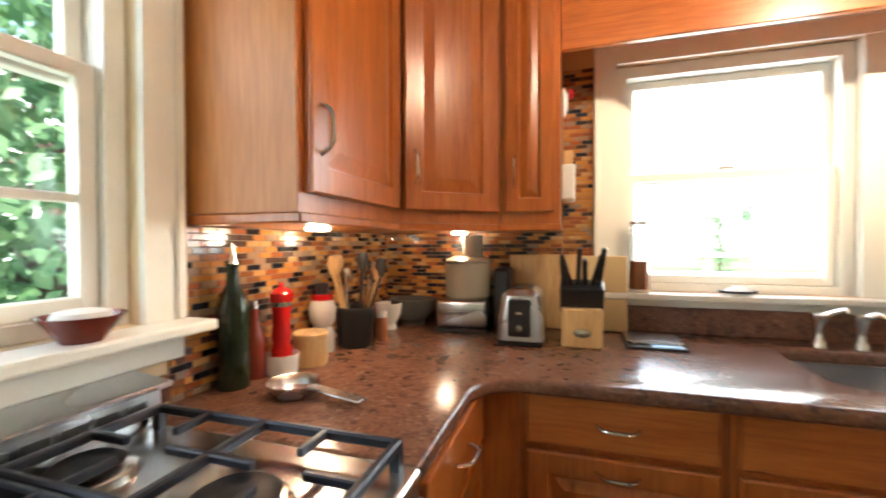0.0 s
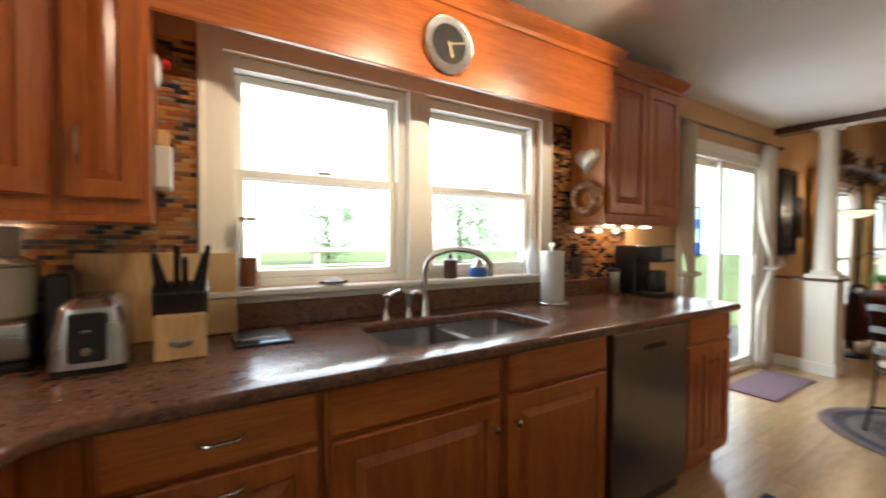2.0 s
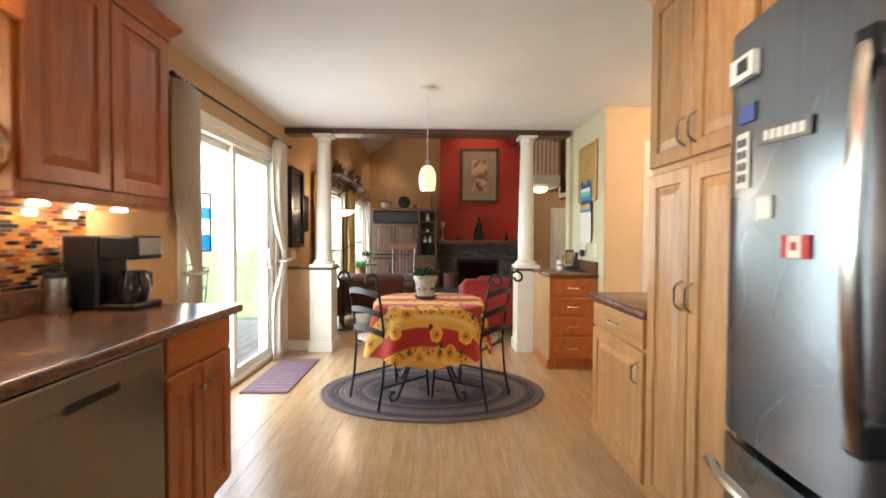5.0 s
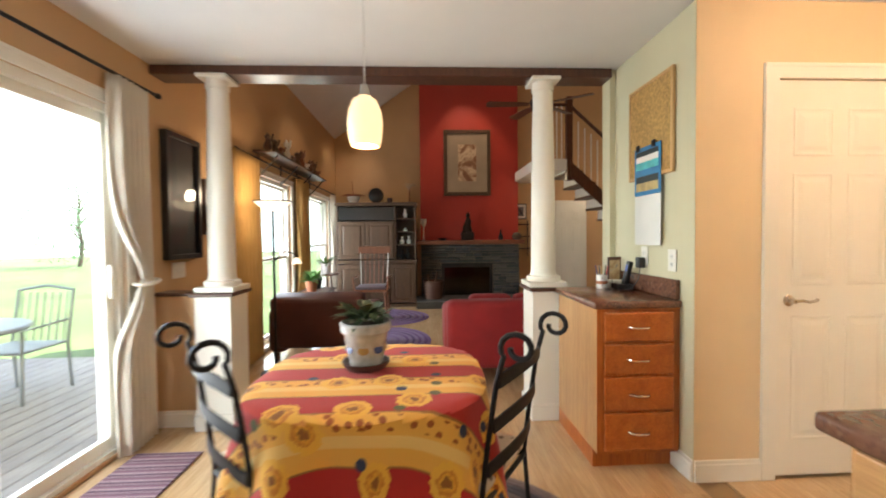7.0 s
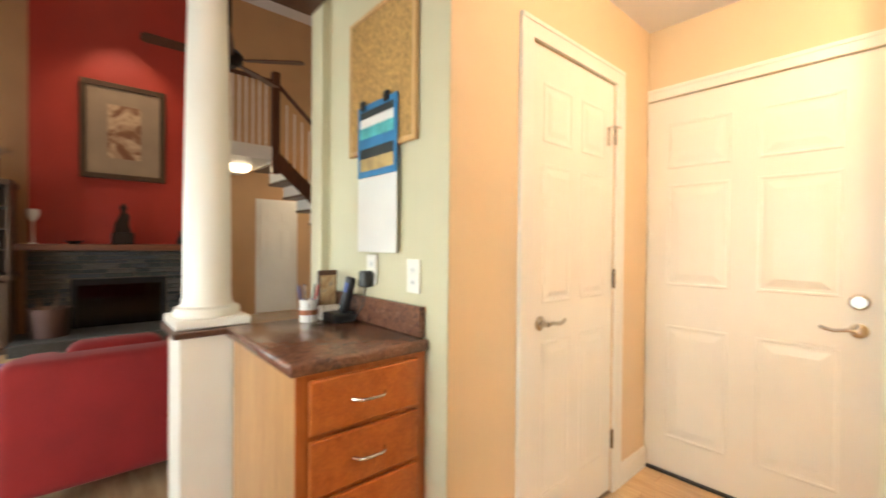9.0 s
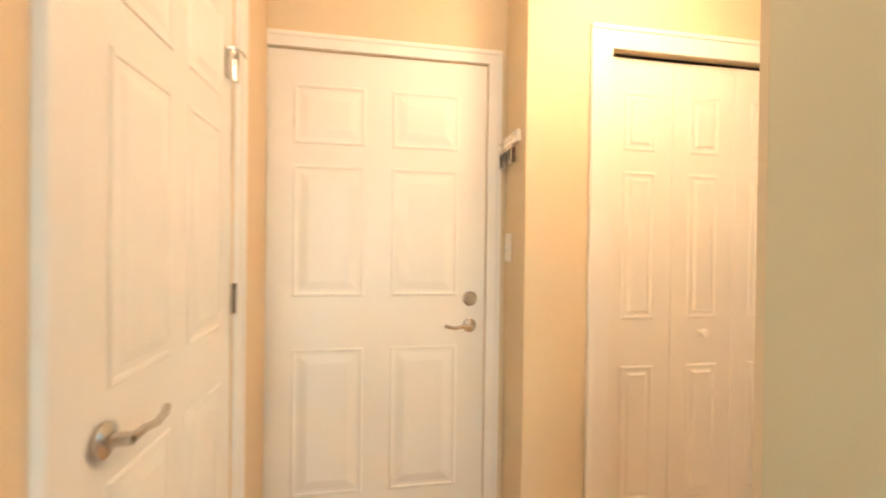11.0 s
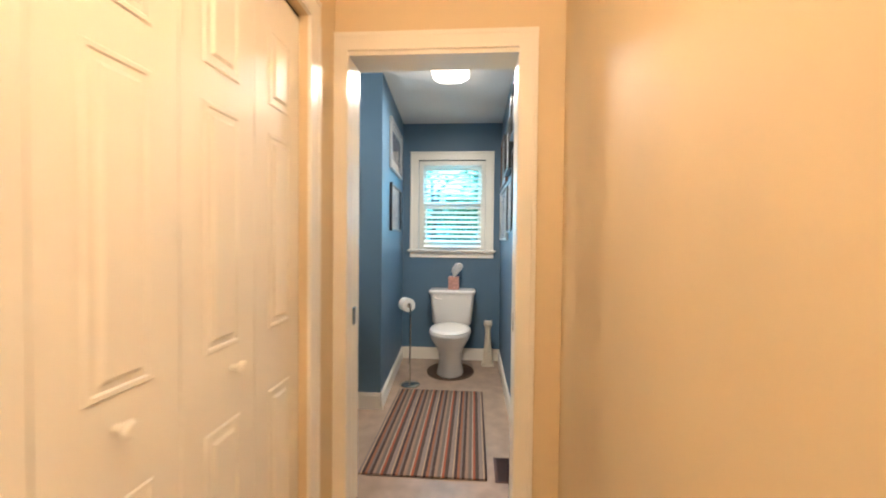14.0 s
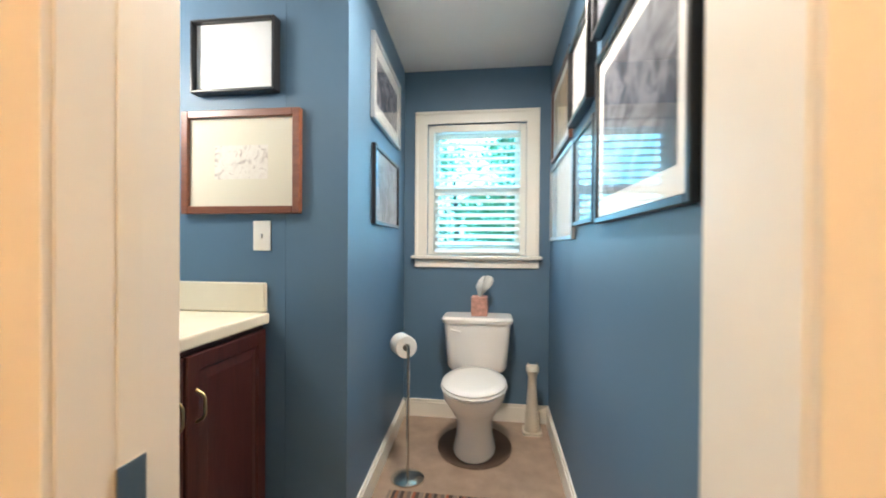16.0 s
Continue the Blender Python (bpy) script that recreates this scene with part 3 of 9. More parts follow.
def hinge(parent, fr, u, v):
    bm = box(u - 0.012, 0, v - 0.045, u + 0.012, 0.003, v + 0.045, 0.001)
    tube([(u, 0.006, v - 0.047), (u, 0.006, v + 0.047)], 0.006, 8, bm)
    return part("hinge", moved(bm, fr), CHROME, parent, "brushed steel hinge")


def panel_door(name, fr, u0, u1, h, label, z0=0.012, cols=2, rail=(0.74, 0.96)):
    root = thing(name, label, "door", tuple(fr @ Vector(((u0 + u1) / 2, 0, 0))))
    root["kind"] = "structure"
    leaf = six_panel(u1 - u0 - 0.006, h - z0 - 0.004, cols=cols, rail=rail)
    part("leaf", moved(leaf, fr @ Matrix.Translation((u0 + 0.003, -0.006, z0))), DOORW, root)
    return root


pd = panel_door("door_pantry", F_PANTRY, -1.24, -0.555, 2.035, "white six-panel pantry door, closed, with nickel lever", rail=(0.82, 1.0))
lever(pd, F_PANTRY, -0.625, 0.92, -1)
for z in (0.27, 1.07, 1.78):
    hinge(pd, F_PANTRY, -1.237, z)
xd = panel_door("door_exit", F_EXIT, 4.245, 5.185, 2.035, "white six-panel entry door, closed, with deadbolt", rail=(0.79, 1.03))
lever(xd, F_EXIT, 4.318, 0.895, 1)
part("deadbolt", moved(lathe([(0, 0), (0.032, 0), (0.032, 0.008), (0.024, 0.014), (0.024, 0.018), (0.006, 0.018), (0.006, 0.03), (0, 0.03)], (4.318, 0, 1.012), 20, axis='Y'), F_EXIT), CHROME, xd, "round nickel deadbolt", True)
for z in (0.27, 1.03, 1.78):
    hinge(xd, F_EXIT, 5.174, z)
part("threshold", box(4.245, -1.70, 0.0, 5.185, -1.615, 0.014, 0.003), BLACK, xd, "dark door threshold")
cd = thing("closet_door", "white bifold closet doors with moulded panels, closed", "closet door", (3.235, -1.40, 0))
cd["kind"] = "structure"
for i in range(4):
    u = 2.604 + i * 0.3015
    part("leaf", moved(six_panel(0.2985, 2.004, cols=1), F_CLOSET @ Matrix.Translation((u, -0.03, 0.012))), DOORW, cd)
for u in (3.02, 3.37):
    part("knob", moved(lathe([(0, 0), (0.008, 0), (0.008, 0.018), (0.017, 0.024), (0.018, 0.032), (0.012, 0.038), (0, 0.039)], (u, -0.028, 0.89), 18, axis='Y'), F_CLOSET), DOORW, cd, "small white knob", True)
part("track", box(2.60, -1.44, 2.018, 3.81, -1.42, 2.03), IRON, cd, "dark closet track")

# ---- lamps of the place ----
WARM = (1, 0.78, 0.54)
for x, aim, watts, cone in ((1.25, (0.3, 2.35, 1.75), 36, 100), (1.72, (1.5, 2.72, 2.1), 115, 84), (2.19, (2.3, 0.45, 1.85), 70, 58), (2.64, (2.3, 2.74, 2.1), 110, 84)):
    lamp("track_spot", 'SPOT', watts, (x, 1.9, 2.195), aim, WARM, 0.03, cone)
lamp("pendant_bulb", 'POINT', 6, (4.78, 1.447, 1.71), None, WARM, 0.03)
# hall source is out of view; two bulbs added to brighten it evenly
lamp("hall_unseen_bulb", 'POINT', 29, (3.75, -0.78, 2.30), None, (1, 0.69, 0.46), 0.1)
lamp("hall_unseen_bulb", 'POINT', 7, (4.5, -0.8, 2.30), None, (1, 0.69, 0.46), 0.1)
lamp("vanity_bulbs", 'POINT', 32, (1.7, -2.45, 1.95), None, (1, 0.92, 0.82), 0.12)
lamp("bath_bulb", 'AREA', 26, (1.19, -0.96, 2.33), None, (1, 0.92, 0.82), 0.12)
for x, y, z in ((0.12, 2.2, 1.285), (0.35, 2.83, 1.285), (3.1, 2.9, 1.335), (3.3, 2.9, 1.335), (3.5, 2.9, 1.335)):
    lamp("undercabinet_lamp", 'POINT', 3.0 if x < 1 else 1.6, (x, y, z), None, WARM, 0.025)
lamp("torchiere_bulb", 'POINT', 12, (7.05, 2.62, 1.66), None, WARM, 0.05)
lamp("living_downlight", 'SPOT', 70, (10.6, 0.35, 4.6), (11.5, 0.35, 2.0), WARM, 0.05, 70)
lamp("living_downlight", 'SPOT', 34, (10.9, 2.2, 3.7), (11.4, 2.8, 1.5), WARM, 0.05, 80)
lamp("living_downlight", 'SPOT', 34, (9.0, 2.2, 3.7), (9.0, 2.6, 0), WARM, 0.05, 90)
lamp("stair_hall_lamp", 'POINT', 20, (10.6, -2.6, 2.1), None, WARM, 0.1)

# daylight at the openings
DAY = (0.86, 0.94, 1.0)
lamp("window_light", 'AREA', 34, (1.78, 3.24, 1.55), (1.78, 0, 1.1), DAY, (1.6, 0.85))
lamp("slider_light", 'AREA', 60, (4.96, 3.24, 1.1), (4.96, 0, 0.8), DAY, (1.45, 1.9))
lamp("living_window_light", 'AREA', 54, (8.26, 3.24, 1.05), (8.1, 0, 0.8), DAY, (1.1, 1.8))
lamp("living_window_light", 'AREA', 46, (10.3, 3.24, 1.2), (9.9, 0, 0.8), DAY, (1.0, 1.6))
lamp("stove_window_light", 'AREA', 10, (-0.34, 1.28, 1.55), (2, 1.28, 1.1), DAY, (0.95, 0.95))
lamp("bath_window_light", 'AREA', 14, (-0.34, -1.013, 1.58), (2, -1.013, 1.2), (0.6, 0.84, 1.0), (0.6, 0.85))


# ---- kitchen cabinets ----
def base_unit(name, fr, u0, u1, depth, rows, label, mat=CAB, math_=CABH, toe=0.1, top=0.872, pulls=True, low=False):
    """A base cabinet: body and fronts. rows: (kind, z0, z1, columns)."""
    c = fr @ Vector(((u0 + u1) / 2, -depth / 2, 0))
    root = thing(name, label, "cabinet", (c.x, c.y, 0))
    bm = box(u0, -depth, toe, u1, 0, 0.69 if low else top)
    if low:
        box(u0, -0.02, 0.69, u1, 0, top, bm=bm)
    box(u0, -depth, 0, u1, -0.07, toe, bm=bm)
    part("body", moved(bm, fr), mat, root)
    for kind, z0, z1, cols in rows:
        w = (u1 - u0 - 0.03) / cols
        for i in range(cols):
            a, b = u0 + 0.015 + i * w + 0.004, u0 + 0.015 + (i + 1) * w - 0.004
            if kind == "drawer":
                d = part("drawer_front", moved(box(a, 0.001, z0, b, 0.02, z1, 0.005, seg=2), fr), math_, root)
                if pulls:
                    bar_pull(fr @ Matrix.Translation((0, 0.02, 0)), (a + b) / 2, (z0 + z1) / 2, 0.1, d)
            elif kind == "panel":
                part("drawer_front", moved(box(a, 0.001, z0, b, 0.02, z1, 0.005, seg=2), fr), math_, root)
            else:
                d = part("door", moved(raised_panel(None, a, z0, b, z1), fr @ Matrix.Translation((0, 0.001, 0))), mat, root)
                if kind == "door_pull":
                    bar_pull(fr @ Matrix.Translation((0, 0.02, 0)), (a + b) / 2, z1 - 0.035, 0.1, d)
                elif kind == "door_side":
                    bar_pull(fr @ Matrix.Translation((0, 0.02, 0)), a + 0.04, z1 - 0.1, 0.1, d, True)
                else:
                    k = b - 0.03 if (kind == "door_r" or (cols == 2 and i == 0)) else a + 0.03
                    part("knob", moved(lathe([(0, 0), (0.006, 0), (0.005, 0.014), (0.013, 0.02), (0.013, 0.026), (0, 0.03)], (k, 0.021, z1 - 0.09), 14, axis='Y'), fr), CHROME, d, "small nickel knob", True)
    return root


F_SINK = face_frame(0, 2.345, 0, (1, 0), (0, -1))
F_STOVE = face_frame(0.53, 0, 0, (0, 1), (1, 0))
base_unit("base_cabinet", F_SINK, 0.645, 1.125, 0.66, [("drawer", 0.74, 0.870, 1), ("door_pull", 0.13, 0.722, 1)], "reddish wooden base cabinet with one drawer and a raised panel door")
base_unit("base_cabinet", F_SINK, 1.127, 1.74, 0.66, [("panel", 0.74, 0.870, 1), ("door_r", 0.13, 0.722, 1)], "reddish wooden sink cabinet with a false drawer front", pulls=False, low=True)
base_unit("base_cabinet", F_SINK, 1.742, 2.32, 0.66, [("panel", 0.74, 0.870, 1), ("door", 0.13, 0.722, 1)], "reddish wooden sink cabinet beside the dishwasher", pulls=False, low=True)
base_unit("base_cabinet", F_SINK, 2.935, 3.42, 0.66, [("panel", 0.74, 0.870, 1), ("door", 0.13, 0.722, 2)], "reddish wooden end base cabinet with two doors", pulls=False)
base_unit("base_cabinet", F_STOVE, 1.85, 2.34, 0.58, [("drawer", 0.74, 0.870, 1), ("door", 0.13, 0.722, 1)], "reddish wooden base cabinet beside the range")
part("filler", box(0.50, 2.343, 0.1, 0.644, 2.39, 0.872), CAB, tagged(thing("corner_post", "reddish wooden corner post between cabinets", "cabinet", (0.53, 2.33, 0)))).location.z = 0

# worktop in an L, with the sink cut out
SX0, SX1, SY0, SY1 = 1.40, 2.14, 2.45, 2.84


def rounded(x0, y0, x1, y1, r, n=5):
    pts = []
    for cx, cy, a0 in ((x1 - r, y1 - r, 0), (x0 + r, y1 - r, 90), (x0 + r, y0 + r, 180), (x1 - r, y0 + r, 270)):
        for i in range(n + 1):
            a = radians(a0 + 90 * i / n)
            pts.append((cx + r * math.cos(a), cy + r * math.sin(a)))
    return pts


wt = thing("worktop", "polished speckled brown granite worktop with rounded edge", "worktop", (1.6, 2.66, 0.875))
outline = [(STOVEX, SINKY), (STOVEX, 1.835), (0.545, 1.835), (0.545, 2.20), (0.575, 2.265), (0.64, 2.30), (3.47, 2.30), (3.47, SINKY)]
bm = bmesh.new()
out = [bm.verts.new((x, y, 0.914)) for x, y in outline]
hole = [bm.verts.new((x, y, 0.914)) for x, y in rounded(SX0, SY0, SX1, SY1, 0.09)]
edges = [bm.edges.new((a, b)) for ring in (out, hole) for a, b in zip(ring, ring[1:] + ring[:1])]
bmesh.ops.triangle_fill(bm, use_beauty=True, edges=edges)
ext = bmesh.ops.extrude_face_region(bm, geom=list(bm.faces))
bmesh.ops.translate(bm, verts=[v for v in ext["geom"] if isinstance(v, bmesh.types.BMVert)], vec=(0, 0, -0.04))
bmesh.ops.recalc_face_normals(bm, faces=bm.faces)
rim = [e for e in bm.edges if abs(e.verts[0].co.z - e.verts[1].co.z) < 1e-6 and len(e.link_faces) == 2 and abs(e.link_faces[0].normal.z - e.link_faces[1].normal.z) > 0.5 and e.verts[0].co.y < 3.0 and e.verts[0].co.x > -0.1]
bmesh.ops.bevel(bm, geom=rim, offset=0.012, segments=3, affect='EDGES', profile=0.5)
part("slab", bm, GRANITE, wt, "", True)
bm = box(STOVEX + 0.001, SINKY - 0.025, 0.915, 3.45, SINKY - 0.001, 1.015, 0.003)
part("upstand", bm, GRANITE, wt)

# double sink
sk = thing("sink", "double bowl stainless steel undermount sink", "sink", (1.77, 2.63, 0.70))
STEELS = brushed("sink_steel", (0.5, 0.47, 0.44), 0.25, 0)
for x0, x1 in ((SX0 - 0.006, 1.735), (1.765, SX1 + 0.006)):
    bm = bmesh.new()
    rings = []
    for inset, z in ((0, 0.875), (0.0, 0.76), (0.03, 0.715), (0.12, 0.705)):
        rings.append([bm.verts.new((x, y, z)) for x, y in rounded(x0 + inset, SY0 - 0.006 + inset, x1 - inset, SY1 + 0.006 - inset, 0.07 - inset * 0.3)])
    for a, b in zip(rings, rings[1:]):
        for i in range(len(a)):
            bm.faces.new((a[i], a[(i + 1) % len(a)], b[(i + 1) % len(a)], b[i]))
    bm.faces.new(rings[-1])
    part("bowl", bm, STEELS, sk, "", True)
    part("drain", lathe([(0, 0), (0.042, 0), (0.042, 0.004), (0.03, 0.001), (0, 0.001)], ((x0 + x1) / 2, 2.66, 0.7055), 20), CHROME, sk, "steel drain", True)
part("divider", box(1.732, SY0 - 0.004, 0.74, 1.768, SY1 + 0.004, 0.885, 0.008, seg=2), STEELS, sk)
fc = thing("faucet", "brushed nickel gooseneck kitchen faucet behind the sink", "faucet", (1.757, 2.90, 0.914))
part("base", lathe([(0, 0), (0.028, 0), (0.026, 0.012), (0.018, 0.03), (0.016, 0.09), (0, 0.09)], (1.757, 2.90, 0.9145), 20), CHROME, fc, "", True)
arc = [(1.757, 2.90, 0.98), (1.757, 2.90, 1.11)] + [(1.757 + 0.115 * (1 - math.cos(a)), 2.90 - 0.10 * (1 - math.cos(a)), 1.13 + 0.09 * math.sin(a)) for a in [math.pi * i / 12 for i in range(1, 12)]] + [(1.982, 2.705, 1.10)]
part("spout", tube(arc, 0.013, 10), CHROME, fc, "", True)
for nm, x, lab in (("soap_pump", 1.672, "nickel soap pump by the sink"), ("sprayer", 1.56, "nickel side sprayer by the sink")):
    r = thing(nm, lab, "fixture", (x, 2.90, 0.914))
    part("base", lathe([(0, 0), (0.022, 0), (0.02, 0.015), (0.012, 0.03), (0.012, 0.07), (0.02, 0.085), (0.02, 0.11), (0, 0.115)], (x, 2.90, 0.9145), 16), CHROME, r, "", True)
    part("nozzle", tube([(x, 2.90, 1.01), (x + 0.03, 2.88, 1.03), (x + 0.05, 2.85, 1.045 if nm == "sprayer" else 1.02)], 0.011, 8), CHROME, r, "", True)

# dishwasher
dw = thing("dishwasher", "stainless steel dishwasher under the worktop", "dishwasher", (2.628, 2.6, 0))
part("body", box(2.326, 2.36, 0.02, 2.93, 2.98, 0.872), BLACK, dw)
part("door", box(2.332, 2.315, 0.11, 2.924, 2.359, 0.868, 0.006, seg=2), STEELD, dw, "dark stainless door")
part("control_strip", box(2.34, 2.312, 0.79, 2.916, 2.3149, 0.862, 0.002), STEELD, dw)
part("handle_recess", box(2.54, 2.3105, 0.775, 2.72, 2.3118, 0.80, 0.004), BLACK, dw, "dark handle pocket")
part("kickplate", box(2.332, 2.40, 0.0, 2.924, 2.41, 0.105), BLACK, dw)


# upper cabinets
def upper_unit(name, fr, u0, u1, depth, z0, z1, cols, label, mat=CAB, pull=None, rail=True, crown=True):
    c = fr @ Vector(((u0 + u1) / 2, -depth / 2, 0))
    root = thing(name, label, "cabinet", (c.x, c.y, z0))
    part("body", moved(box(u0, -depth, z0 + 0.02, u1, 0, z1), fr), mat, root)
    w = (u1 - u0 - 0.03) / cols
    for i in range(cols):
        a, b = u0 + 0.015 + i * w + 0.004, u0 + 0.015 + (i + 1) * w - 0.004
        d = part("door", moved(raised_panel(None, a, z0 + 0.06, b, z1 - 0.03, 0.06, slope=0.035), fr @ Matrix.Translation((0, 0.001, 0))), mat, root)
        side = a + 0.035 if pull == "l" or (pull == "c" and i % 2) else b - 0.035
        if pull:
            bar_pull(fr @ Matrix.Translation((0, 0.02, 0)), side, z0 + 0.2, 0.11, d, True)
    if pull != "l" or u0 > 1.5:
        part("side_panel", moved(box(u0 - 0.003, -depth + 0.002, z0 + 0.021, u0 - 0.0004, -0.001, z1 - 0.035), fr), CABV, root, "thin side panel, paler and more honey than the doors")
    if rail:
        part("light_rail", moved(box(u0 - 0.004, -depth, z0 - 0.004, u1 + 0.004, 0.008, z0 + 0.0195, 0.004), fr), mat, root)
    return root


F_UL = face_frame(0.24, 0, 0, (0, 1), (1, 0))
F_UN = face_frame(0, 2.70, 0, (1, 0), (0, -1))
F_UR = face_frame(0, 2.77, 0, (1, 0), (0, -1))
upper_unit("wall_cabinet", F_UL, 1.955, 2.46, 0.298, 1.31, 2.25, 1, "reddish wooden wall cabinet with a raised panel door", pull="l")
upper_unit("wall_cabinet", F_UN, 0.535, 0.74, 0.318, 1.31, 2.25, 1, "narrow reddish wooden wall cabinet beside the window", pull="l")
upper_unit("wall_cabinet", F_UR, 2.88, 3.66, 0.248, 1.36, 2.25, 2, "reddish wooden wall cabinet with two doors, moulds on its side", pull=None)
dg = Vector((0.535 - 0.24, 2.70 - 2.46)).normalized()
F_DG = face_frame(0.24, 2.46, 0, (dg.x, dg.y), (dg.y, -dg.x))
dl = (Vector((0.535, 2.70)) - Vector((0.24, 2.46))).length
cc = thing("corner_cabinet", "reddish wooden diagonal corner wall cabinet", "cabinet", (0.1, 2.75, 1.31))
part("body", prism([(STOVEX + 0.002, 2.462), (0.238, 2.462), (0.533, 2.702), (0.533, SINKY - 0.002), (STOVEX + 0.002, SINKY - 0.002)], 1.33, 2.25), CAB, cc)
part("light_rail", prism([(STOVEX + 0.002, 2.466), (0.24, 2.466), (0.532, 2.702), (0.532, SINKY - 0.002), (STOVEX + 0.002, SINKY - 0.002)], 1.306, 1.329), CAB, cc)
d = part("door", moved(raised_panel(None, 0.02, 1.37, dl - 0.02, 2.22, 0.06, slope=0.035), F_DG @ Matrix.Translation((0, 0.001, 0))), CAB, cc)
bar_pull(F_DG @ Matrix.Translation((0, 0.02, 0)), 0.055, 1.51, 0.11, d, True)

vl = thing("valance", "reddish wooden valance board over the window", "valance", (1.8, 2.72, 1.93))
part("board", box(0.742, 2.715, 1.925, 2.878, 2.74, 2.25, 0.003), CABH, vl)
part("lid", box(0.742, 2.742, 2.22, 2.878, SINKY - 0.002, 2.25), CABH, vl)


def crown(name, pts, label, mat=CABH):
    """Crown moulding along points, flaring outward to the left of the run."""
    prof = [(0.0, 2.235), (0.012, 2.235), (0.016, 2.255), (0.045, 2.295), (0.052, 2.305), (0.052, 2.322), (0.0, 2.322)]
    bm = bmesh.new()
    P = [Vector(p) for p in pts]
    rings = []
    for i, p in enumerate(P):
        d0 = (P[i] - P[i - 1]).normalized() if i else None
        d1 = (P[i + 1] - P[i]).normalized() if i < len(P) - 1 else None
        n0 = Vector((d0.y, -d0.x)) if d0 else None
        n1 = Vector((d1.y, -d1.x)) if d1 else None
        n = n0 if n1 is None else n1 if n0 is None else (n0 + n1) / (1 + n0.dot(n1))
        rings.append([bm.verts.new((p.x + n.x * o, p.y + n.y * o, z)) for o, z in prof])
    for a, b in zip(rings, rings[1:]):
        for k in range(len(prof)):
            bm.faces.new((a[k], a[(k + 1) % len(prof)], b[(k + 1) % len(prof)], b[k]))
    bm.faces.new(rings[0][::-1]), bm.faces.new(rings[-1])
    return tagged(part(name, bm, mat, None, label), category="moulding", kind="structure")


crown("trim_crown_sink", [(STOVEX + 0.003, 1.955), (0.24, 1.955), (0.24, 2.46), (0.535, 2.70), (0.74, 2.70), (0.742, 2.715), (2.878, 2.715), (2.88, 2.77), (3.66, 2.77), (3.66, SINKY - 0.003)], "reddish wooden crown moulding")

# ---- windows ----
def sash_window(name, fr, u0, u1, z0, z1, label, bars=(), pane=None):
    """A double-hung window in an opening; w points into the room."""
    c = fr @ Vector(((u0 + u1) / 2, 0, z0))
    root = thing(name, label, "window", tuple(c))
    root["kind"] = "structure"
    bm = bmesh.new()
    for a, b, c0, c1 in ((u0, u0 + 0.04, z0, z1), (u1 - 0.04, u1, z0, z1), (u0 + 0.04, u1 - 0.04, z1 - 0.045, z1), (u0 + 0.04, u1 - 0.04, z0, z0 + 0.03)):
        box(a, -0.14, c0, b, -0.03, c1, bm=bm)
    part("frame", moved(bm, fr), WHITE, root)
    zm = (z0 + z1) / 2
    for nm, w, a, b in (("upper_sash", -0.10, zm - 0.02, z1 - 0.046), ("lower_sash", -0.065, z0 + 0.031, zm + 0.02)):
        bm = bmesh.new()
        s = 0.032
        l, r = u0 + 0.041, u1 - 0.041
        for e in ((l, a, l + s, b), (r - s, a, r, b), (l + s, a, r - s, a + s), (l + s, b - s, r - s, b)):
            box(e[0], w - 0.015, e[1], e[2], w + 0.015, e[3], 0.003, bm=bm)
        sash = part(nm, moved(bm, fr), WHITE, root)
        g = part("pane", moved(box(l + s, w - 0.002, a + s, r - s, w + 0.002, b - s), fr), pane or PANE, sash)
        g.visible_shadow = False
    for zb in bars:
        part("muntin", moved(box(u0 + 0.073, -0.075, zb - 0.009, u1 - 0.073, -0.055, zb + 0.009, 0.003), fr), WHITE, root)
    part("lock", moved(box((u0 + u1) / 2 - 0.03, -0.05, zm + 0.02, (u0 + u1) / 2 + 0.03, -0.03, zm + 0.035, 0.004), fr), CHROME, root)
    return root


F_NORTH = Matrix(((1, 0, 0, 0), (0, -1, 0, SINKY), (0, 0, 1, 0), (0, 0, 0, 1)))
F_WEST = Matrix(((0, 1, 0, STOVEX), (1, 0, 0, 0), (0, 0, 1, 0), (0, 0, 0, 1)))
sash_window("window_1", F_NORTH, 0.951, 1.73, 1.071, 1.969, "white double-hung window over the sink")
sash_window("window_2", F_NORTH, 1.83, 2.609, 1.071, 1.969, "white double-hung window over the sink")
structure("window_mullion", moved(box(1.731, -0.15, 1.071, 1.829, 0.012, 1.969), F_NORTH), WHITE, "white mullion between the sink windows")
sash_window("window_3", F_WEST, 0.781, 1.849, 1.101, 2.079, "white double-hung window behind the range", (1.35,))


def window_trim(name, fr, u0, u1, z0, z1, w=0.085, sill=0.09):
    bm = bmesh.new()
    for a, b in ((u0 - w, u0), (u1, u1 + w)):
        box(a, 0, z0, b, 0.016, z1, bm=bm)
        o = a if a < u0 else b - 0.022
        box(o, 0.016, z0, o + 0.022, 0.024, z1, 0.004, bm=bm)
    box(u0 - w, 0, z1, u1 + w, 0.016, z1 + w, bm=bm)
    box(u0 - w, 0.016, z1 + w - 0.022, u1 + w, 0.024, z1 + w, 0.004, bm=bm)
    structure(name, moved(bm, fr), WHITE, "white stepped window casing")
    bm = box(u0 - w - 0.02, -0.03, z0 - 0.025, u1 + w + 0.02, sill, z0 - 0.001, 0.006, seg=2)
    box(u0 - w, 0, z0 - 0.085, u1 + w, 0.016, z0 - 0.0255, 0.003, bm=bm)
    structure(name + "_sill", moved(bm, fr), WHITE, "white window sill and apron")


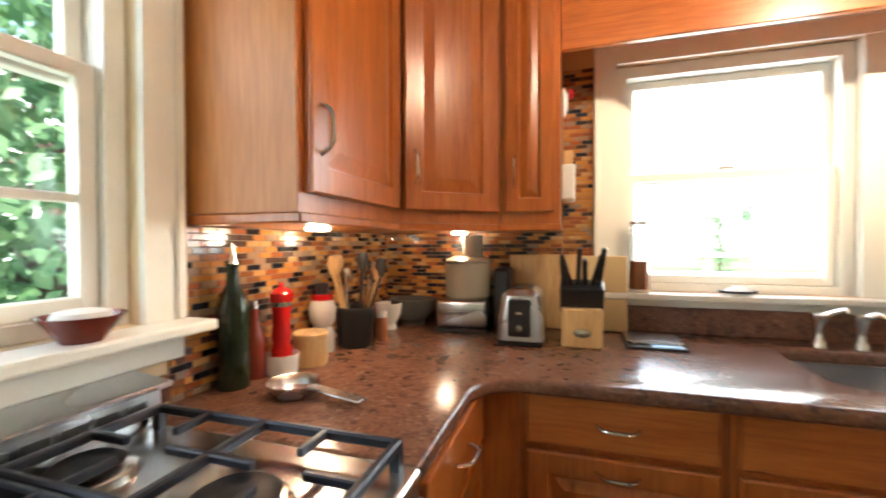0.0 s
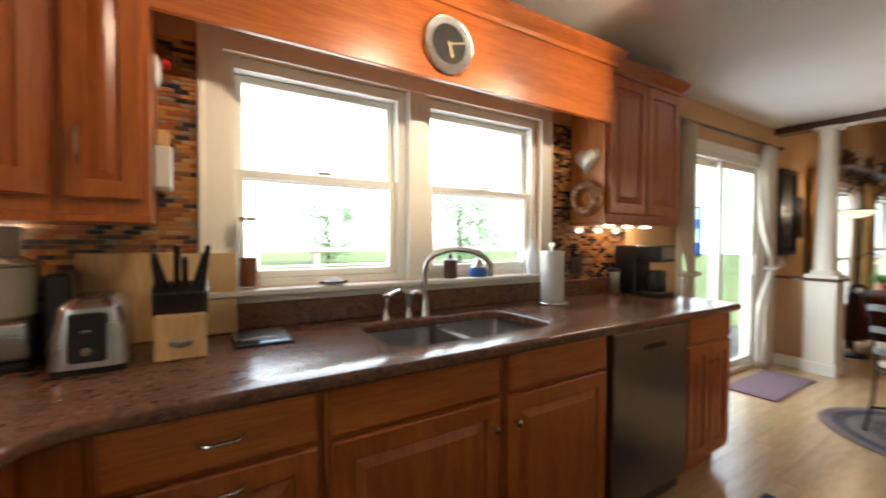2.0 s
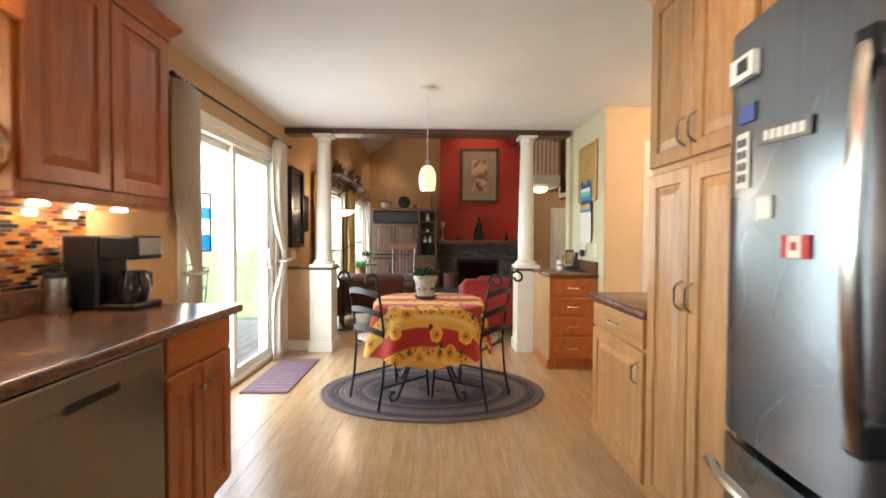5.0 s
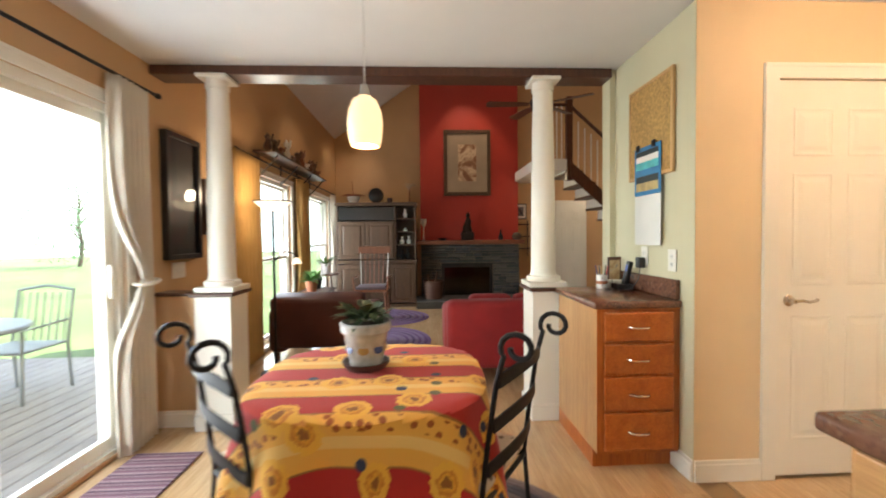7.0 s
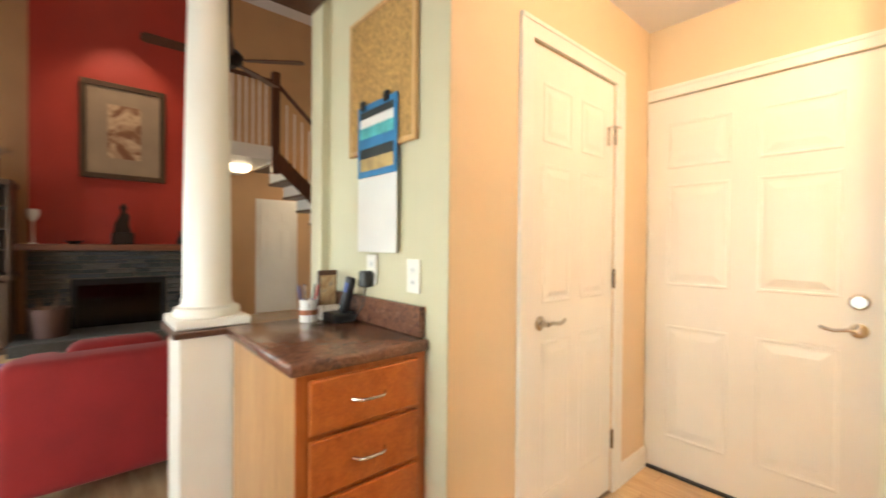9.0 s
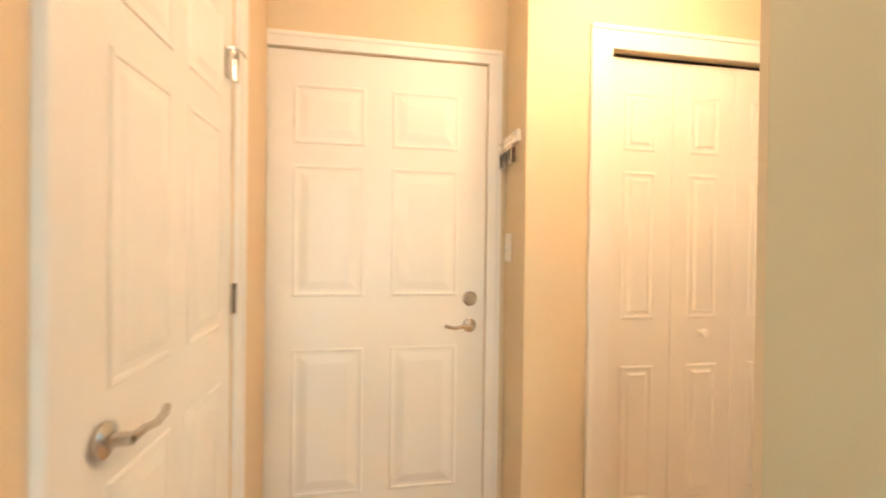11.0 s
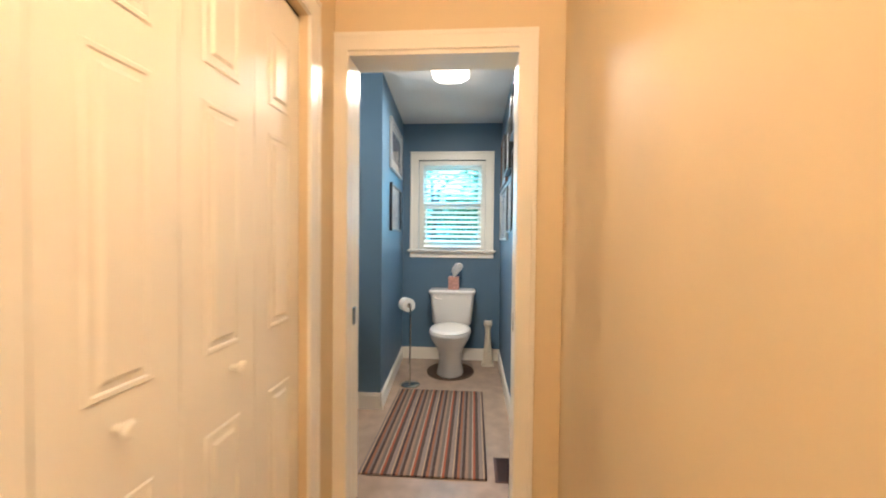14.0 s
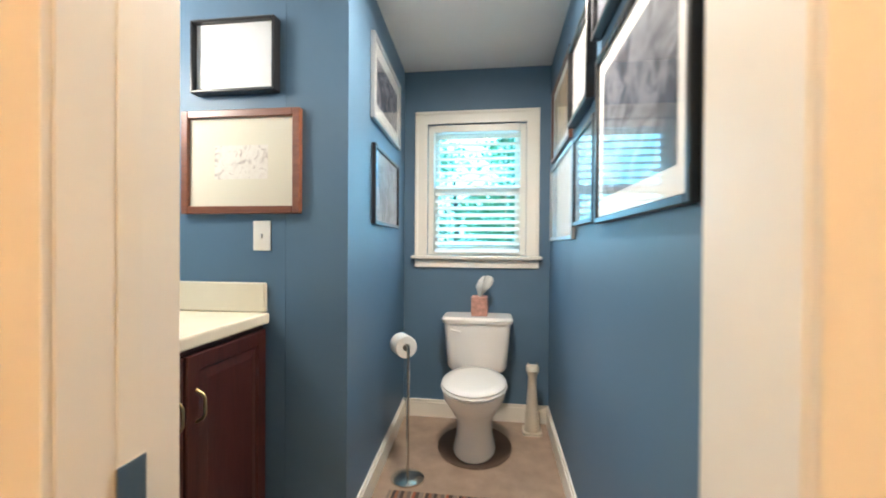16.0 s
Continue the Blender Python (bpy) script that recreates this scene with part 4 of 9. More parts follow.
window_trim("trim_window_sink", F_NORTH, 0.95, 2.61, 1.07, 1.97, sill=0.07)
window_trim("trim_window_stove", F_WEST, 0.78, 1.85, 1.10, 2.08, 0.088)

# ---- fridge side ----
F_PAN = Matrix(((1, 0, 0, 0), (0, 1, 0, 0.44), (0, 0, 1, 0), (0, 0, 0, 1)))
pc = thing("pantry_cabinet", "tall light maple pantry cabinet with raised panel doors", "cabinet", (2.94, 0.15, 0))
part("body", box(2.68, -0.138, 0.1, 3.27, 0.44, 2.25), CABL, pc)
part("toe_kick", box(2.68, -0.138, 0, 3.27, 0.37, 0.099), CABL, pc)
for z0, z1, hz in ((0.13, 1.50, 1.02), (1.53, 2.22, 1.63)):
    for a, b, k in ((2.69, 2.973, 2.945), (2.979, 3.26, 3.01)):
        d = part("door", moved(raised_panel(None, a, z0, b, z1, 0.055), F_PAN @ Matrix.Translation((0, 0.001, 0))), CABL, pc)
        bar_pull(F_PAN @ Matrix.Translation((0, 0.02, 0)), k, hz, 0.11, d, True)
fo = thing("fridge_cabinet", "light maple cabinet over the refrigerator", "cabinet", (2.16, 0.15, 1.82))
part("body", box(1.62, -0.138, 1.83, 2.679, 0.44, 2.25), CABL, fo)
for a, b in ((1.64, 2.145), (2.15, 2.66)):
    part("door", moved(raised_panel(None, a, 1.86, b, 2.22, 0.055), F_PAN @ Matrix.Translation((0, 0.001, 0))), CABL, fo)
crown("trim_crown_fridge", [(3.27, -0.13), (3.27, 0.44), (1.62, 0.44)], "light maple crown moulding", CABLH)
bu = base_unit("base_cabinet", F_PAN, 3.275, 3.88, 0.57, [("drawer", 0.74, 0.870, 1), ("door_side", 0.13, 0.722, 1)], "light maple base cabinet beside the pantry", CABL, CABLH)
wt2 = thing("worktop", "short dark granite worktop on the light base cabinet", "worktop", (3.56, 0.15, 0.875))
part("slab", box(3.273, -0.138, 0.874, 3.93, 0.47, 0.914, 0.012, seg=3), GRANITE, wt2, "", True)

# refrigerator with french doors
fr_ = thing("refrigerator", "stainless steel french-door refrigerator with magnets", "refrigerator", (2.16, 0.2, 0))
part("body", box(1.70, -0.12, 0.03, 2.62, 0.50, 1.77, 0.008), STEELD, fr_, "dark grey cabinet sides")
FSTEEL = brushed("fridge_steel", (0.26, 0.285, 0.31), 0.27, 2)


def bowed(x0, x1, z0, z1, y0, bulge, cx, half, n=14):
    bm = bmesh.new()
    cols = []
    for i in range(n + 1):
        x = x0 + (x1 - x0) * i / n
        e = min(i, n - i) / n
        y = y0 + bulge * (1 - ((x - cx) / half) ** 2) - (0.012 if e == 0 else 0)
        cols.append([bm.verts.new((x, y0 - 0.07, z0)), bm.verts.new((x, y, z0 + 0.003)), bm.verts.new((x, y, z1 - 0.003)), bm.verts.new((x, y0 - 0.07, z1))])
    for a, b in zip(cols, cols[1:]):
        for k in range(4):
            bm.faces.new((a[k], b[k], b[(k + 1) % 4], a[(k + 1) % 4]))
    bm.faces.new(cols[0]), bm.faces.new(cols[-1][::-1])
    return bm


for x0, x1, hx in ((1.70, 2.147, 2.065), (2.153, 2.62, 2.185)):
    d = part("door", bowed(x0, x1, 0.72, 1.775, 0.575, 0.045, 2.16, 0.5), FSTEEL, fr_, "bowed stainless door", True)
    yb = 0.575 + 0.045
    pts = [(hx, yb - 0.01, 0.86)] + [(hx, yb + 0.035 + 0.02 * math.sin(math.pi * i / 10), 0.875 + 0.68 * i / 10) for i in range(11)] + [(hx, yb - 0.01, 1.57)]
    part("handle", tube(pts, 0.016, 8), CHROME, d, "long bowed handle", True)
    for z in (0.855, 1.53):
        part("handle_foot", box(hx - 0.02, yb - 0.012, z, hx + 0.02, yb + 0.045, z + 0.06, 0.006), BLACK, d)
dr = part("freezer_drawer", bowed(1.70, 2.62, 0.06, 0.70, 0.575, 0.045, 2.16, 0.5), FSTEEL, fr_, "bowed stainless freezer drawer", True)
pts = [(1.74 + 0.84 * i / 12, 0.64 + 0.05 * math.sin(math.pi * i / 12) ** 0.5, 0.64) for i in range(13)]
part("handle", tube(pts, 0.016, 8), CHROME, dr, "", True)
PAPER = paint("paper_white", (0.75, 0.74, 0.7), 0.7, vary=0.05)
MAGB = paint("magnet_blue", (0.05, 0.09, 0.3), 0.5)
MAGR = paint("magnet_red", (0.5, 0.03, 0.03), 0.5)


def magnet(name, label, x, z, w, h, mat, thick=0.006, rz=0):
    y = 0.575 + 0.045 * (1 - ((x - 2.16) / 0.5) ** 2)
    slope = math.degrees(math.atan(-2 * 0.045 * (x - 2.16) / 0.25))
    r = thing(name, label, "magnet", (x, y, z))
    bm = moved(box(-w / 2, 0.001, -h / 2, w / 2, thick, h / 2, 0.001), pose(x, y, z, 0, rz, slope))
    part("body", bm, mat, r)
    return r, pose(x, y, z, 0, rz, slope)


r, m = magnet("magnet_clip", "white plastic timer on the refrigerator door", 2.53, 1.66, 0.09, 0.06, PAPER, 0.02)
part("display", moved(box(-0.03, 0.02, -0.015, 0.012, 0.0215, 0.018), m), BLACK, r)
r, m = magnet("magnet_badge", "small blue magnet on the refrigerator door", 2.525, 1.545, 0.06, 0.045, MAGB)
r, m = magnet("magnet_strip", "white photo strip magnet on the refrigerator door", 2.54, 1.43, 0.05, 0.14, PAPER)
for i in range(4):
    for j in range(2):
        part("picture", moved(box(-0.018 + j * 0.02, 0.006, -0.055 + i * 0.03, -0.002 + j * 0.02, 0.0068, -0.035 + i * 0.03), m), BLACK, r)
r, m = magnet("magnet_sign", "dark slate magnet sign on the refrigerator door", 2.40, 1.47, 0.15, 0.04, STEELD, rz=-4)
for i in range(6):
    part("mark", moved(box(-0.06 + i * 0.021, 0.006, -0.011, -0.047 + i * 0.021, 0.007, 0.011), m), PAPER, r)
r, m = magnet("magnet_square", "pale photo magnet on the refrigerator door", 2.455, 1.305, 0.05, 0.055, PAPER)
r, m = magnet("magnet_flag", "small red and white flag magnet on the refrigerator door", 2.36, 1.215, 0.075, 0.05, MAGR)
part("field", moved(box(-0.018, 0.006, -0.024, 0.018, 0.007, 0.024), m), PAPER, r)
part("leaf", moved(box(-0.008, 0.007, -0.008, 0.008, 0.0078, 0.01), m), MAGR, r)


# ---- columns, half walls, desk ----
def column(y, label):
    root = thing("column", label, "column", (6.05, y, 0), "columns at the opening")
    part("pedestal", box(5.905, y - 0.115, 0, 6.165, y + 0.115, 0.885), WHITE, root)
    part("base_moulding", box(5.89, y - 0.13, 0, 6.18, y + 0.13, 0.11, 0.006), WHITE, root)
    part("cap", box(5.88, y - 0.14, 0.886, 6.19, y + 0.14, 0.908, 0.004), DARKWOOD, root, "dark wood cap")
    part("plinth", box(5.92, y - 0.13, 0.909, 6.18, y + 0.13, 0.945, 0.005), WHITE, root)
    prof = [(0.0, 0.945), (0.115, 0.945), (0.12, 0.96), (0.115, 0.978), (0.095, 0.985), (0.09, 1.0), (0.086, 1.02)]
    prof += [(0.086 - 0.018 * (i / 8) ** 1.6, 1.02 + 1.25 * i / 8) for i in range(1, 9)]
    prof += [(0.076, 2.275), (0.077, 2.295), (0.069, 2.30), (0.07, 2.325), (0.09, 2.345), (0.098, 2.355), (0.0, 2.355)]
    part("shaft", lathe(prof, (6.05, y, 0), 28), WHITE, root, "tapered round white shaft", True)
    part("abacus", box(5.95, y - 0.1, 2.33, 6.15, y + 0.1, 2.354, 0.004), WHITE, root)
    return root


column(2.61, "white tapered column on a boxed pedestal")
column(0.375, "white tapered column on a boxed pedestal beside the desk")
structure("half_wall", box(5.98, 2.726, 0, 6.10, 3.02, 0.885), WALLT, "tan half wall beside the column")
structure("half_wall_cap", box(5.95, 2.752, 0.886, 6.13, 3.018, 0.908, 0.004), DARKWOOD, "dark wood cap on the half wall")
baseboard("baseboard_half_wall", 5.98, 2.741, 5.98, 3.02, -1, 0)

dk = thing("desk_cabinet", "reddish wooden drawer cabinet with four drawers", "cabinet", (5.6, 0.1, 0))
F_DESK = face_frame(5.275, 0, 0, (0, 1), (-1, 0))
part("body", box(5.275, -0.129, 0.1, 5.88, 0.32, 0.872), CABL, dk, "pale end panel")
part("toe_kick", box(5.33, -0.116, 0, 5.88, 0.32, 0.099), CAB, dk)
part("face_frame", moved(box(-0.129, 0.0005, 0.1, 0.32, 0.004, 0.872), F_DESK), CAB, dk)
for z0, z1 in ((0.12, 0.32), (0.335, 0.51), (0.525, 0.685), (0.70, 0.855)):
    d = part("drawer_front", moved(box(-0.09, 0.0045, z0, 0.285, 0.022, z1, 0.006, seg=2), F_DESK), CABH, dk)
    bar_pull(F_DESK @ Matrix.Translation((0, 0.022, 0)), 0.1, (z0 + z1) / 2, 0.11, d)
wt3 = thing("worktop", "polished brown granite desk top with a low upstand", "worktop", (5.6, 0.1, 0.875))
part("slab", box(5.245, -0.129, 0.874, 5.90, 0.345, 0.914, 0.012, seg=3), GRANITE, wt3, "", True)
part("upstand", box(5.27, -0.129, 0.9145, 5.95, -0.104, 1.02, 0.003), GRANITE, wt3)
ck = thing("cork_board", "tall cork notice board on the green wall", "notice board", (5.55, -0.13, 1.6))
CORK = paint("cork", (0.45, 0.27, 0.09), 0.85, vary=0.35, grain=160, bump=0.5, blotch=60)
part("cork", box(5.34, -0.131, 1.62, 5.77, -0.118, 2.15), CORK, ck)
bm = bmesh.new()
for b_ in ((5.32, 1.60, 5.34, 2.17), (5.77, 1.60, 5.79, 2.17), (5.34, 1.60, 5.77, 1.62), (5.34, 2.15, 5.77, 2.17)):
    box(b_[0], -0.131, b_[1], b_[2], -0.112, b_[3], 0.003, bm=bm)
part("frame", bm, KNIFEWOOD, ck, "thin wooden frame")
cl = thing("wall_calendar", "hanging wall calendar with a blue beach picture", "calendar", (5.55, -0.115, 1.22))
part("picture", box(5.42, -0.112, 1.50, 5.70, -0.107, 1.79, 0.001), paint("calendar_blue", (0.03, 0.2, 0.42), 0.4, vary=0.2, blotch=8), cl)
part("page", box(5.42, -0.112, 1.20, 5.70, -0.108, 1.4985, 0.001), PAPER, cl, "white calendar page")
part("sand", box(5.44, -0.1069, 1.525, 5.68, -0.106, 1.575), paint("calendar_sand", (0.5, 0.36, 0.14), 0.5, vary=0.3, blotch=14), cl)
part("hill", box(5.44, -0.1068, 1.575, 5.68, -0.1061, 1.615), paint("calendar_hill", (0.02, 0.03, 0.03), 0.5), cl)
part("sea", box(5.44, -0.1067, 1.655, 5.68, -0.106, 1.70), paint("calendar_sea", (0.1, 0.5, 0.5), 0.4, vary=0.25, blotch=20), cl)
part("cloud", box(5.44, -0.1066, 1.70, 5.68, -0.106, 1.735), PAPER, cl)
part("ridge", box(5.44, -0.1065, 1.735, 5.68, -0.106, 1.765), paint("calendar_ridge", (0.02, 0.03, 0.03), 0.5), cl)
for x in (5.47, 5.64):
    part("clip", box(x, -0.1075, 1.77, x + 0.035, -0.10, 1.81, 0.003), BLACK, cl, "black binder clip")


def wall_plate(name, label, fr, u, v, kind="switch", w=0.075, h=0.12):
    r = thing(name, label, name.split("_")[-1], tuple(fr @ Vector((u, 0, v))))
    part("plate", moved(box(u - w / 2, 0.0005, v - h / 2, u + w / 2, 0.006, v + h / 2, 0.003, seg=2), fr), WHITE, r)
    if kind == "switch":
        part("toggle", moved(box(u - 0.005, 0.006, v - 0.012, u + 0.005, 0.017, v + 0.008, 0.002), fr), PORC, r)
    elif kind == "double":
        for du in (-0.023, 0.023):
            part("toggle", moved(box(u + du - 0.005, 0.006, v - 0.012, u + du + 0.005, 0.017, v + 0.008, 0.002), fr), PORC, r)
    else:
        for dv in (-0.022, 0.022):
            part("socket", moved(box(u - 0.014, 0.006, v + dv - 0.013, u + 0.014, 0.0085, v + dv + 0.013, 0.004), fr), PORC, r)
            for du in (-0.006, 0.006):
                part("slot", moved(box(u + du - 0.0012, 0.0085, v + dv - 0.005, u + du + 0.0012, 0.009, v + dv + 0.005), fr), BLACK, r)
    return r


F_CORK = Matrix(((1, 0, 0, 0), (0, 1, 0, -0.131), (0, 0, 1, 0), (0, 0, 0, 1)))
wall_plate("wall_outlet", "white wall outlet on the green wall", F_CORK, 5.34, 1.12, "outlet")
wall_plate("wall_outlet", "white wall outlet behind the desk with a charger", F_CORK, 5.62, 1.13, "outlet")
ch = thing("phone_charger", "black plug-in charger in the wall outlet", "charger", (5.62, -0.12, 1.1))
part("body", box(5.595, -0.122, 1.06, 5.645, -0.08, 1.125, 0.006), BLACK, ch)
part("cord", tube([(5.62, -0.1, 1.06), (5.62, -0.09, 0.99), (5.64, -0.06, 0.93), (5.68, -0.02, 0.918)], 0.003, 6), BLACK, ch)

# ---- dining table, cloth, chairs, rug ----
TC = (4.76, 1.43)
rg = thing("oval_rug", "oval braided rug in grey and mauve rings under the table", "rug", (4.80, 1.40, 0))
RUGM = island("braid", [(0.12, 0.09, 0.09), (0.18, 0.13, 0.13), (0.08, 0.07, 0.08), (0.2, 0.15, 0.14)], 0.95, "island", vary=0.3, bump=0.6)
bm = bmesh.new()
for k in range(24):
    s = (k + 0.5) / 24
    ring = [(4.80 + 0.60 * s * math.cos(a), 1.40 + 0.90 * s * math.sin(a), 0.006) for a in [2 * math.pi * i / 72 for i in range(72)]]
    tube(ring, 0.0185 if k > 3 else 0.0175, 6, bm, closed=True)
for v in bm.verts:
    v.co.z = 0.0015 + max(0, v.co.z + 0.012) * 0.35
tagged(part("braid", bm, RUGM, rg), kind="stuff")

tb = thing("dining_table", "round dining table with scrolled iron legs", "table", (*TC, 0))
part("tabletop", lathe([(0, 0.70), (0.40, 0.70), (0.41, 0.71), (0.41, 0.735), (0, 0.74)], (*TC, 0), 40), OAK, tb)
for i in range(4):
    a = radians(45 + 90 * i)
    c, s = math.cos(a), math.sin(a)
    pts = [(TC[0] + c * r, TC[1] + s * r, z) for r, z in ((0.12, 0.70), (0.10, 0.55), (0.14, 0.38), (0.22, 0.22), (0.29, 0.09), (0.33, 0.03), (0.38, 0.03), (0.40, 0.07), (0.375, 0.10), (0.35, 0.085))]
    part("leg", tube(pts, 0.011, 8), IRON, tb, "scrolled iron leg", True)


def cloth_mesh():
    """A round cloth that lies on the top and falls in folds; its UV is the flat cloth."""
    bm = bmesh.new()
    uvl = bm.loops.layers.uv.new("flat")
    seg, flat = 120, {}
    def pt(k, d):
        a = 2 * math.pi * k / seg
        c, s = math.cos(a), math.sin(a)
        rr = 1 / (abs(c) ** 3.2 + abs(s) ** 3.2) ** (1 / 3.2)
        top = 0.41
        r0 = top * (rr * 0.75 + 0.25)
        if d <= r0:
            v = bm.verts.new((TC[0] + c * d, TC[1] + s * d, 0.744 + (0 if d < r0 - 0.012 else -0.003)))
        else:
            drop = d - r0
            corner = max(0, rr - 1) / 0.26
            fold = (0.035 * corner + 0.012) * math.sin(a * 12 + 0.6) * min(1, drop / 0.25)
            out = 0.02 + 0.10 * min(1, drop / 0.4) * (0.3 + corner) + fold
            v = bm.verts.new((TC[0] + c * (r0 + out), TC[1] + s * (r0 + out), 0.74 - drop * (0.97 - 0.06 * corner)))
        flat[v] = (c * d, s * d)
        return v
    ds = [0.06, 0.15, 0.25, 0.34, 0.40, 0.425, 0.44, 0.45, 0.46, 0.475, 0.50, 0.54, 0.58, 0.63, 0.68, 0.74, 0.80, 0.83]
    mid = bm.verts.new((*TC, 0.744))
    flat[mid] = (0, 0)
    rings = [[pt(k, d) for k in range(seg)] for d in ds]
    for k in range(seg):
        bm.faces.new((mid, rings[0][k], rings[0][(k + 1) % seg]))
    for a, b in zip(rings, rings[1:]):
        for k in range(seg):
            bm.faces.new((a[k], b[k], b[(k + 1) % seg], a[(k + 1) % seg]))
    for f in bm.faces:
        for lp in f.loops:
            lp[uvl].uv = flat[lp.vert]
    return bm


def cloth_material():
    m, nt, b = shader("sunflower_cloth", 0.8)
    uv = nt.nodes.new("ShaderNodeUVMap")
    uv.uv_map = "flat"
    sep = nt.nodes.new("ShaderNodeSeparateXYZ")
    nt.links.new(uv.outputs[0], sep.inputs[0])
    d = nt.nodes.new("ShaderNodeMath")
    d.operation = 'MULTIPLY_ADD'
    d.inputs[1].default_value, d.inputs[2].default_value = 1 / 0.29, 10.3
    nt.links.new(sep.outputs[0], d.inputs[0])
    fr = nt.nodes.new("ShaderNodeMath")
    fr.operation = 'FRACT'
    nt.links.new(d.outputs[0], fr.inputs[0])
    red, yel, ora, pale = (0.45, 0.018, 0.012), (0.78, 0.40, 0.06), (0.62, 0.22, 0.02), (0.82, 0.54, 0.15)
    base = ramp(nt, fr.outputs[0], [(0.0, red), (0.42, (0.25, 0.12, 0.02)), (0.44, yel), (0.62, pale), (0.74, yel), (0.97, (0.3, 0.12, 0.02))], False)
    v0 = node(nt, "TexVoronoi", Scale=26.0)
    v0.voronoi_dimensions = '2D'
    nt.links.new(uv.outputs[0], v0.inputs[0])
    dots = ramp(nt, v0.outputs["Distance"], [(0.0, (1, 1, 1)), (0.28, (0, 0, 0))], False)
    band = ramp(nt, fr.outputs[0], [(0.0, (0, 0, 0)), (0.78, (1, 1, 1)), (0.95, (0, 0, 0))], False)
    gate = mixed(nt, 1.0, dots, band, 'MULTIPLY')
    col = mixed(nt, gate, base, (0.35, 0.09, 0.01))
    v1 = node(nt, "TexVoronoi", Scale=4.6)
    v1.voronoi_dimensions = '2D'
    nt.links.new(uv.outputs[0], v1.inputs[0])
    n = node(nt, "TexNoise", Scale=55.0, Detail=2.0)
    nt.links.new(uv.outputs[0], n.inputs[0])
    wob = nt.nodes.new("ShaderNodeMath")
    wob.operation = 'MULTIPLY_ADD'
    wob.inputs[1].default_value = 0.16
    nt.links.new(n.outputs[0], wob.inputs[0]), nt.links.new(v1.outputs["Distance"], wob.inputs[2])
    fl = ramp(nt, wob.outputs[0], [(0.0, (1, 1, 1)), (0.34, (0, 0, 0))], False)
    petal = ramp(nt, wob.outputs[0], [(0.0, (0.28, 0.1, 0.01)), (0.15, (0.75, 0.36, 0.03)), (0.20, (0.6, 0.22, 0.02)), (0.24, (0.82, 0.45, 0.05))], False)
    sepc = nt.nodes.new("ShaderNodeSeparateColor")
    nt.links.new(v1.outputs["Color"], sepc.inputs[0])
    some = ramp(nt, sepc.outputs[0], [(0.0, (0, 0, 0)), (0.25, (1, 1, 1))], False)
    col = mixed(nt, mixed(nt, 1.0, fl, some, 'MULTIPLY'), col, petal)
    v2 = node(nt, "TexVoronoi", Scale=9.0, Randomness=1.0)
    v2.voronoi_dimensions = '2D'
    nt.links.new(uv.outputs[0], v2.inputs[0])
    sep2 = nt.nodes.new("ShaderNodeSeparateColor")
    nt.links.new(v2.outputs["Color"], sep2.inputs[0])
    leafm = mixed(nt, 1.0, ramp(nt, v2.outputs["Distance"], [(0.0, (1, 1, 1)), (0.17, (0, 0, 0))], False), ramp(nt, sep2.outputs[1], [(0, (0, 0, 0)), (0.78, (1, 1, 1))], False), 'MULTIPLY')
    col = mixed(nt, leafm, col, ramp(nt, sep2.outputs[0], [(0, (0.03, 0.04, 0.08)), (0.5, (0.11, 0.1, 0.02))], False))
    nt.links.new(col, b.inputs["Base Color"])
    w = node(nt, "TexNoise", Scale=700.0)
    nt.links.new(uv.outputs[0], w.inputs[0])
    bumped(nt, b, w.outputs[0], 0.2, 0.001)
    b.inputs["Sheen Weight"].default_value = 0.15
    return m


tcl = thing("tablecloth", "red and yellow striped tablecloth with sunflowers", "tablecloth", (*TC, 0.35))
part("cloth", cloth_mesh(), cloth_material(), tcl, "", True)

# potted plant on the table
POTM = paint("painted_ceramic", (0.5, 0.5, 0.48), 0.25, vary=0.2, grain=30, bump=0.05, blotch=30)
POTB = paint("pot_blue", (0.06, 0.09, 0.26), 0.25, vary=0.3)
POTY = paint("pot_ochre", (0.5, 0.28, 0.06), 0.3, vary=0.3)
LEAF = paint("dark_leaf", (0.025, 0.055, 0.022), 0.45, vary=0.4, grain=40, bump=0.1, blotch=25)
LEAFL = paint("bright_leaf", (0.08, 0.2, 0.035), 0.5, vary=0.4, grain=40, bump=0.1, blotch=25)
SOIL = paint("soil", (0.03, 0.02, 0.015), 0.95, vary=0.4, grain=90, bump=0.8)
pp = thing("potted_plant", "dark leafy plant in a blue painted ceramic pot on a saucer", "plant", (4.80, 1.46, 0.745))
PX, PY = 4.80, 1.46
part("saucer", lathe([(0, 0.747), (0.075, 0.747), (0.09, 0.765), (0.094, 0.775), (0.088, 0.775), (0.08, 0.76), (0, 0.758)], (PX, PY, 0), 28), paint("saucer_brown", (0.1, 0.06, 0.045), 0.4), pp, "", True)
pot = part("pot", lathe([(0, 0.76), (0.062, 0.76), (0.066, 0.77), (0.087, 0.89), (0.089, 0.892), (0.098, 0.895), (0.101, 0.925), (0.095, 0.932), (0.088, 0.93), (0.086, 0.91), (0, 0.908)], (PX, PY, 0), 36), POTM, pp, "", True)
part("soil", lathe([(0, 0.912), (0.085, 0.912), (0, 0.916)], (PX, PY, 0), 20), SOIL, pp)
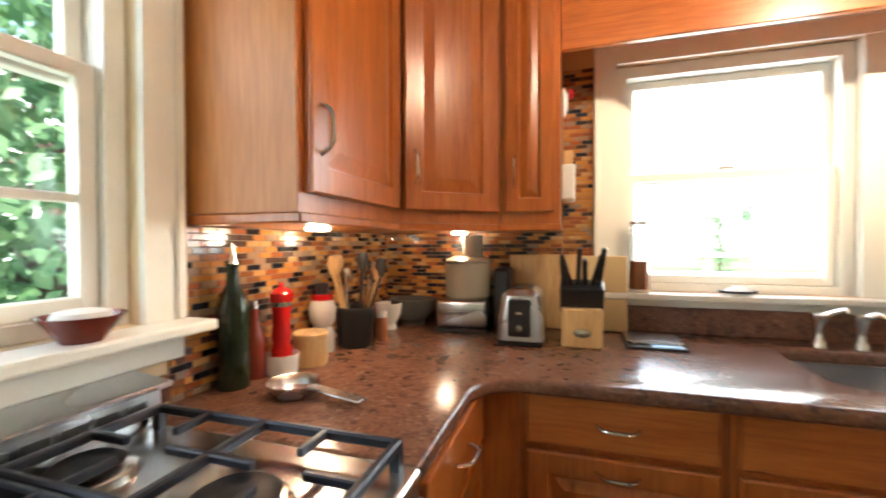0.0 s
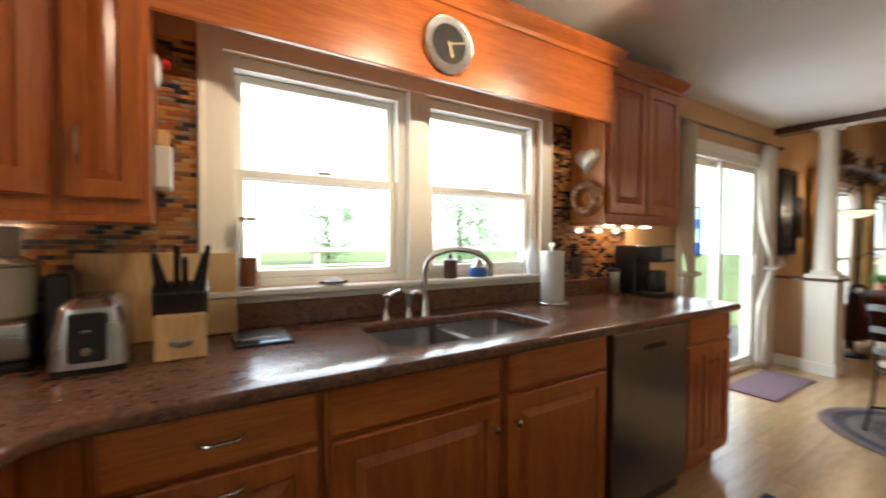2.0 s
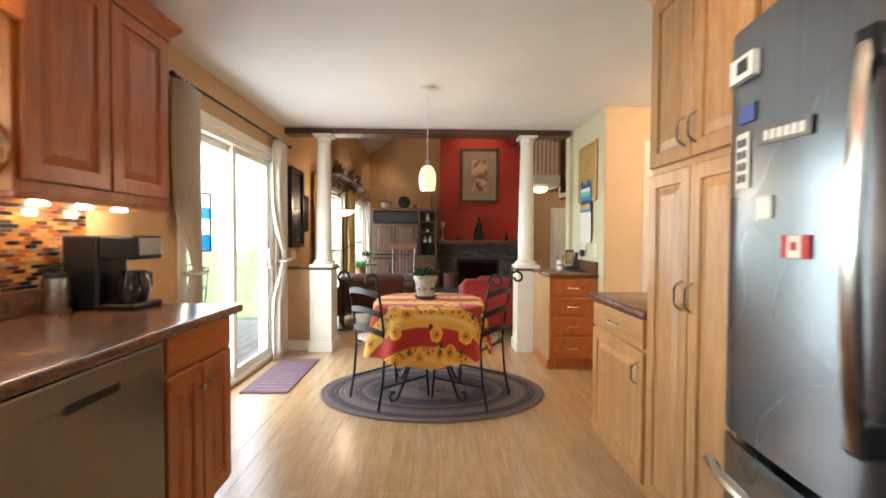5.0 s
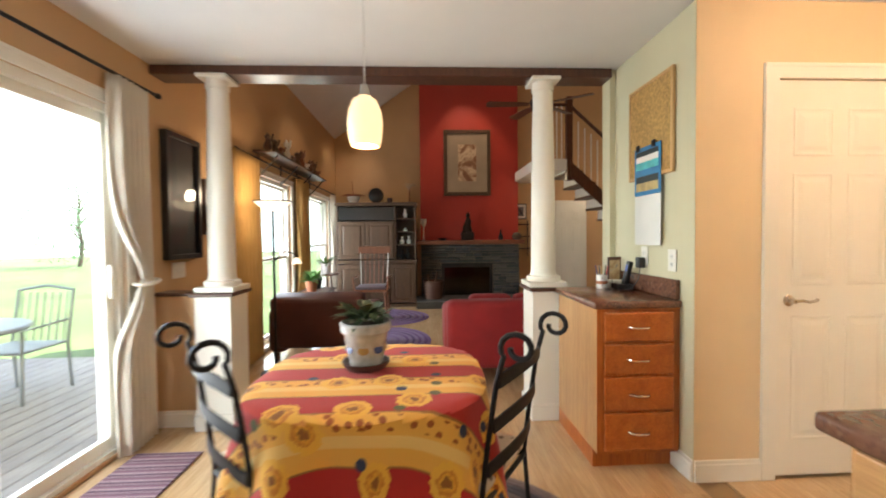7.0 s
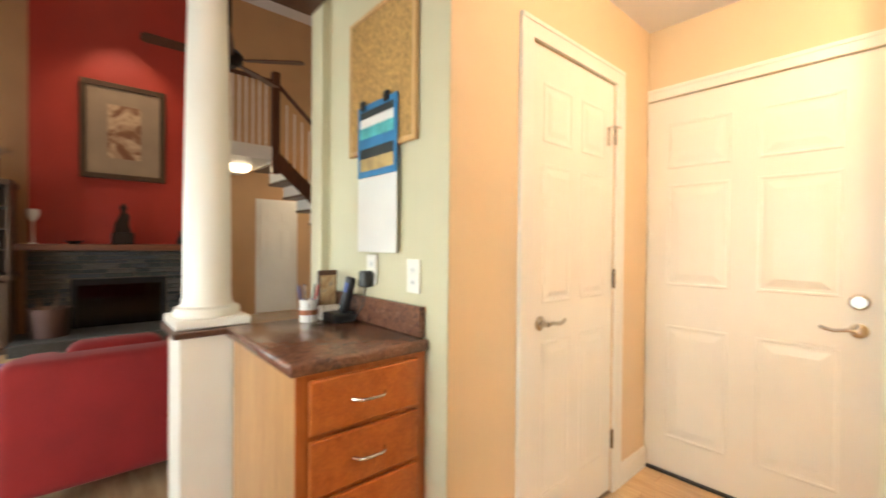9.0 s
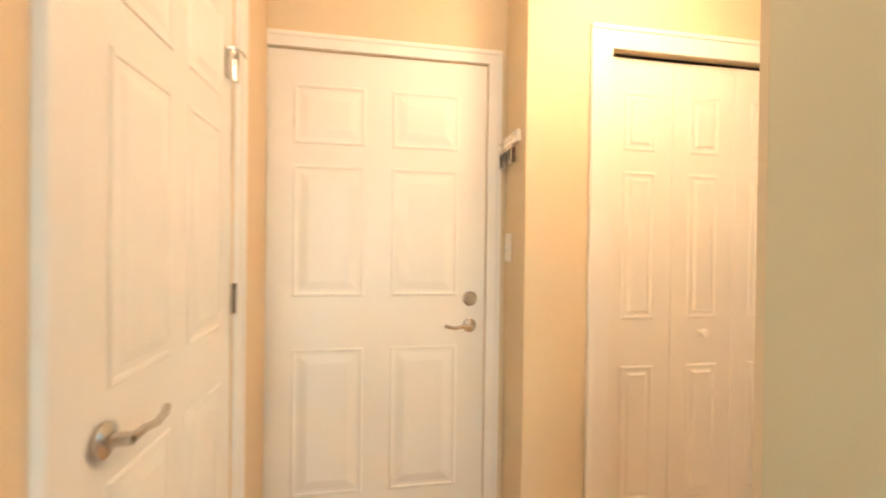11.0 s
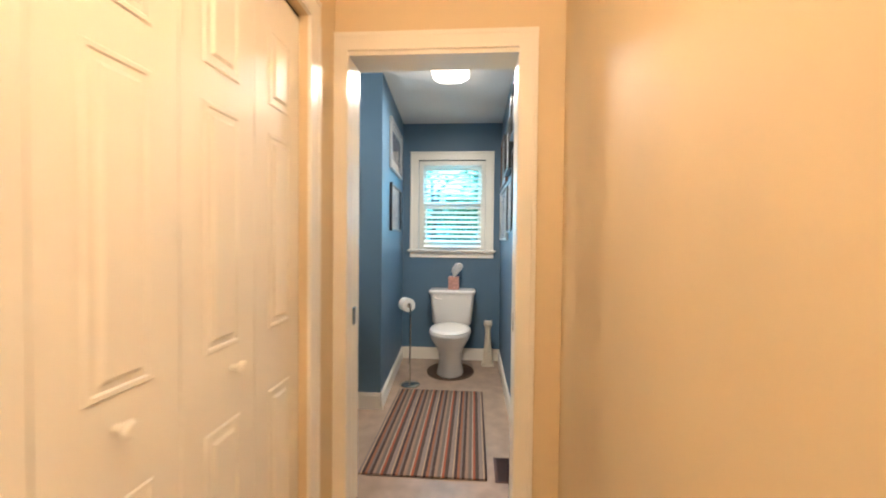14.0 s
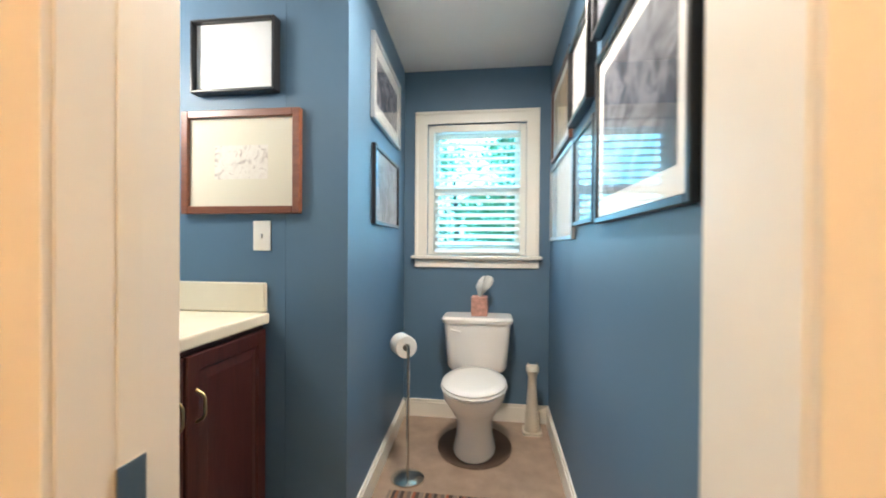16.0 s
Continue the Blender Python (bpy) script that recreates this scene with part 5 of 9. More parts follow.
for i in range(8):
    a = 2 * math.pi * i / 8
    c, s = math.cos(a), math.sin(a)
    bm = lathe([(0, 0), (0.016, 0), (0.014, 0.002), (0, 0.003)], (0, 0, 0), 12, sy=1.4)
    part("medallion", moved(bm, Matrix.Translation((PX + c * 0.0775, PY + s * 0.0775, 0.83)) @ Matrix.Rotation(a, 4, 'Z') @ Matrix.Rotation(radians(80), 4, 'Y')), POTB if i % 2 else POTY, pot)


def leaf_blade(bm, base, tip, width, droop=0.3, n=5):
    """A cupped leaf from base to tip."""
    b0, t0 = Vector(base), Vector(tip)
    d = t0 - b0
    side = d.cross(Vector((0, 0, 1)))
    side = side.normalized() if side.length > 1e-4 else Vector((1, 0, 0))
    prev = None
    for i in range(n + 1):
        s = i / n
        w = width * math.sin(math.pi * min(0.98, max(0.04, s)) ** 0.8)
        c = b0 + d * s + Vector((0, 0, -droop * d.length * s * s))
        row = [bm.verts.new(c - side * w + Vector((0, 0, w * 0.3))), bm.verts.new(c), bm.verts.new(c + side * w + Vector((0, 0, w * 0.3)))]
        if prev:
            for k in range(2):
                bm.faces.new((prev[k], prev[k + 1], row[k + 1], row[k]))
        prev = row


rng = random.Random(11)
bm = bmesh.new()
for i in range(60):
    a, e, L = rng.uniform(0, 6.283), rng.uniform(0.05, 1.2), rng.uniform(0.05, 0.12)
    r0 = rng.uniform(0.0, 0.06)
    b0 = (PX + r0 * math.cos(a), PY + r0 * math.sin(a), 0.93 + rng.uniform(0, 0.04))
    leaf_blade(bm, b0, (b0[0] + L * math.cos(a) * math.cos(e), b0[1] + L * math.sin(a) * math.cos(e), b0[2] + L * math.sin(e) * 0.8), rng.uniform(0.014, 0.024))
part("foliage", bm, LEAF, pp, "dark green leaves")


def dining_chair(back, facing):
    """An iron chair; back: plan point under the back, facing: degrees of its front."""
    root = thing("dining_chair", "black wrought iron chair with scrolled back and patterned cushion", "chair", (*back, 0), "chairs round the table", False, facing)
    W = 0.185
    for s in (-1, 1):
        up = [(-0.06, s * W, 0.0), (-0.02, s * W, 0.2), (0.0, s * W, 0.45), (-0.02, s * W, 0.62), (-0.05, s * W, 0.82), (-0.075, s * W, 0.91)]
        curl = [(-0.12 - 0.0 + 0.055 * math.cos(t) * (1 - (t - 0) / 11), s * W, 0.935 + 0.05 * math.sin(t) * (1 - t / 11)) for t in [-0.4 + i * 0.45 for i in range(16)]]
        part("back_post", tube(up + curl, 0.009, 8), IRON, root, "scrolled iron post", True)
        part("leg", tube([(0.36, s * (W + 0.01), 0.44), (0.385, s * (W + 0.015), 0.2), (0.40, s * (W + 0.02), 0.012)], 0.010, 8), IRON, root, "", True)
        part("seat_rail", tube([(0.0, s * W, 0.43), (0.37, s * (W + 0.01), 0.43)], 0.010, 8), IRON, root, "", True)
        part("stretcher", tube([(-0.03, s * W, 0.17), (0.385, s * (W + 0.012), 0.17)], 0.008, 6), IRON, root)
    for z in (0.55, 0.69, 0.83):
        bm = bmesh.new()
        rows = []
        for i in range(13):
            y = -W + 2 * W * i / 12
            bow = -0.03 * math.sin(math.pi * i / 12)
            x = -0.02 + bow - (z - 0.54) * 0.14
            dz = 0.02 * math.sin(math.pi * i / 12)
            rows.append([bm.verts.new((x + e, y, z + dz + h)) for e, h in ((-0.003, -0.02), (0.003, -0.02), (0.003, 0.022), (-0.003, 0.022))])
        for a, b in zip(rows, rows[1:]):
            for k in range(4):
                bm.faces.new((a[k], a[(k + 1) % 4], b[(k + 1) % 4], b[k]))
        bm.faces.new(rows[0]), bm.faces.new(rows[-1][::-1])
        part("back_slat", bm, IRON, root, "curved iron slat", True)
    for x in (0.0, 0.37):
        part("cross_rail", tube([(x, -W, 0.43), (x, W, 0.43)], 0.009, 6), IRON, root)
    bm = box(0.0, -0.195, 0.442, 0.39, 0.195, 0.49, 0.022, seg=3)
    part("cushion", bm, CUSH, root, "cream seat cushion with dark blotches", True)
    return root


m_, nt_, b_ = shader("cushion_print", 0.9)
v_ = node(nt_, "TexVoronoi", Scale=26.0)
nt_.links.new(coords(nt_), v_.inputs[0])
nt_.links.new(ramp(nt_, v_.outputs["Distance"], [(0.0, (0.05, 0.035, 0.03)), (0.28, (0.25, 0.2, 0.16)), (0.36, (0.6, 0.53, 0.43))]), b_.inputs["Base Color"])
CUSH = m_
c1 = dining_chair((4.545, 0.955), 56)
copy_thing(c1, pose(4.525, 1.86, 0, 0, 0, -47))

# pendant lamp
pl = thing("pendant_lamp", "frosted amber glass pendant lamp on a thin cord", "lamp", (4.78, 1.447, 1.610))
part("canopy", lathe([(0, 2.419), (0.06, 2.419), (0.058, 2.40), (0.02, 2.39), (0, 2.39)], (4.78, 1.447, 0), 24), WHITE, pl, "", True)
part("cord", tube([(4.78, 1.447, 2.39), (4.78, 1.447, 1.850)], 0.0025, 6), PAPER, pl)
part("cap", lathe([(0, 1.850), (0.012, 1.850), (0.02, 1.825), (0.022, 1.805), (0, 1.805)], (4.78, 1.447, 0), 20), CHROME, pl, "", True)
SHADE = glow("amber_glass", (1.0, 0.70, 0.36), 1.4)
sh = part("shade", lathe([(0.022, 1.807), (0.045, 1.790), (0.062, 1.750), (0.068, 1.700), (0.063, 1.640), (0.055, 1.615), (0.051, 1.615), (0.059, 1.650), (0.064, 1.700), (0.058, 1.750), (0.04, 1.785), (0.02, 1.800)], (4.78, 1.447, 0), 28), SHADE, pl, "glowing amber glass shade", True)
sh.visible_shadow = False

# kitchen rug
kr = thing("kitchen_rug", "dark navy floral runner rug with a cream border line", "rug", (2.3, 1.38, 0))
NAVY = fabric("rug_navy", (0.022, 0.024, 0.035), weave=500)
CREAM = fabric("rug_cream", (0.32, 0.27, 0.22), weave=500)
MAUVE = fabric("rug_mauve", (0.13, 0.09, 0.10), weave=500)
part("field", box(1.3, 0.64, 0.0015, 3.26, 2.10, 0.011, 0.003), NAVY, kr)
bm = bmesh.new()
for e in ((1.34, 0.70, 3.22, 0.715), (1.34, 2.045, 3.22, 2.06), (3.205, 0.715, 3.22, 2.045), (1.34, 0.715, 1.355, 2.045)):
    box(e[0], e[1], 0.011, e[2], e[3], 0.0125, bm=bm)
part("border_line", bm, CREAM, kr)
rng = random.Random(3)
for i in range(26):
    x, y = 1.5 + rng.random() * 1.62, 0.83 + rng.random() * 1.1
    bm = bmesh.new()
    petals = rng.choice((5, 6, 7))
    R = rng.uniform(0.04, 0.085)
    ring = [bm.verts.new((x + R * (0.75 + 0.25 * math.cos(petals * a)) * math.cos(a), y + R * (0.75 + 0.25 * math.cos(petals * a)) * math.sin(a), 0.0118)) for a in [2 * math.pi * k / 42 for k in range(42)]]
    bm.faces.new(ring)
    f = part("flower", bm, MAUVE if i % 3 else CREAM, kr)
    bm = bmesh.new()
    ring = [bm.verts.new((x + R * 0.4 * math.cos(a), y + R * 0.4 * math.sin(a), 0.0124)) for a in [2 * math.pi * k / 14 for k in range(14)]]
    bm.faces.new(ring)
    part("flower_centre", bm, CREAM if i % 3 else NAVY, f)
    part("vine", tube([(x + R, y, 0.0105), (x + R + 0.06, y + 0.04, 0.0105), (x + R + 0.1, y + 0.12, 0.0105), (x + R + 0.05, y + 0.18, 0.0105)], 0.004, 5), MAUVE, f)

# door mat by the slider
dm = thing("door_mat", "striped mauve rag mat by the sliding door", "rug", (5.15, 2.72, 0))
part("weave", box(4.72, 2.54, 0.0015, 5.62, 2.92, 0.012, 0.003), banded("rag_stripes", 0, [(0.0, (0.16, 0.09, 0.11)), (0.2, (0.3, 0.2, 0.22)), (0.35, (0.1, 0.05, 0.08)), (0.6, (0.38, 0.28, 0.28)), (0.8, (0.2, 0.1, 0.14))], 0.07, wobble=0.004), dm)

# ---- sliding door, curtains, exterior ----
sd = thing("sliding_door", "white sliding patio door with two glass panels", "door", (4.96, 3.08, 0))
sd["kind"] = "structure"
bm = bmesh.new()
for e in ((4.201, 0.021, 4.25, 2.039), (5.67, 0.021, 5.719, 2.039), (4.25, 1.99, 5.67, 2.039), (4.25, 0.021, 5.67, 0.05)):
    box(e[0], 3.03, e[1], e[2], 3.17, e[3], bm=bm)
part("frame", bm, WHITE, sd)
for x0, x1, y in ((4.251, 4.99, 3.12), (4.93, 5.669, 3.075)):
    bm = bmesh.new()
    for e in ((x0, 0.051, x0 + 0.06, 1.989), (x1 - 0.06, 0.051, x1, 1.989), (x0 + 0.06, 0.051, x1 - 0.06, 0.12), (x0 + 0.06, 1.93, x1 - 0.06, 1.989)):
        box(e[0], y - 0.018, e[1], e[2], y + 0.018, e[3], 0.003, bm=bm)
    p = part("panel", bm, WHITE, sd)
    g = part("pane", box(x0 + 0.06, y - 0.003, 0.12, x1 - 0.06, y + 0.003, 1.93), PANE, p)
    g.visible_shadow = False
part("handle", box(5.62, 3.03, 0.92, 5.645, 3.056, 1.12, 0.006), WHITE, sd)
casing("casing_slider", F_NORTH, 4.20, 5.72, 2.04, 0.07)
hg = thing("hanging_glass_panel", "dark framed stained glass panel hung in the sliding door", "glass panel", (4.525, 3.085, 1.12))
bm = bmesh.new()
for e in ((4.40, 1.12, 4.415, 1.56), (4.635, 1.12, 4.65, 1.56), (4.415, 1.12, 4.635, 1.135), (4.415, 1.545, 4.635, 1.56)):
    box(e[0], 3.078, e[1], e[2], 3.094, e[3], 0.003, bm=bm)
part("frame", bm, DARKWOOD, hg)
for k, (z0, z1, col) in enumerate(((1.136, 1.25, (0.1, 0.35, 0.75)), (1.255, 1.36, (0.75, 0.85, 0.9)), (1.365, 1.45, (0.15, 0.45, 0.8)), (1.455, 1.544, (0.6, 0.8, 0.95)))):
    for j, (x0, x1) in enumerate(((4.416, 4.49 + 0.02 * k), (4.494 + 0.02 * k, 4.634))):
        part("pane", box(x0, 3.083, z0, x1, 3.088, z1), pane_glass("stained_glass", col if (j + k) % 2 else (0.8, 0.3, 0.2) if k == 2 else (0.85, 0.9, 0.9)), hg).visible_shadow = False
for x in (4.44, 4.61):
    part("cord", tube([(x, 3.086, 1.56), (4.525, 3.086, 1.93)], 0.0015, 5), IRON, hg)
CURT = fabric("cream_curtain", (0.62, 0.56, 0.47), vary=0.06, weave=700)
GOLD = fabric("gold_curtain", (0.5, 0.3, 0.1), vary=0.1, weave=700)


def curtain(name, label, x0, x1, y, z0, z1, mat, tie=None, depth=0.035, folds=6):
    root = thing(name, label, "curtain", ((x0 + x1) / 2, y, z0))
    bm = bmesh.new()
    n, rows = folds * 10, 26
    grid = []
    for j in range(rows + 1):
        z = z1 + (z0 - z1) * j / rows
        k = 1.0
        if tie:
            k = 1 - 0.72 * math.exp(-((z - tie) / 0.28) ** 2)
            if z < tie:
                k = min(1, k + 0.12)
        row = []
        for i in range(n + 1):
            s = i / n
            x = x1 - (x1 - x0) * (1 - s) * k
            yy = y + depth * k ** 0.4 * math.sin(2 * math.pi * folds * s + 0.6 * math.sin(j * 0.35)) * (0.6 + 0.4 * math.sin(3.1 * s + 1))
            row.append(bm.verts.new((x, yy, z)))
        grid.append(row)
    for a, b in zip(grid, grid[1:]):
        for i in range(n):
            bm.faces.new((a[i], a[i + 1], b[i + 1], b[i]))
    ob = part("fabric", bm, mat, root, "", True)
    sol = ob.modifiers.new("thickness", 'SOLIDIFY')
    sol.thickness = 0.003
    if tie:
        ring = [(x1 - 0.06 + 0.08 * math.cos(a), y + 0.06 * math.sin(a), tie + 0.01 * math.cos(a)) for a in [2 * math.pi * i / 16 for i in range(16)]]
        part("tieback", tube(ring, 0.012, 8, closed=True), mat, root)
    return root


def rod(x0, x1, y, z, label="dark metal curtain rod with finials"):
    root = thing("curtain_rod", label, "curtain rod", ((x0 + x1) / 2, y, z))
    part("bar", tube([(x0, y, z), (x1, y, z)], 0.01, 10), IRON, root, "", True)
    for x in (x0, x1):
        part("finial", lathe([(0, -0.03), (0.014, -0.02), (0.02, 0), (0.014, 0.02), (0, 0.03)], (x, y, z), 12, axis='X'), IRON, root, "", True)
    for x in (x0 + 0.1, x1 - 0.1):
        part("bracket", tube([(x, y, z), (x, 3.02, z - 0.02)], 0.007, 6), IRON, root)
    return root


rod(4.0, 5.96, 2.95, 2.2)
curtain("curtain", "cream curtain tied back beside the sliding door", 5.55, 5.86, 2.95, 0.02, 2.19, CURT, 1.0)
curtain("curtain", "cream curtain tied back at the far slider side", 4.02, 4.28, 2.95, 0.02, 2.19, CURT, 1.0, folds=5)

# outside
def ground_sheet():
    bm = bmesh.new()
    v = [bm.verts.new(p) for p in ((-120, -120, -0.6), (140, -120, -0.6), (140, 140, -0.6), (-120, 140, -0.6))]
    bm.faces.new(v)
    return structure("ground", bm, LAWN, "sunlit lawn round the house")


ground_sheet()
dkk = thing("deck", "weathered grey timber deck outside the kitchen", "deck", (3.0, 5.0, -0.5))
for i in range(26):
    bm = box(-1.5, 3.2 + i * 0.145, -0.10, 8.0, 3.2 + i * 0.145 + 0.138, -0.065, 0.003)
    part("board", bm, DECKW, dkk)
ODM_ = paint("cable_steel", (0.5, 0.5, 0.5), 0.4, 0.6)
rl = thing("deck_railing", "grey timber deck railing", "railing", (3.0, 6.95, -0.07))
part("top_rail", box(-1.5, 6.88, 1.08, 8.0, 7.0, 1.14, 0.004), DECKW, rl)
part("bottom_rail", box(-1.5, 6.92, 0.05, 8.0, 6.96, 0.10), DECKW, rl)
for i in range(6):
    x = -1.4 + i * 1.86
    part("post", box(x, 6.9, -0.07, x + 0.09, 6.98, 1.2, 0.004), DECKW, rl)
for i in range(4):
    part("cable", tube([(-1.4, 6.94, 0.3 + i * 0.2), (7.9, 6.94, 0.3 + i * 0.2)], 0.004, 5), ODM_, rl)
ODM = paint("outdoor_metal", (0.25, 0.26, 0.25), 0.5, 0.3)
ot = thing("patio_table", "metal patio table on the deck", "table", (6.1, 4.6, -0.065))
part("tabletop", lathe([(0, 0.62), (0.5, 0.62), (0.51, 0.635), (0.5, 0.65), (0, 0.65)], (6.1, 4.6, 0), 32), ODM, ot)
part("stem", tube([(6.1, 4.6, -0.06), (6.1, 4.6, 0.62)], 0.03, 10), ODM, ot)
part("foot", lathe([(0, -0.064), (0.25, -0.064), (0.2, -0.03), (0.04, 0.0), (0, 0.0)], (6.1, 4.6, 0), 24), ODM, ot)


def patio_chair(x, y, rz):
    r = thing("patio_chair", "metal patio chair on the deck", "chair", (x, y, -0.065), "patio chairs", False, rz)
    for s in (-1, 1):
        part("side_frame", tube([(-0.25, s * 0.24, 0.0), (-0.22, s * 0.24, 0.42), (-0.3, s * 0.24, 0.88)], 0.012, 8), ODM, r)
        part("leg", tube([(0.22, s * 0.24, 0.0), (0.2, s * 0.24, 0.6), (-0.22, s * 0.24, 0.62)], 0.012, 8), ODM, r)
    part("seat", box(-0.23, -0.24, 0.41, 0.22, 0.24, 0.43, 0.008), ODM, r)
    for i in range(7):
        y_ = -0.2 + i * 0.066
        part("back_bar", tube([(-0.225, y_, 0.43), (-0.295, y_, 0.86)], 0.006, 6), ODM, r)
    part("back_top", tube([(-0.3, -0.24, 0.88), (-0.31, 0, 0.92), (-0.3, 0.24, 0.88)], 0.012, 8), ODM, r)
    return r


pc1 = patio_chair(5.5, 4.3, 20)
copy_thing(pc1, pose(6.8, 4.7, -0.065, 0, 0, 180))

BARK = paint("bark", (0.08, 0.055, 0.04), 0.95, vary=0.4, grain=30, bump=1.0)
def translucent(m, weight):
    """Leaves that let part of the light through."""
    nt = m.node_tree
    b = nt.nodes["Principled BSDF"]
    tr, mx = nt.nodes.new("ShaderNodeBsdfTranslucent"), nt.nodes.new("ShaderNodeMixShader")
    nt.links.new(b.inputs["Base Color"].links[0].from_socket, tr.inputs[0])
    mx.inputs[0].default_value = weight
    nt.links.new(b.outputs[0], mx.inputs[1]), nt.links.new(tr.outputs[0], mx.inputs[2])
    nt.links.new(mx.outputs[0], nt.nodes["Material Output"].inputs[0])


FOLI = island("foliage", [(0.11, 0.23, 0.10), (0.15, 0.29, 0.15), (0.09, 0.18, 0.08), (0.19, 0.33, 0.19), (0.13, 0.25, 0.13)], 0.6, "island", vary=0.3)
translucent(FOLI, 0.5)


def tree(x, y, h, r, seed, label="broad leafy tree in full summer leaf"):
    rng = random.Random(seed)
    root = thing("tree", label, "tree", (x, y, -0.6), "garden trees")
    bm = tube([(x + 0.08 * math.sin(i), y + 0.08 * math.cos(i * 1.7), -0.6 + h * 0.75 * i / 6) for i in range(7)], 0.16, 8, taper=lambda s: 1 - 0.7 * s)
    limbs = []
    for i in range(9):
        a, z = rng.uniform(0, 6.28), h * rng.uniform(0.25, 0.65) - 0.6
        L = r * rng.uniform(0.5, 0.9)
        e = (x + L * math.cos(a), y + L * math.sin(a), z + L * rng.uniform(0.3, 0.8))
        tube([(x, y, z), ((x + e[0]) / 2, (y + e[1]) / 2, (z + e[2]) / 2 + 0.1), e], 0.06, 6, bm, taper=lambda s: 1 - 0.75 * s)
        limbs.append(e)
    part("trunk", bm, BARK, root)
    vs, fs = [], []
    clumps = [(rng.uniform(-1, 1), rng.uniform(-1, 1), rng.uniform(-1, 1)) for _ in range(46)]
    for cx, cy, cz in clumps:
        n = math.sqrt(cx * cx + cy * cy + cz * cz) + 1e-6
        k = min(1, 1 / n)
        px, py, pz = x + r * cx * k, y + r * cy * k, h * 0.55 - 0.6 + h * 0.5 * cz * k
        for _ in range(130):
            o = Vector((rng.gauss(0, 1), rng.gauss(0, 1), rng.gauss(0, 0.8))) * (r * 0.17)
            c = Vector((px, py, pz)) + o
            u = Vector((rng.gauss(0, 1), rng.gauss(0, 1), rng.gauss(0, 1))).normalized()
            w = u.cross(Vector((rng.gauss(0, 1), rng.gauss(0, 1), rng.gauss(0, 1)))).normalized()
            L = rng.uniform(0.045, 0.11)
            b = len(vs)
            vs += [c - u * L, c + w * L * 0.5, c + u * L, c - w * L * 0.5]
            fs.append((b, b + 1, b + 2, b + 3))
    me = bpy.data.meshes.new("crown")
    me.from_pydata([tuple(v - Vector((x, y, -0.6))) for v in vs], [], fs)
    me.materials.append(FOLI)
    ob = new("crown", me)
    ob.parent = root
    return root


for i, (x, y, h, r) in enumerate(((-3.4, 2.2, 4.6, 1.6), (-4.2, 4.0, 5.0, 1.9), (-3.8, 0.4, 4.2, 1.5), (-6.0, 6.5, 6, 2.2), (9.5, 30, 5.0, 2.6), (-3.0, 40, 6.5, 3.4), (18, 26, 6.2, 3.0), (26, 34, 6, 2.6), (-12, -2.4, 5.5, 2.2), (-13, 1.0, 6, 2.4), (34, 26, 7, 3))):
    tree(x, y, h, r, 20 + i)

# ---- bathroom ----
F_BW = Matrix(((0, 1, 0, -0.14), (1, 0, 0, 0.087), (0, 0, 1, 0), (0, 0, 0, 1)))
# pane colour carries the cool daylight
sash_window("window_bath", F_BW, -1.439, -0.761, 1.131, 2.039, "white double-hung bathroom window", pane=PANE_COOL)
window_trim("trim_window_bath", F_BW, -1.44, -0.76, 1.13, 2.04, 0.085, 0.05)
loose = set(bpy.data.objects)
bl = thing("window_blind", "white slatted blind, slats tilted open", "blind", (-0.02, -1.1, 1.15))
part("headrail", box(-0.055, -1.395, 1.985, -0.005, -0.805, 2.035, 0.004), WHITE, bl)
for i in range(17):
    z = 1.165 + i * 0.049
    part("slat", moved(box(-0.024, -0.293, -0.0015, 0.024, 0.293, 0.0015), pose(-0.03, -1.1, z, 0, 32, 0)), WHITE, bl)
for y in (-1.3, -0.9):
    part("ladder_cord", tube([(-0.005, y, 1.15), (-0.005, y, 1.99)], 0.0018, 5), WHITE, bl)
part("bottom_rail", box(-0.052, -1.393, 1.14, -0.008, -0.807, 1.155, 0.004), WHITE, bl)

tl = thing("toilet", "white porcelain two-piece toilet with closed lid", "toilet", (0.35, -1.08, 0))


def egg(cx, cy, rx, ry, n=28, squash=1.0):
    return [(cx + rx * math.cos(a) * (1 if math.cos(a) > 0 else squash), cy + ry * math.sin(a)) for a in [2 * math.pi * i / n for i in range(n)]]


def loft(sections, closed_top=True):
    """A body through (z, outline) sections."""
    bm = bmesh.new()
    rings = [[bm.verts.new((x, y, z)) for x, y in o] for z, o in sections]
    for a, b in zip(rings, rings[1:]):
        for i in range(len(a)):
            bm.faces.new((a[i], a[(i + 1) % len(a)], b[(i + 1) % len(a)], b[i]))
    bm.faces.new(rings[0][::-1])
    if closed_top:
        bm.faces.new(rings[-1])
    return bm


TY = -1.08
part("pedestal", loft([(0.001, egg(0.40, TY, 0.20, 0.125)), (0.03, egg(0.40, TY, 0.195, 0.12)), (0.10, egg(0.40, TY, 0.165, 0.105)), (0.2, egg(0.42, TY, 0.17, 0.105)), (0.28, egg(0.45, TY, 0.22, 0.14)), (0.34, egg(0.47, TY, 0.25, 0.175)), (0.385, egg(0.47, TY, 0.26, 0.185)), (0.39, egg(0.47, TY, 0.25, 0.175))]), PORC, tl, "", True)
part("seat", loft([(0.391, egg(0.47, TY, 0.262, 0.187)), (0.40, egg(0.47, TY, 0.27, 0.192)), (0.408, egg(0.47, TY, 0.265, 0.188))]), PORC, tl, "", True)
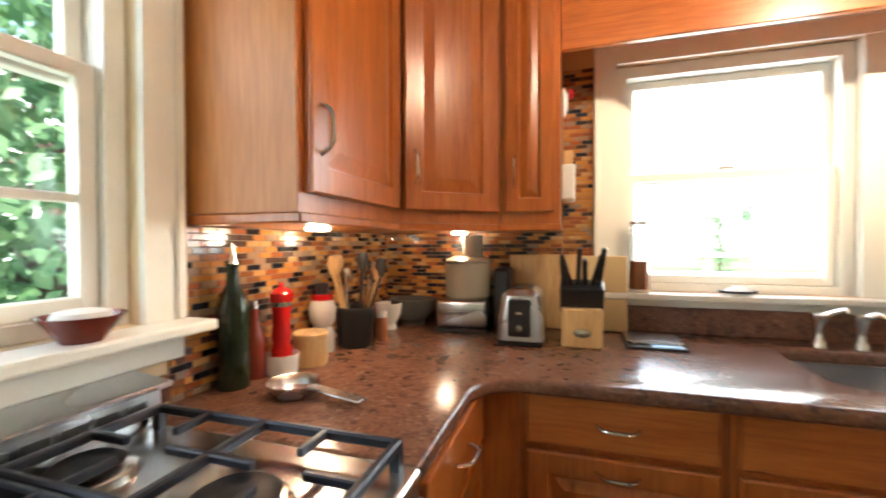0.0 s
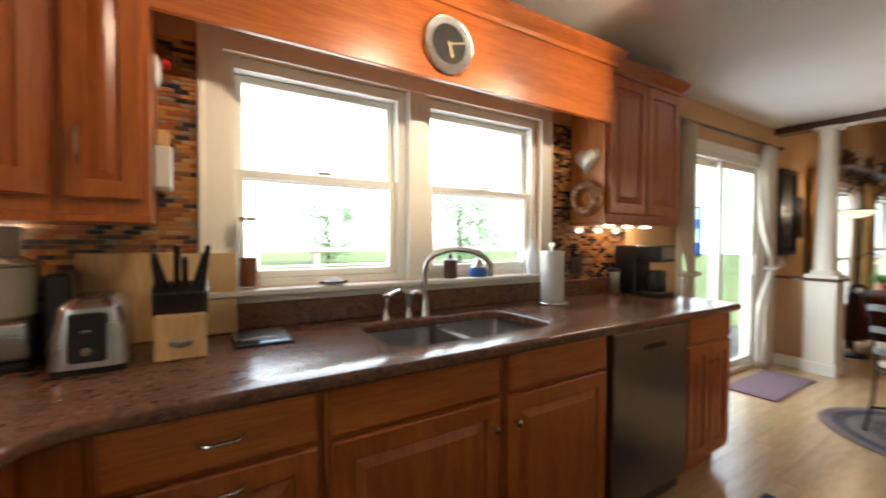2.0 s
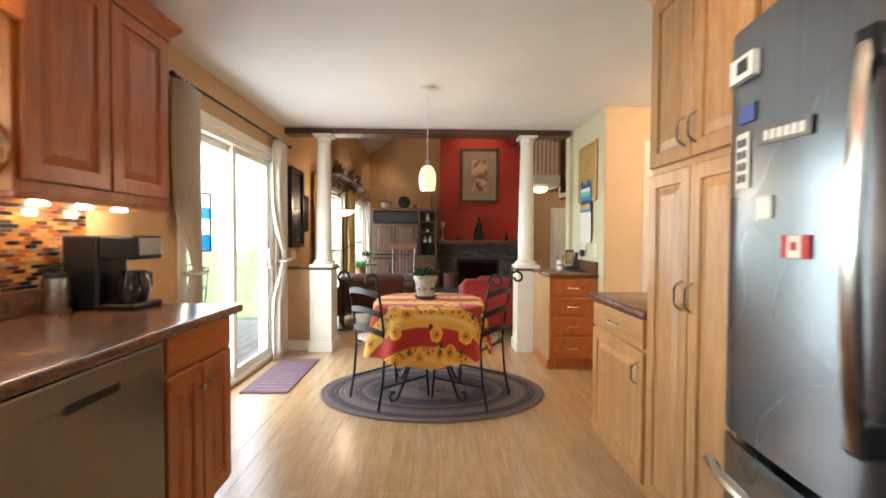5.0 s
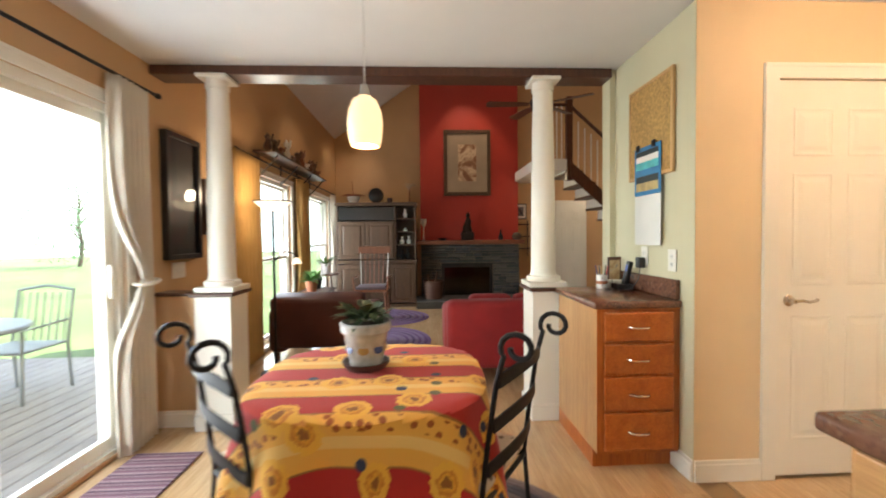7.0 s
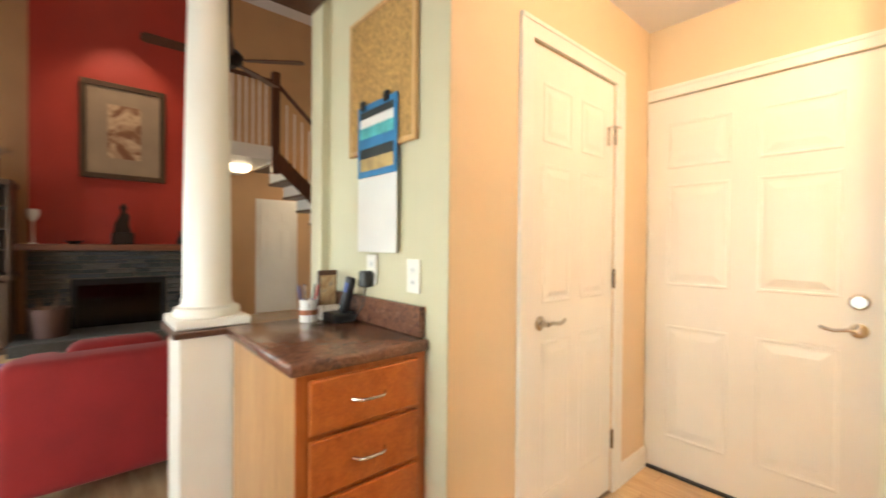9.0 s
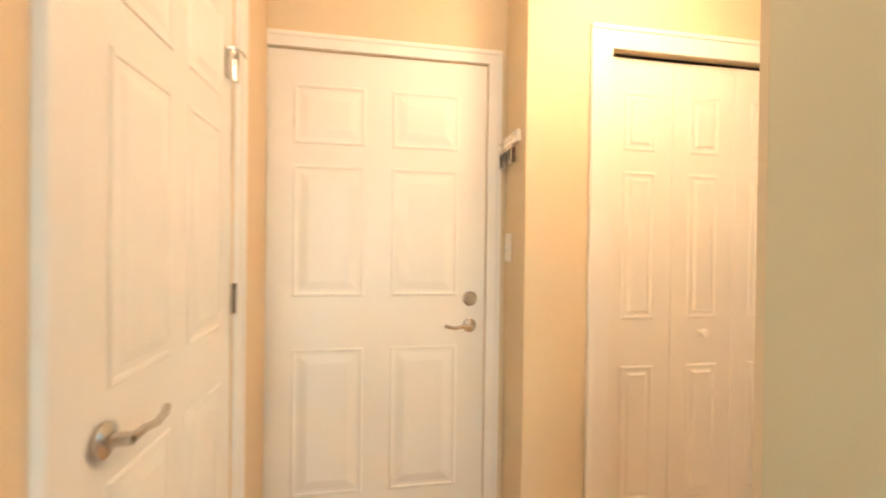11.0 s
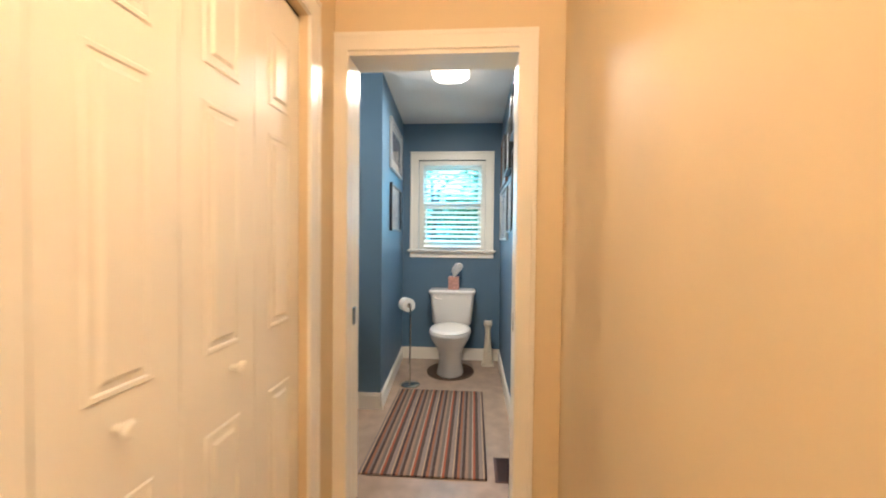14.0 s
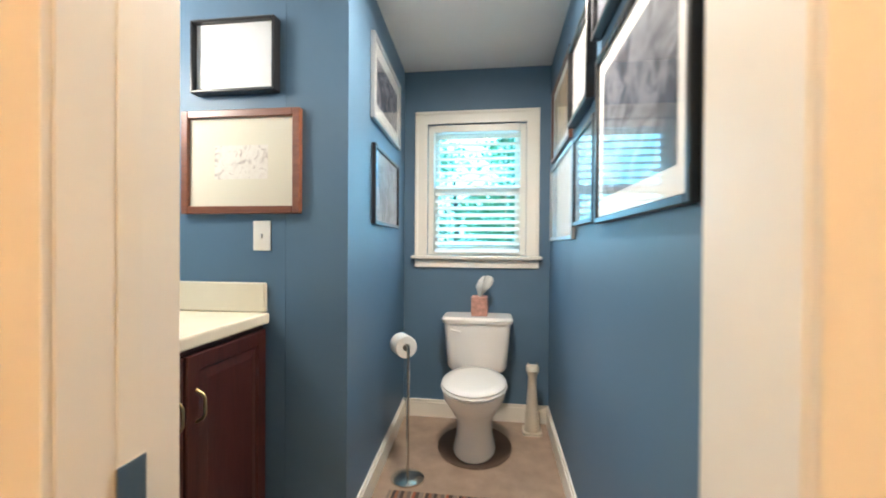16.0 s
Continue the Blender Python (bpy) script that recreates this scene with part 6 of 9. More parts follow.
part("lid", loft([(0.4085, egg(0.47, TY, 0.26, 0.184)), (0.42, egg(0.47, TY, 0.262, 0.186)), (0.43, egg(0.47, TY, 0.25, 0.175)), (0.434, egg(0.47, TY, 0.2, 0.13))]), PORC, tl, "closed white lid", True)
part("tank", loft([(0.39, rounded(0.03, TY - 0.17, 0.2, TY + 0.17, 0.04)), (0.42, rounded(0.02, TY - 0.19, 0.215, TY + 0.19, 0.04)), (0.70, rounded(0.015, TY - 0.215, 0.225, TY + 0.215, 0.04))]), PORC, tl, "", True)
part("tank_lid", loft([(0.701, rounded(0.01, TY - 0.225, 0.235, TY + 0.225, 0.04)), (0.725, rounded(0.005, TY - 0.23, 0.24, TY + 0.23, 0.04)), (0.74, rounded(0.015, TY - 0.22, 0.23, TY + 0.22, 0.04))]), PORC, tl, "", True)
part("flush_lever", tube([(0.225, TY - 0.16, 0.66), (0.245, TY - 0.16, 0.66), (0.25, TY - 0.10, 0.652)], 0.007, 8), PORC, tl, "", True)
part("neck", box(0.15, TY - 0.1, 0.30, 0.28, TY + 0.1, 0.389, 0.02, seg=2), PORC, tl, "", True)
# thin dark oval that paints the shade round the toilet foot
mt = thing("toilet_mat", "dark brown oval sheet standing in for the shade round the toilet foot", "mat", (0.45, TY, 0))
part("mat", prism(egg(0.38, TY, 0.27, 0.22), 0.0012, 0.006), paint("foot_shade_brown", (0.13, 0.085, 0.06), 0.95, vary=0.3, grain=200, bump=0.6), mt)
tz = thing("tissue_box", "pink tissue box with a raised tissue", "tissue box", (0.12, -1.07, 0.74))
part("box", box(0.065, -1.12, 0.741, 0.175, -1.015, 0.865, 0.004), paint("tissue_pink", (0.5, 0.27, 0.22), 0.6, vary=0.3, blotch=40), tz)
bm = bmesh.new()
rng = random.Random(4)
rows = []
for j in range(6):
    r = 0.02 + 0.035 * math.sin(j / 5 * 2.4)
    rows.append([bm.verts.new((0.12 + r * (0.6 + 0.4 * math.sin(3 * a + j)) * math.cos(a), -1.067 + 0.01 * j + r * math.sin(a) * (0.7 + 0.3 * math.cos(2 * a + j)), 0.866 + 0.026 * j + rng.uniform(-0.004, 0.004))) for a in [2 * math.pi * i / 14 for i in range(14)]])
for a, b in zip(rows, rows[1:]):
    for i in range(14):
        bm.faces.new((a[i], a[(i + 1) % 14], b[(i + 1) % 14], b[i]))
bm.faces.new(rows[-1])
part("tissue", bm, PAPER, tz, "crumpled white tissue", True)
tp = thing("toilet_paper_stand", "chrome toilet paper stand with a full roll", "stand", (0.78, -1.40, 0))
part("foot", lathe([(0, 0.001), (0.085, 0.001), (0.085, 0.008), (0.07, 0.016), (0.012, 0.02), (0, 0.02)], (0.78, -1.40, 0), 28), CHROME, tp, "", True)
part("pole", tube([(0.78, -1.40, 0.015), (0.78, -1.40, 0.66)], 0.008, 10), CHROME, tp, "", True)
part("arm", tube([(0.78, -1.40, 0.66), (0.775, -1.403, 0.678), (0.75, -1.42, 0.684), (0.685, -1.465, 0.684)], 0.007, 8), CHROME, tp, "", True)
roll = lathe([(0.02, -0.052), (0.055, -0.052), (0.058, -0.048), (0.058, 0.048), (0.055, 0.052), (0.02, 0.052), (0.02, -0.052)], (0, 0, 0), 28, axis='Y')
part("roll", moved(roll, pose(0.725, -1.44, 0.672, 0, 0, -58)), PAPER, tp, "white paper roll", True)
ct = thing("cat_figurine", "tall slender cream ceramic cat figurine", "figurine", (0.15, -0.72, 0))
ct.scale = (1, 1, 0.86)
bm = loft([(0.001, rounded(0.085, -0.785, 0.215, -0.665, 0.02)), (0.02, rounded(0.085, -0.785, 0.215, -0.665, 0.02)), (0.021, egg(0.150, -0.725, 0.055, 0.05)), (0.12, egg(0.150, -0.725, 0.052, 0.045)), (0.26, egg(0.150, -0.725, 0.035, 0.032)), (0.40, egg(0.155, -0.725, 0.025, 0.025)), (0.44, egg(0.160, -0.725, 0.03, 0.03)), (0.47, egg(0.165, -0.725, 0.04, 0.042)), (0.50, egg(0.160, -0.725, 0.032, 0.04)), (0.51, egg(0.160, -0.725, 0.015, 0.025))])
for s in (-1, 1):
    lathe([(0.014, 0), (0, 0.035)], (0.16, -0.725 + s * 0.028, 0.492), 8, bm)
part("body", bm, paint("cream_ceramic", (0.62, 0.56, 0.45), 0.3, vary=0.1), ct, "", True)
brg = thing("bath_rug", "long striped bathroom runner rug in browns", "rug", (1.45, -1.08, 0))
part("weave", box(0.90, -1.465, 0.001, 2.11, -0.79, 0.012, 0.003), banded("runner_stripes", 1, [(0.0, (0.06, 0.035, 0.03)), (0.1, (0.3, 0.2, 0.14)), (0.2, (0.16, 0.13, 0.11)), (0.32, (0.42, 0.33, 0.25)), (0.36, (0.35, 0.09, 0.04)), (0.44, (0.08, 0.05, 0.04)), (0.56, (0.26, 0.21, 0.18)), (0.7, (0.5, 0.36, 0.24)), (0.74, (0.05, 0.03, 0.03)), (0.84, (0.3, 0.12, 0.06)), (0.93, (0.2, 0.16, 0.14))], 0.16, wobble=0.003), brg)
bf = thing("ceiling_light", "square frosted glass ceiling light, switched on", "ceiling light", (1.33, -1.05, 2.40))
part("plate", box(1.20, -1.18, 2.395, 1.46, -0.92, 2.4105, 0.004), WHITE, bf)
gl_ = part("diffuser", loft([(2.394, rounded(1.20, -1.18, 1.46, -0.92, 0.02)), (2.375, rounded(1.21, -1.17, 1.45, -0.93, 0.03)), (2.345, rounded(1.24, -1.14, 1.42, -0.96, 0.04)), (2.335, rounded(1.27, -1.11, 1.39, -0.99, 0.04))]), glow("lit_opal_glass", (1, 0.93, 0.84), 6.0), bf, "glowing opal glass", True)
gl_.visible_shadow = False
# the fittings above are laid out from the middle of the window wall
for ob in set(bpy.data.objects) - loose:
    if not ob.parent:
        ob.location += Vector((-0.14, 0.09, 0))
loose = set(bpy.data.objects)
vn = thing("vanity", "dark cherry bathroom vanity with cream top", "vanity", (1.65, -2.3, 0))
CHERRY = wood("dark_cherry", (0.035, 0.008, 0.006), (0.085, 0.022, 0.015), 0.3)
part("body", box(1.20, -2.69, 0.09, 2.1, -1.905, 0.88), CHERRY, vn)
part("toe_kick", box(1.20, -2.69, 0, 2.1, -1.965, 0.089), CHERRY, vn)
F_VAN = Matrix(((1, 0, 0, 0), (0, 1, 0, -1.905), (0, 0, 1, 0), (0, 0, 0, 1)))
for a, b in ((1.21, 1.63), (1.64, 2.08)):
    d = part("door", moved(raised_panel(None, a, 0.12, b, 0.86, 0.05), F_VAN @ Matrix.Translation((0, 0.001, 0))), CHERRY, vn)
    bar_pull(F_VAN @ Matrix.Translation((0, 0.02, 0)), b - 0.04 if a < 1.5 else a + 0.04, 0.70, 0.1, d, True, material=paint("brass", (0.5, 0.38, 0.18), 0.3, 0.9))
CREAMT = paint("cultured_marble", (0.72, 0.66, 0.52), 0.2, vary=0.06, grain=20, bump=0)
part("top", box(1.197, -2.69, 0.881, 2.1, -1.875, 0.925, 0.008, seg=2), CREAMT, vn, "cream moulded top")
part("side_splash", box(1.197, -2.69, 0.926, 1.22, -1.885, 1.045, 0.005), CREAMT, vn)
part("faucet", merge(lathe([(0, 0), (0.06, 0), (0.055, 0.02), (0.03, 0.04), (0, 0.045)], (1.4, -2.2, 0.9255), 20, sx=1.4), tube([(1.4, -2.2, 0.96), (1.42, -2.16, 0.98), (1.44, -2.1, 0.97)], 0.012, 8)), CHROME, vn, "chrome faucet", True)
for ob in set(bpy.data.objects) - loose:
    if not ob.parent:
        ob.location += Vector((-0.045, 0.11, 0))
F_BP = Matrix(((0, 1, 0, 1.15), (1, 0, 0, 0), (0, 0, 1, 0), (0, 0, 0, 1)))
wall_plate("light_switch", "cream light switch on the blue wall", F_BP, -1.80, 1.233)


def picture(name, label, fr, u0, v0, u1, v1, frame_mat, mat_w, art, depth=0.022, fw=0.02, glassy=True, mat_mat=None):
    """A framed picture on a face: frame, mat board, art, glass."""
    r = thing(name, label, "picture", tuple(fr @ Vector(((u0 + u1) / 2, 0, v0))))
    bm = bmesh.new()
    for e in ((u0, v0, u0 + fw, v1), (u1 - fw, v0, u1, v1), (u0 + fw, v0, u1 - fw, v0 + fw), (u0 + fw, v1 - fw, u1 - fw, v1)):
        box(e[0], 0.001, e[1], e[2], depth, e[3], 0.003, bm=bm)
    part("frame", moved(bm, fr), frame_mat, r)
    part("mat_board", moved(box(u0 + fw, 0.001, v0 + fw, u1 - fw, depth * 0.45, v1 - fw), fr), mat_mat or PAPER, r)
    a = mat_w
    part("print", moved(box(u0 + fw + a, depth * 0.45, v0 + fw + a, u1 - fw - a, depth * 0.45 + 0.0012, v1 - fw - a), fr), art, r)
    if glassy:
        part("glazing", moved(box(u0 + fw, depth * 0.62, v0 + fw, u1 - fw, depth * 0.68, v1 - fw), fr), PANE, r).visible_shadow = False
    return r


def art_material(name, colors, scale=9.0, detail=5.0):
    m, nt, b = shader(name, 0.5)
    n = node(nt, "TexNoise", Scale=scale, Detail=detail, Distortion=1.2)
    nt.links.new(coords(nt), n.inputs[0])
    k = len(colors)
    nt.links.new(ramp(nt, n.outputs[0], [(0.28 + 0.44 * i / (k - 1), c) for i, c in enumerate(colors)]), b.inputs["Base Color"])
    return m


SKETCH = art_material("pale_sketch", [(0.35, 0.28, 0.24), (0.7, 0.64, 0.56), (0.75, 0.7, 0.62), (0.45, 0.36, 0.3)], 22)
GREYP = art_material("grey_photo", [(0.015, 0.015, 0.025), (0.06, 0.06, 0.08), (0.25, 0.25, 0.28), (0.04, 0.04, 0.06)], 9)
PALEP = art_material("pale_photo", [(0.6, 0.6, 0.6), (0.7, 0.69, 0.68), (0.72, 0.7, 0.68), (0.6, 0.5, 0.45)], 3)
WARMP = art_material("warm_print", [(0.12, 0.05, 0.03), (0.4, 0.25, 0.12), (0.6, 0.45, 0.25), (0.2, 0.2, 0.2)], 12)
SILVER = paint("silver_frame", (0.45, 0.45, 0.45), 0.3, 0.8)
picture("wall_picture", "pale canvas in a deep black frame", F_BP, -2.085, 1.80, -1.725, 2.09, BLACK, 0.0, PALEP, 0.05, 0.012, False)
picture("wall_picture", "framed pale sketch with a wide cream mat", F_BP, -2.14, 1.32, -1.63, 1.735, MANTEL, 0.11, SKETCH, 0.03, 0.03, False, paint("mat_cream", (0.7, 0.65, 0.52), 0.8, vary=0.03))
F_BL = Matrix(((1, -0.0574, 0, 0), (0.0574, 1, 0, -1.508), (0, 0, 1, 0), (0, 0, 0, 1)))
F_BR = Matrix(((1, 0, 0, 0), (0, -1, 0, -0.515), (0, 0, 1, 0), (0, 0, 0, 1)))
picture("wall_picture", "silver framed photo with a white mat", F_BL, 0.13, 1.80, 0.82, 2.21, SILVER, 0.07, GREYP)
picture("wall_picture", "black framed photo behind glass", F_BL, 0.18, 1.30, 0.79, 1.69, BLACK, 0.0, GREYP)
picture("wall_picture", "dark framed print with warm colours", F_BR, 0.06, 1.71, 0.70, 2.15, DARKWOOD, 0.05, WARMP)
picture("wall_picture", "deep black framed pale picture", F_BR, 0.77, 1.73, 1.17, 2.08, BLACK, 0.0, PALEP, 0.04)
picture("wall_picture", "silver framed print with a white mat", F_BR, 0.02, 1.23, 0.79, 1.68, SILVER, 0.06, SKETCH)
picture("wall_picture", "black framed photo behind glass", F_BR, 0.80, 1.285, 1.19, 1.67, BLACK, 0.0, GREYP, 0.02)
picture("wall_picture", "large black framed grey photo behind glass", F_BR, 1.23, 1.275, 1.94, 1.83, BLACK, 0.06, GREYP, 0.022)
picture("wall_picture", "black framed photo hung high", F_BR, 1.22, 1.90, 1.85, 2.22, BLACK, 0.0, GREYP, 0.035)
pk = thing("pocket_door", "white pocket door edge with brass latch, slid open", "door", (2.23, -1.36, 0))
part("leaf", box(2.205, -1.6, 0.01, 2.24, -1.3245, 2.0), DOORW, pk)
part("latch", box(2.2, -1.3244, 0.84, 2.245, -1.322, 0.92, 0.001), CHROME, pk, "metal latch plate")
ltch = thing("strike_plate", "metal strike plate on the door jamb", "strike plate", (2.24, -0.607, 0.86))
part("plate", box(2.215, -0.6085, 0.83, 2.245, -0.6062, 0.91), CHROME, ltch)

fv = thing("floor_register", "bronze metal floor register by the doorway", "floor vent", (1.86, -0.60, 0))
part("frame", box(1.74, -0.66, 0.0005, 1.98, -0.55, 0.004, 0.001), DARKWOOD, fv)
for i in range(11):
    part("louvre", box(1.755 + i * 0.02, -0.645, 0.004, 1.763 + i * 0.02, -0.565, 0.007, 0.001), IRON, fv)

# ---- hall ----
F_KEY = Matrix(((0, 1, 0, 4.16), (1, 0, 0, 0), (0, 0, 1, 0), (0, 0, 0, 1)))
kr_ = thing("key_rack", "white key rack with hanging keys", "key rack", (4.16, -1.53, 1.68))
part("board", moved(box(-1.62, 0.0005, 1.66, -1.44, 0.018, 1.71, 0.003), F_KEY), WHITE, kr_)
rng = random.Random(8)
for i in range(5):
    u = -1.60 + i * 0.036
    part("hook", moved(tube([(u, 0.018, 1.68), (u, 0.035, 1.675), (u, 0.04, 1.685)], 0.002, 5), F_KEY), CHROME, kr_)
    k = thing("key_bunch", "bunch of keys with a dark fob", "keys", tuple(F_KEY @ Vector((u, 0.03, 1.66))))
    part("fob", moved(box(u - 0.013, 0.022, 1.575 + rng.uniform(0, 0.03), u + 0.013, 0.034, 1.64, 0.004), F_KEY), BLACK if i % 2 else DARKWOOD, k)
    part("key", moved(box(u - 0.005, 0.036, 1.57, u + 0.005, 0.038, 1.655), F_KEY), CHROME, k)
wall_plate("light_switch", "white light switch under the key rack", F_KEY, -1.575, 1.236)
F_HALL = Matrix(((1, 0, 0, 0), (0, -1, 0, -0.416), (0, 0, 1, 0), (0, 0, 0, 1)))
wall_plate("light_switch", "white double light switch in the hall", F_HALL, 3.89, 1.24, "double", 0.12, 0.125)
HALL_LENS = glow("hall_lens", (1, 0.8, 0.55), 8.0)
hk = thing("door_hook", "small metal hook on the pantry door", "hook", (5.14, -1.18, 1.80))
part("hook", moved(merge(tube([(-1.17, 0.0, 1.80), (-1.17, 0.02, 1.81), (-1.22, 0.03, 1.815), (-1.24, 0.03, 1.81)], 0.004, 6), box(-1.18, 0, 1.72, -1.16, 0.006, 1.81)), F_PANTRY), CHROME, hk)
# unseen fixtures, added where the two hall bulbs hang
for x, y in ((3.75, -0.78), (4.5, -0.8)):
    d = thing("downlight", "white recessed downlight, unseen, added to carry a hall bulb", "ceiling light", (x, y, 2.405), "kitchen downlights")
    part("trim_ring", lathe([(0.075, 2.4195), (0.105, 2.4195), (0.105, 2.412), (0.08, 2.408), (0.075, 2.4195)], (x, y, 0), 28), WHITE, d, "", True)
    part("lens", lathe([(0, 2.413), (0.074, 2.413), (0.074, 2.417), (0, 2.417)], (x, y, 0), 24), HALL_LENS, d).visible_shadow = False

# ---- living room ----
fp = thing("fireplace", "dark ledgestone fireplace with a wooden mantel", "fireplace", (11.2, 0.36, 0))
STONE = island("ledgestone", [(0.05, 0.055, 0.05), (0.08, 0.08, 0.07), (0.035, 0.04, 0.042), (0.11, 0.10, 0.085), (0.065, 0.07, 0.075)], 0.7, "object", vary=0.35, bump=0.8)
part("core", merge(box(11.14, 0.885, 0.0, 11.499, 1.28, 1.12), merge(box(11.14, -0.65, 0.0, 11.499, -0.125, 1.12), box(11.14, -0.125, 0.755, 11.499, 0.885, 1.12))), GROUT, fp)
part("firebox", box(11.40, -0.12, 0.05, 11.49, 0.88, 0.75), BLACK, fp, "black firebox")
part("glass_frame", merge(merge(box(11.12, -0.12, 0.05, 11.16, -0.06, 0.75), box(11.12, 0.82, 0.05, 11.16, 0.88, 0.75)), merge(box(11.12, -0.06, 0.67, 11.16, 0.82, 0.75), box(11.12, -0.06, 0.05, 11.16, 0.82, 0.11))), IRON, fp)
part("glass", box(11.135, -0.06, 0.11, 11.14, 0.82, 0.67), glass("smoked_glass", (0.25, 0.25, 0.25)), fp)
part("mantel", box(10.95, -0.72, 1.121, 11.499, 1.38, 1.20, 0.008, seg=2), MANTEL, fp, "wooden mantel shelf")
part("hearth", box(10.35, -0.75, 0.0, 11.139, 1.36, 0.13, 0.01), speckled("hearth_slate", (0.06, 0.06, 0.055), [(0.03, 0.03, 0.03), (0.1, 0.1, 0.09), (0.12, 0.12, 0.1)], 0.5), fp, "raised dark stone hearth")
stones = {}
rng = random.Random(2)
z = 0.135
row = 0
while z < 1.10:
    hgt = min((0.055, 0.07, 0.045, 0.06)[row % 4], 1.118 - z)
    y = -0.645 - rng.uniform(0, 0.1)
    while y < 1.275:
        L = rng.choice((0.16, 0.22, 0.28, 0.34))
        a, b = max(y, -0.645), min(y + L, 1.275)
        if z < 0.75:
            if a < -0.125 < b: b = -0.127
            elif a < 0.885 < b: a = 0.887
            if -0.125 <= a and b <= 0.885: a = b
        if b - a > 0.03:
            key = (round(b - a, 2), hgt)
            if key not in stones:
                bm = box(-0.05, 0, 0, 0, max(0.02, key[0] - 0.006), hgt - 0.006, 0.008)
                me = bpy.data.meshes.new("stone")
                bm.to_mesh(me), bm.free()
                me.materials.append(STONE)
                stones[key] = me
            ob = new("stone", stones[key])
            ob.parent = fp
            ob.location = (11.138 - rng.uniform(-0.02, 0.012) - 11.2 + 0.02, a - 0.36, z)
        y += L
    z += hgt
    row += 1
F_RED = Matrix(((0, -1, 0, 11.5), (1, 0, 0, 0), (0, 0, 1, 0), (0, 0, 0, 1)))
BOTAN = art_material("botanical_print", [(0.2, 0.08, 0.04), (0.25, 0.11, 0.05), (0.6, 0.42, 0.26), (0.3, 0.14, 0.07)], 4, 2)
picture("wall_picture", "framed botanical print in brown and cream", F_RED, -0.15, 2.10, 0.80, 3.42, OAK, 0.22, BOTAN, 0.05, 0.07, False, paint("mat_tan", (0.36, 0.26, 0.17), 0.8))
st = thing("statuette", "dark bronze seated statuette on a black base", "statuette", (11.2, 0.36, 1.2))
part("figure", merge(box(11.1, 0.24, 1.201, 11.3, 0.48, 1.36, 0.01), loft([(1.361, egg(11.2, 0.36, 0.09, 0.1, 14)), (1.48, egg(11.2, 0.37, 0.06, 0.08, 14)), (1.58, egg(11.2, 0.34, 0.05, 0.06, 14)), (1.64, egg(11.2, 0.35, 0.025, 0.03, 14)), (1.70, egg(11.2, 0.35, 0.045, 0.045, 14)), (1.75, egg(11.2, 0.35, 0.01, 0.01, 14))])), paint("bronze", (0.035, 0.025, 0.02), 0.4, 0.7), st, "", True)
for nm, lab, y, prof, mt_ in (("tulip_candle_holder", "pale glass tulip candle holder on the mantel", 1.22, [(0, 0), (0.05, 0), (0.012, 0.02), (0.01, 0.26), (0.04, 0.30), (0.06, 0.36), (0.055, 0.42), (0, 0.34)], PORC), ("mantel_vase", "small dark vase on the mantel", -0.3, [(0, 0), (0.04, 0), (0.05, 0.06), (0.02, 0.12), (0.015, 0.2), (0, 0.2)], IRON), ("mantel_bowl", "small dark dish on the mantel", 0.85, [(0, 0), (0.05, 0), (0.1, 0.04), (0, 0.03)], IRON), ("mantel_stone", "rounded pale stone ornament on the mantel", -0.62, [(0, 0), (0.08, 0.01), (0.1, 0.07), (0.06, 0.13), (0, 0.14)], OAK)):
    t_ = thing(nm, lab, "ornament", (11.2, y, 1.2))
    part("body", lathe(prof, (11.2, y, 1.201), 16), mt_, t_, "", True)
kb = thing("kindling_bucket", "copper bucket of kindling by the fireplace", "bucket", (10.75, 1.05, 0.13))
part("pail", lathe([(0, 0.131), (0.16, 0.131), (0.19, 0.45), (0.2, 0.46), (0.18, 0.45), (0, 0.2)], (10.75, 1.05, 0), 20), paint("old_copper", (0.16, 0.09, 0.07), 0.4, 0.6), kb, "", True)
part("sticks", merge(tube([(10.75, 1.05, 0.25), (10.72, 0.98, 0.62)], 0.02, 6), tube([(10.75, 1.1, 0.25), (10.8, 1.15, 0.58)], 0.02, 6)), OAK, kb)

ar = thing("entertainment_cabinet", "large brown oak entertainment cabinet with open side shelves", "cabinet", (10.9, 2.2, 0))
ar.location.y = 2.1
AX = 10.62
for e in ((AX, 1.46, 0.06, 11.2, 1.49, 1.84), (AX, 1.82, 0.86, 11.2, 1.85, 1.84), (AX, 2.86, 0.06, 11.2, 2.89, 1.84), (AX - 0.02, 1.44, 1.84, 11.22, 2.91, 1.90), (AX - 0.02, 1.44, 0.80, 11.2, 2.91, 0.86), (AX, 1.44, 0.0, 11.2, 2.91, 0.06), (11.17, 1.49, 0.06, 11.2, 2.86, 1.84)):
    part("carcass_panel", box(*e, 0.004), OAK, ar)
for zz in (1.12, 1.36, 1.6):
    part("shelf", box(AX + 0.02, 1.49, zz, 11.17, 1.82, zz + 0.02), OAK, ar)
F_AR = Matrix(((0, -1, 0, AX), (1, 0, 0, 0), (0, 0, 1, 0), (0, 0, 0, 1)))
for a, b, z0, z1 in ((1.87, 2.36, 0.88, 1.56), (2.37, 2.85, 0.88, 1.56), (1.48, 1.92, 0.08, 0.78), (1.94, 2.38, 0.08, 0.78), (2.40, 2.86, 0.08, 0.78)):
    part("door", moved(raised_panel(None, a, z0, b, z1, 0.06), F_AR), OAK, ar)
